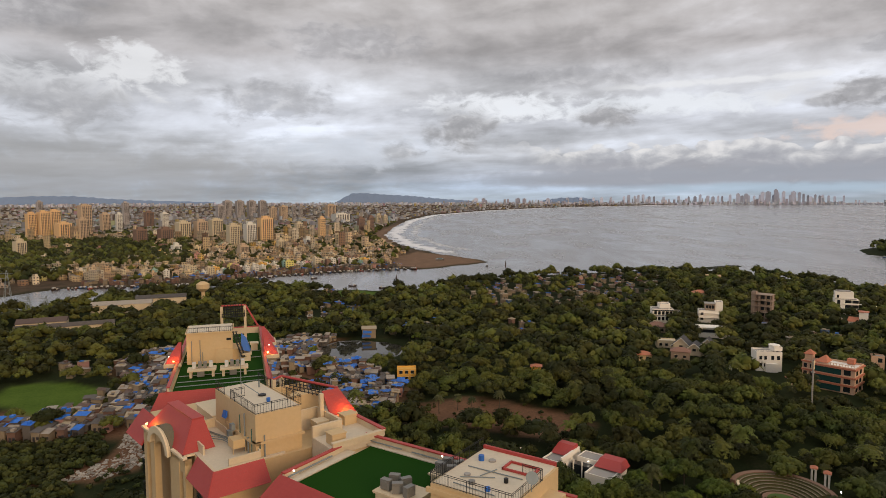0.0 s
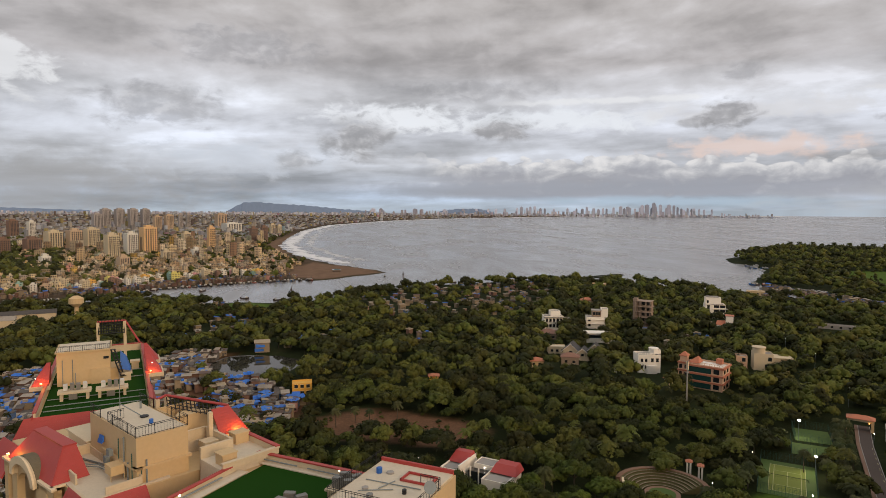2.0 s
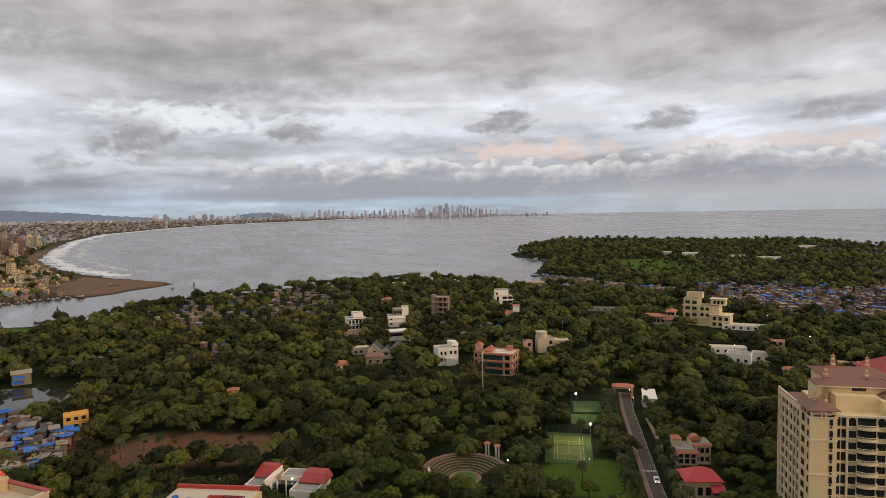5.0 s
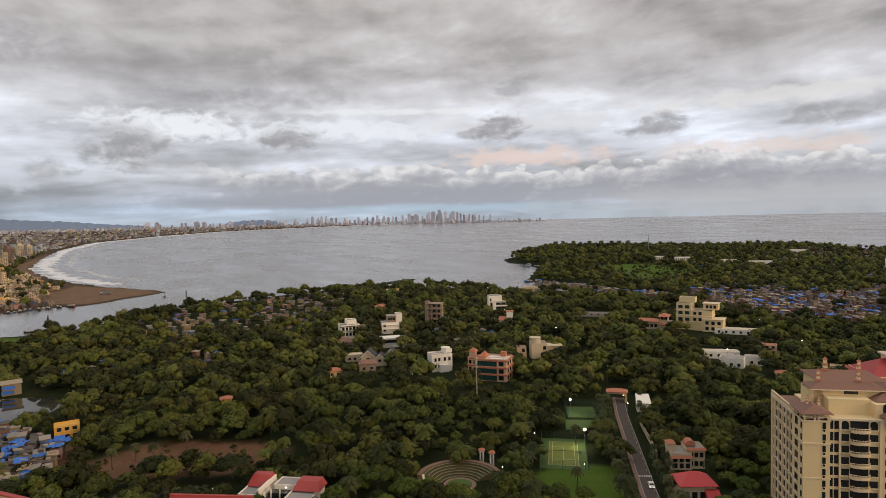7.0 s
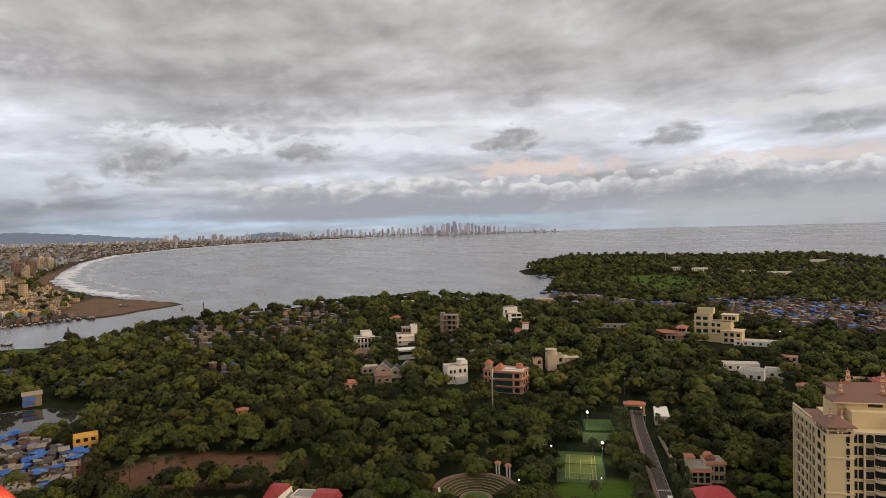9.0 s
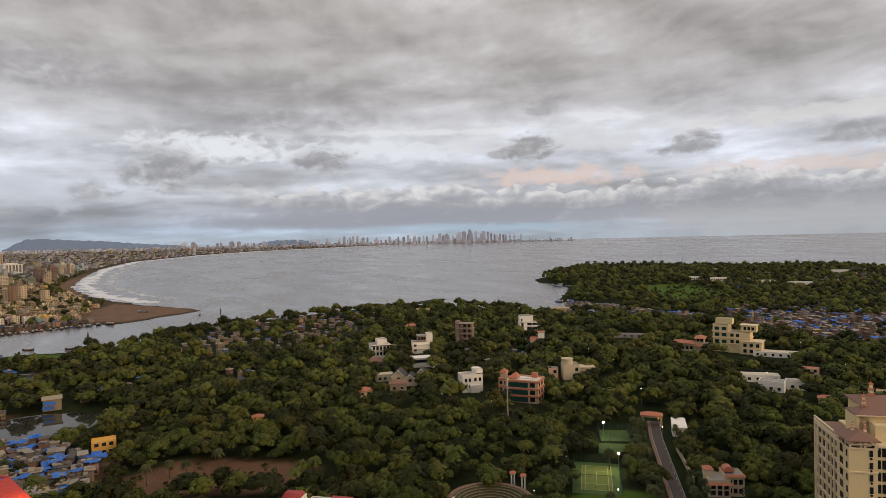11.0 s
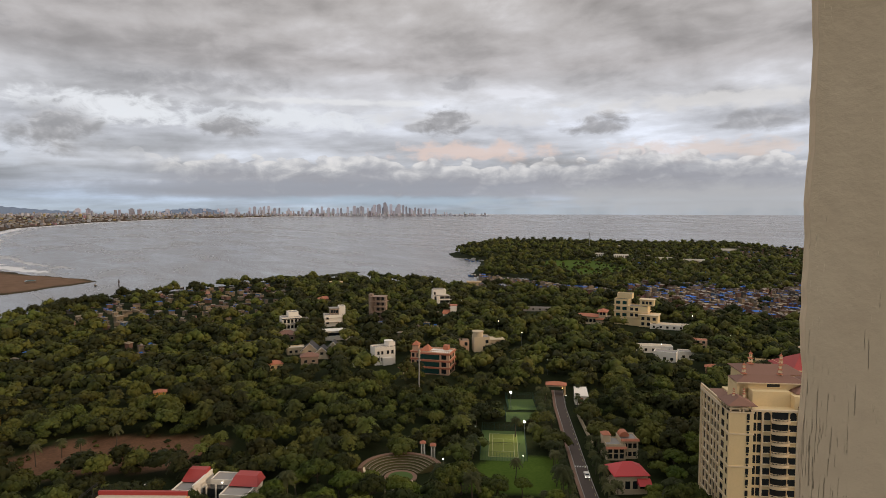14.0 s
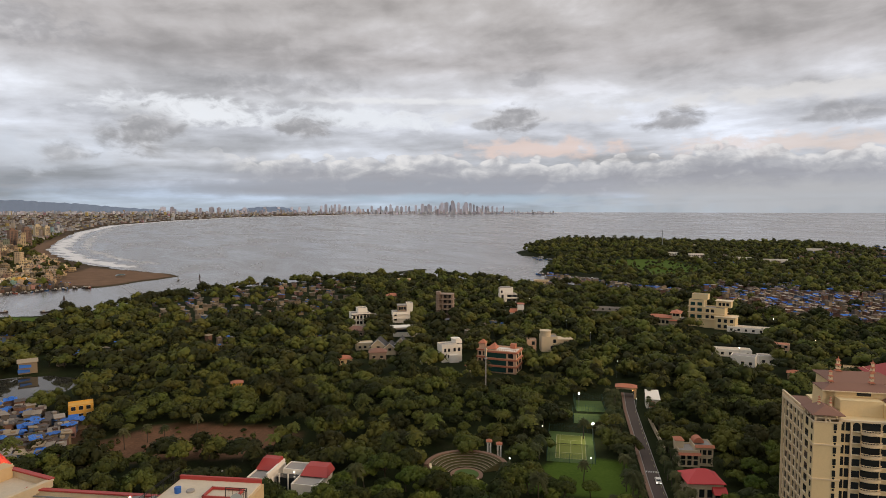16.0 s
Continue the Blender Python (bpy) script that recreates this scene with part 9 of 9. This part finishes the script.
# sheds, water tower and pylons by the creek
for x, y, rz, w_, d_, h_, m_, lb in ((-283, 436, 25, 30, 16, 6, ROOFS[1], "long brown-roofed workshop shed by the creek"), (-262, 428, 25, 60, 6, 4, ROOFS[4], "long dark-roofed shed beside the creek"), (-262, 505, 20, 44, 14, 7, ROOFS[2], "long pale-roofed warehouse beside the creek"), (-248, 545, 20, 40, 14, 6, ROOFS[4], "grey workshop shed beside the creek")):
    s_ = thing("shed", x, y, 0, rz, lb, "shed")
    part("wall", Geo().box(-w_ / 2, -d_ / 2, 0, w_ / 2, d_ / 2, h_), PLASTER_PALE, s_)
    part("roof", Geo().frustum([(-w_ / 2 - 0.5, -d_ / 2 - 0.6, h_), (w_ / 2 + 0.5, -d_ / 2 - 0.6, h_), (w_ / 2 + 0.5, d_ / 2 + 0.6, h_), (-w_ / 2 - 0.5, d_ / 2 + 0.6, h_)], [(-w_ / 2 - 0.5, -0.2, h_ + 2.4), (w_ / 2 + 0.5, -0.2, h_ + 2.4), (w_ / 2 + 0.5, 0.2, h_ + 2.4), (-w_ / 2 - 0.5, 0.2, h_ + 2.4)]), m_, s_)
    c_, s__ = math.cos(radians(rz)), math.sin(radians(rz))
    KEEP_CLEAR.extend([(x + c_ * u * w_ / 2, y + s__ * u * w_ / 2, d_ * 0.6) for u in (-0.9, -0.5, 0, 0.5, 0.9)])
    KEEP_CLEAR.extend([((x + c_ * u * w_ / 2) * 0.975, (y + s__ * u * w_ / 2) * 0.975, d_ * 0.4) for u in (-0.9, -0.5, 0, 0.5, 0.9)])
v = thing("water_tower", -214, 552, 0, 0, "cream mushroom-shaped concrete water tower", "tower")
part("shaft", Geo().cyl(0, 0, 0, 12, 1.6, 12), PLASTER, v)
part("tank", Geo().cyl(0, 0, 9.5, 12.5, 2.0, 16, 5.6).cyl(0, 0, 12.5, 16.5, 5.6, 16).cyl(0, 0, 16.5, 18.6, 5.6, 16, 2.0), PLASTER, v)
KEEP_CLEAR.append((-212, 546, 8))
for x, y, h_ in ((-391, 556, 29), (-326, 486, 16), (-312, 486, 16)):
    v = thing("pylon", x, y, 0, 20, "grey lattice power pylon by the creek", "pylon", "power pylons")
    g = Geo()
    for s_ in range(6):
        z0, z1 = h_ * s_ / 6, h_ * (s_ + 1) / 6
        w0, w1 = 3.0 * (1 - s_ / 6.6), 3.0 * (1 - (s_ + 1) / 6.6)
        for a_, b_ in ((-1, -1), (1, -1), (1, 1), (-1, 1)):
            g.beam((a_ * w0, b_ * w0, z0), (a_ * w1, b_ * w1, z1), 0.16).beam((a_ * w0, b_ * w0, z0), (-b_ * w1, a_ * w1, z1), 0.1)
    part("lattice", g, PIPE, v)
    for z in (0.75, 0.9):
        part("crossarm", Geo().beam((-5, 0, h_ * z), (5, 0, h_ * z), 0.16), PIPE, v)

# larger pale buildings on the headland
for x, y, w_, h_, lb in ((905, 835, 26, 8, "long white institute block"), (915, 790, 26, 8, "long white institute block"), (925, 705, 30, 7, "long white institute block"), (935, 650, 34, 7, "long white institute block"), (1260, 790, 34, 7, "long cream institute block among trees"), (960, 470, 12, 18, "tall white narrow block"), (1150, 1010, 22, 7, "cream house on the headland")):
    v = house(x, y, 10, lb, 14, "institute_block", "building")
    block(v, -w_ / 2, -5, 0, w_ / 2, 5, h_ + 2, WHITE)
    rows_of_windows(v, -w_ / 2, w_ / 2, -5, [2 + 3.6 * k for k in range(max(1, int(h_ / 3.6)))], int(w_ / 3.4), w=1.6, h=1.7)
v = thing("mast", 1010, 960, 0, 0, "thin lattice radio mast on the headland", "mast")
part("pole", Geo().beam((0, 0, 0), (0, 0, 46), 0.5, 6), PIPE, v)
for x, y in ((1000, 1230), (985, 1240), (1020, 1215), (1050, 1190), (1070, 1170), (1085, 1150), (1095, 1135), (1110, 1120)):
    plant(PALM_KINDS[(x // 5) % 2], x, y, 2.6, x, "tall palm on the headland crest", "palm", "palms on the headland", 2.0, name="palm_tree")

# rubble heap beside the shacks
rb = Geo()
rx_, ry_ = spread(RUBBLE, 1.15)
for a_, b_ in zip(rx_, ry_):
    if gen.uniform() < 0.8:
        rb.at = pose(a_, b_, gen.uniform(-0.1, 0.25), gen.uniform(-30, 30), gen.uniform(-30, 30), gen.uniform(0, 90))
        k_ = gen.uniform(0.2, 0.75)
        rb.box(-k_, -k_ * 0.7, -0.2, k_, k_ * 0.7, k_ * 0.6)
tagged(new("rubble", rb.mesh("rubble", material("pale_rubble", (0.36, 0.32, 0.27), 0.95, var=0.4, island=0.8))), "pale rubble and debris tipped beside the shacks", "rubble", kind="stuff")

# ---- woodland ----
def wood_ok(x, y):
    """Which of the given places carry trees."""
    ok = np.maximum(edge_distance(x, y, HOME), -1) > 7
    for poly, gap in ((FIELD, -2), (FIELD_B, 0), (FIELD_C, 2), (POND, -9), (CLEARING, 1.5), (LAWN, 2), (RUBBLE, 1), (GRASS_L, 0), (MANGROVE, -2)):
        ok &= edge_distance(x, y, poly) < gap * 1.0
    ok &= road_distance(x, y) > 7.0
    az_ = np.degrees(np.arctan2(x, y))
    ok &= (az_ > -43) & (az_ < 74)
    for cx, cy, cr in KEEP_CLEAR:
        ok &= np.hypot(x - cx, y - cy) > cr + 2.2
    return ok


def scatter(x0, y0, x1, y1, step, gen, jitter=0.42):
    x, y = np.meshgrid(np.arange(x0, x1, step), np.arange(y0, y1, step))
    x, y = x + gen.uniform(-jitter, jitter, x.shape) * step, y + gen.uniform(-jitter, jitter, x.shape) * step
    return x.ravel(), y.ravel()


def grove(name, xs, ys, rad, kinds, mat, gen, label, category, sink=0.35):
    """One mesh of many crowns, for the woods that nobody could count."""
    V, F, T, k = [], [], [], 0
    for x, y, r in zip(xs, ys, rad):
        v, f = kinds[gen.integers(len(kinds))]
        a, s = gen.uniform(0, 6.28), gen.uniform(0.85, 1.2)
        ca, sa = math.cos(a), math.sin(a)
        p = np.stack([(v[:, 0] * ca - v[:, 1] * sa) * r, (v[:, 0] * sa + v[:, 1] * ca) * r, v[:, 2] * r * s + r * sink], 1)
        z = 9.0 * min(1, max(0, (math.hypot(x, y) - 700) / 200)) * math.exp(-(((x - 930) / 230.0) ** 2 + ((y - 1120) / 220.0) ** 2))
        V.append(p + np.array([x, y, z])), F.append(f + k)
        T.append(np.full(len(v), gen.uniform(0, 1)))
        k += len(v)
    if not V:
        return None
    me = tri_mesh(name, np.concatenate(V), np.concatenate(F), mat, np.concatenate(T))
    return tagged(new(name, me), label, category, kind="stuff")


gen = np.random.default_rng(5)
MID = [crown_arrays(np.random.default_rng(60 + i), 13, 48, 0.085, ICO1, lean=True, tall=0.6 + 0.08 * (i % 5)) for i in range(8)]
for i in range(2):
    pv_, pf_ = frond_arrays(np.random.default_rng(90 + i), 26, 5)
    MID.append((pv_ * 0.62 + np.array([0, 0, 1.25]), pf_))
FAR = [crown_arrays(np.random.default_rng(70 + i), 7, 14, 0.14, ICO1, lean=True, tall=0.6 + 0.08 * (i % 4)) for i in range(6)]
VFAR = [crown_arrays(np.random.default_rng(80 + i), 4, 11, 0.2, ICO1, lean=True) for i in range(6)]
TINY = [crown_arrays(np.random.default_rng(85 + i), 3, 6, 0.24, ICO1, lean=True) for i in range(6)]

x, y = scatter(-260, 90, 420, 345, 6.9, gen)
r = np.hypot(x, y)
slum = np.maximum(edge_distance(x, y, SLUM_L), edge_distance(x, y, SLUM_R))
ok = wood_ok(x, y) & (r < 330) & (r > 105) & ((slum < 0) | (gen.uniform(size=x.shape) < 0.20))
x, y, r = x[ok], y[ok], r[ok]
order = np.argsort(np.hypot(x - 75, y - 95))
near, rest = order[:235], order[235:]
for i in near:
    s = 0.65 + 0.9 * gen.uniform() ** 1.8
    if gen.uniform() < 0.13:
        plant(PALM_KINDS[gen.integers(2)], x[i], y[i], s * 1.05, gen.uniform(0, 360), "palm with a drooping green crown among broadleaf trees", "palm", "palms in the wood", name="palm_tree")
    else:
        plant(TREE_KINDS[gen.integers(8)], x[i], y[i], s, gen.uniform(0, 360), "leafy green tree in dense woodland", "tree", "trees in the wood")
grove("woodland_trees", x[rest], y[rest], 3.3 + 4.6 * gen.uniform(size=len(rest)) ** 2.0, MID, WOODLEAF, gen, "dense dark green broadleaf woodland round the villas", "woodland")

x, y = scatter(-480, 120, 760, 830, 9.4, gen)
r = np.hypot(x, y)
slum = np.maximum(edge_distance(x, y, SLUM_L), edge_distance(x, y, SLUM_R))
ok = wood_ok(x, y) & (r >= 330) & ((r < 760) | (x < 560)) & (x < 760) & ((slum < 0) | (gen.uniform(size=x.shape) < 0.08)) & ((edge_distance(x * 1.035, y * 1.035, SLUM_R) < 0) | (gen.uniform(size=x.shape) < 0.3))
grove("far_woodland", x[ok], y[ok], 4.2 + 5.0 * gen.uniform(size=ok.sum()) ** 2.0, FAR, WOODLEAF, gen, "dark green woodland reaching to the creek and the sea", "woodland")

x, y = scatter(380, 380, 1620, 1420, 12.5, gen)
r = np.hypot(x, y)
ok = wood_ok(x, y) & (r >= 760) & (x > 560) & (gen.uniform(size=x.shape) < np.where((x > 1150) & (y < 900), 0.5, 0.97))
grove("headland_woods", x[ok], y[ok], 4.6 + 4.6 * gen.uniform(size=ok.sum()) ** 2, VFAR + TINY, WOODLEAF, gen, "dark wooded headland beyond the inlet", "woodland")

x, y = scatter(600, 560, 870, 870, 8.0, gen)
ok = (edge_distance(x, y, FIELD_C) > -6) & (gen.uniform(size=x.shape) < 0.30 - 0.35 * wobble(x, y, 26.0, 3.0))
grove("slope_bushes", x[ok], y[ok], gen.uniform(1.6, 4.4, ok.sum()), TINY, WOODLEAF, gen, "scattered bushes on the grassy headland slope", "bushes", 0.1)

x, y = scatter(-240, 125, -85, 240, 3.0, gen)
ok = (edge_distance(x, y, MANGROVE) > 0)
grove("mangrove_scrub", x[ok], y[ok], gen.uniform(1.6, 2.6, ok.sum()), VFAR, MANGLEAF, gen, "low olive green mangrove scrub beside the shacks", "mangrove", 0.1)

x, y = scatter(-1500, 700, 0, 2600, 18, gen)
ok = (edge_distance(x, y, CITY) > 25) & (gen.uniform(size=x.shape) < 0.72 + 0.4 * wobble(x, y, 90.0, 4.0)) & (edge_distance(x, y, SANDSPIT) < -5) & (np.degrees(np.arctan2(x, y)) > -42)
grove("city_trees", x[ok], y[ok], gen.uniform(4.5, 8.5, ok.sum()), TINY, WOODLEAF, gen, "dark green trees between the city's blocks", "trees", 0.1)

x, y = scatter(-1050, 680, -300, 1500, 12, gen)
az_ = np.degrees(np.arctan2(x, y))
ok = (az_ > -41.5) & (az_ < -22) & (np.hypot(x, y) > np.where(az_ < -31, 830, 950)) & (np.hypot(x, y) < 1560) & (gen.uniform(size=x.shape) < 0.85) & (edge_distance(x, y, CITY) > 45)
grove("park_trees", x[ok], y[ok], gen.uniform(6.0, 10.0, ok.sum()), TINY, WOODLEAF, gen, "dark green park belt behind the creek town", "trees", 0.2)
for px_, py_, ps_ in ((-72, 412, 0.7), (-62, 418, 0.8), (-40, 416, 0.8), (-32, 410, 0.9), (-22, 396, 0.8), (-16, 384, 0.9), (-16, 370, 0.8), (-20, 356, 0.6)):
    plant(TREE_KINDS[gen.integers(8)], px_, py_, ps_, gen.uniform(0, 360), "leafy green tree on the pond's bank", "tree", "trees round the pond")
for px_, py_, ps_ in ((186, 124, 1.0), (193, 130, 1.2), (200, 138, 1.1), (178, 120, 0.9), (190, 140, 1.2), (207, 131, 1.2), (182, 132, 1.0), (172, 124, 0.9), (200, 124, 1.1), (196, 117, 1.0), (187, 113, 0.9)):
    plant(TREE_KINDS[gen.integers(8)], px_, py_, ps_, gen.uniform(0, 360), "leafy green tree beside the cream apartment block", "tree", "trees beside the apartment block")
x, y = scatter(-140, 165, -75, 225, 3.2, gen)
ok = (edge_distance(x, y, GRASS_L) > 0) & (gen.uniform(size=x.shape) < 0.45)
grove("low_bushes", x[ok], y[ok], gen.uniform(0.9, 1.7, ok.sum()), VFAR, MANGLEAF, gen, "low green bushes on rough grass", "bushes", 0.05)

x, y = scatter(-35, 225, 70, 285, 3.4, gen)
ok = (edge_distance(x, y, CLEARING) > 0.5) & (gen.uniform(size=x.shape) < 0.30 - 0.25 * wobble(x, y, 14.0, 5.0))
grove("clearing_scrub", x[ok], y[ok], gen.uniform(0.7, 2.0, ok.sum()), VFAR, MANGLEAF, gen, "scattered scrub on the bare clearing", "bushes", 0.1)
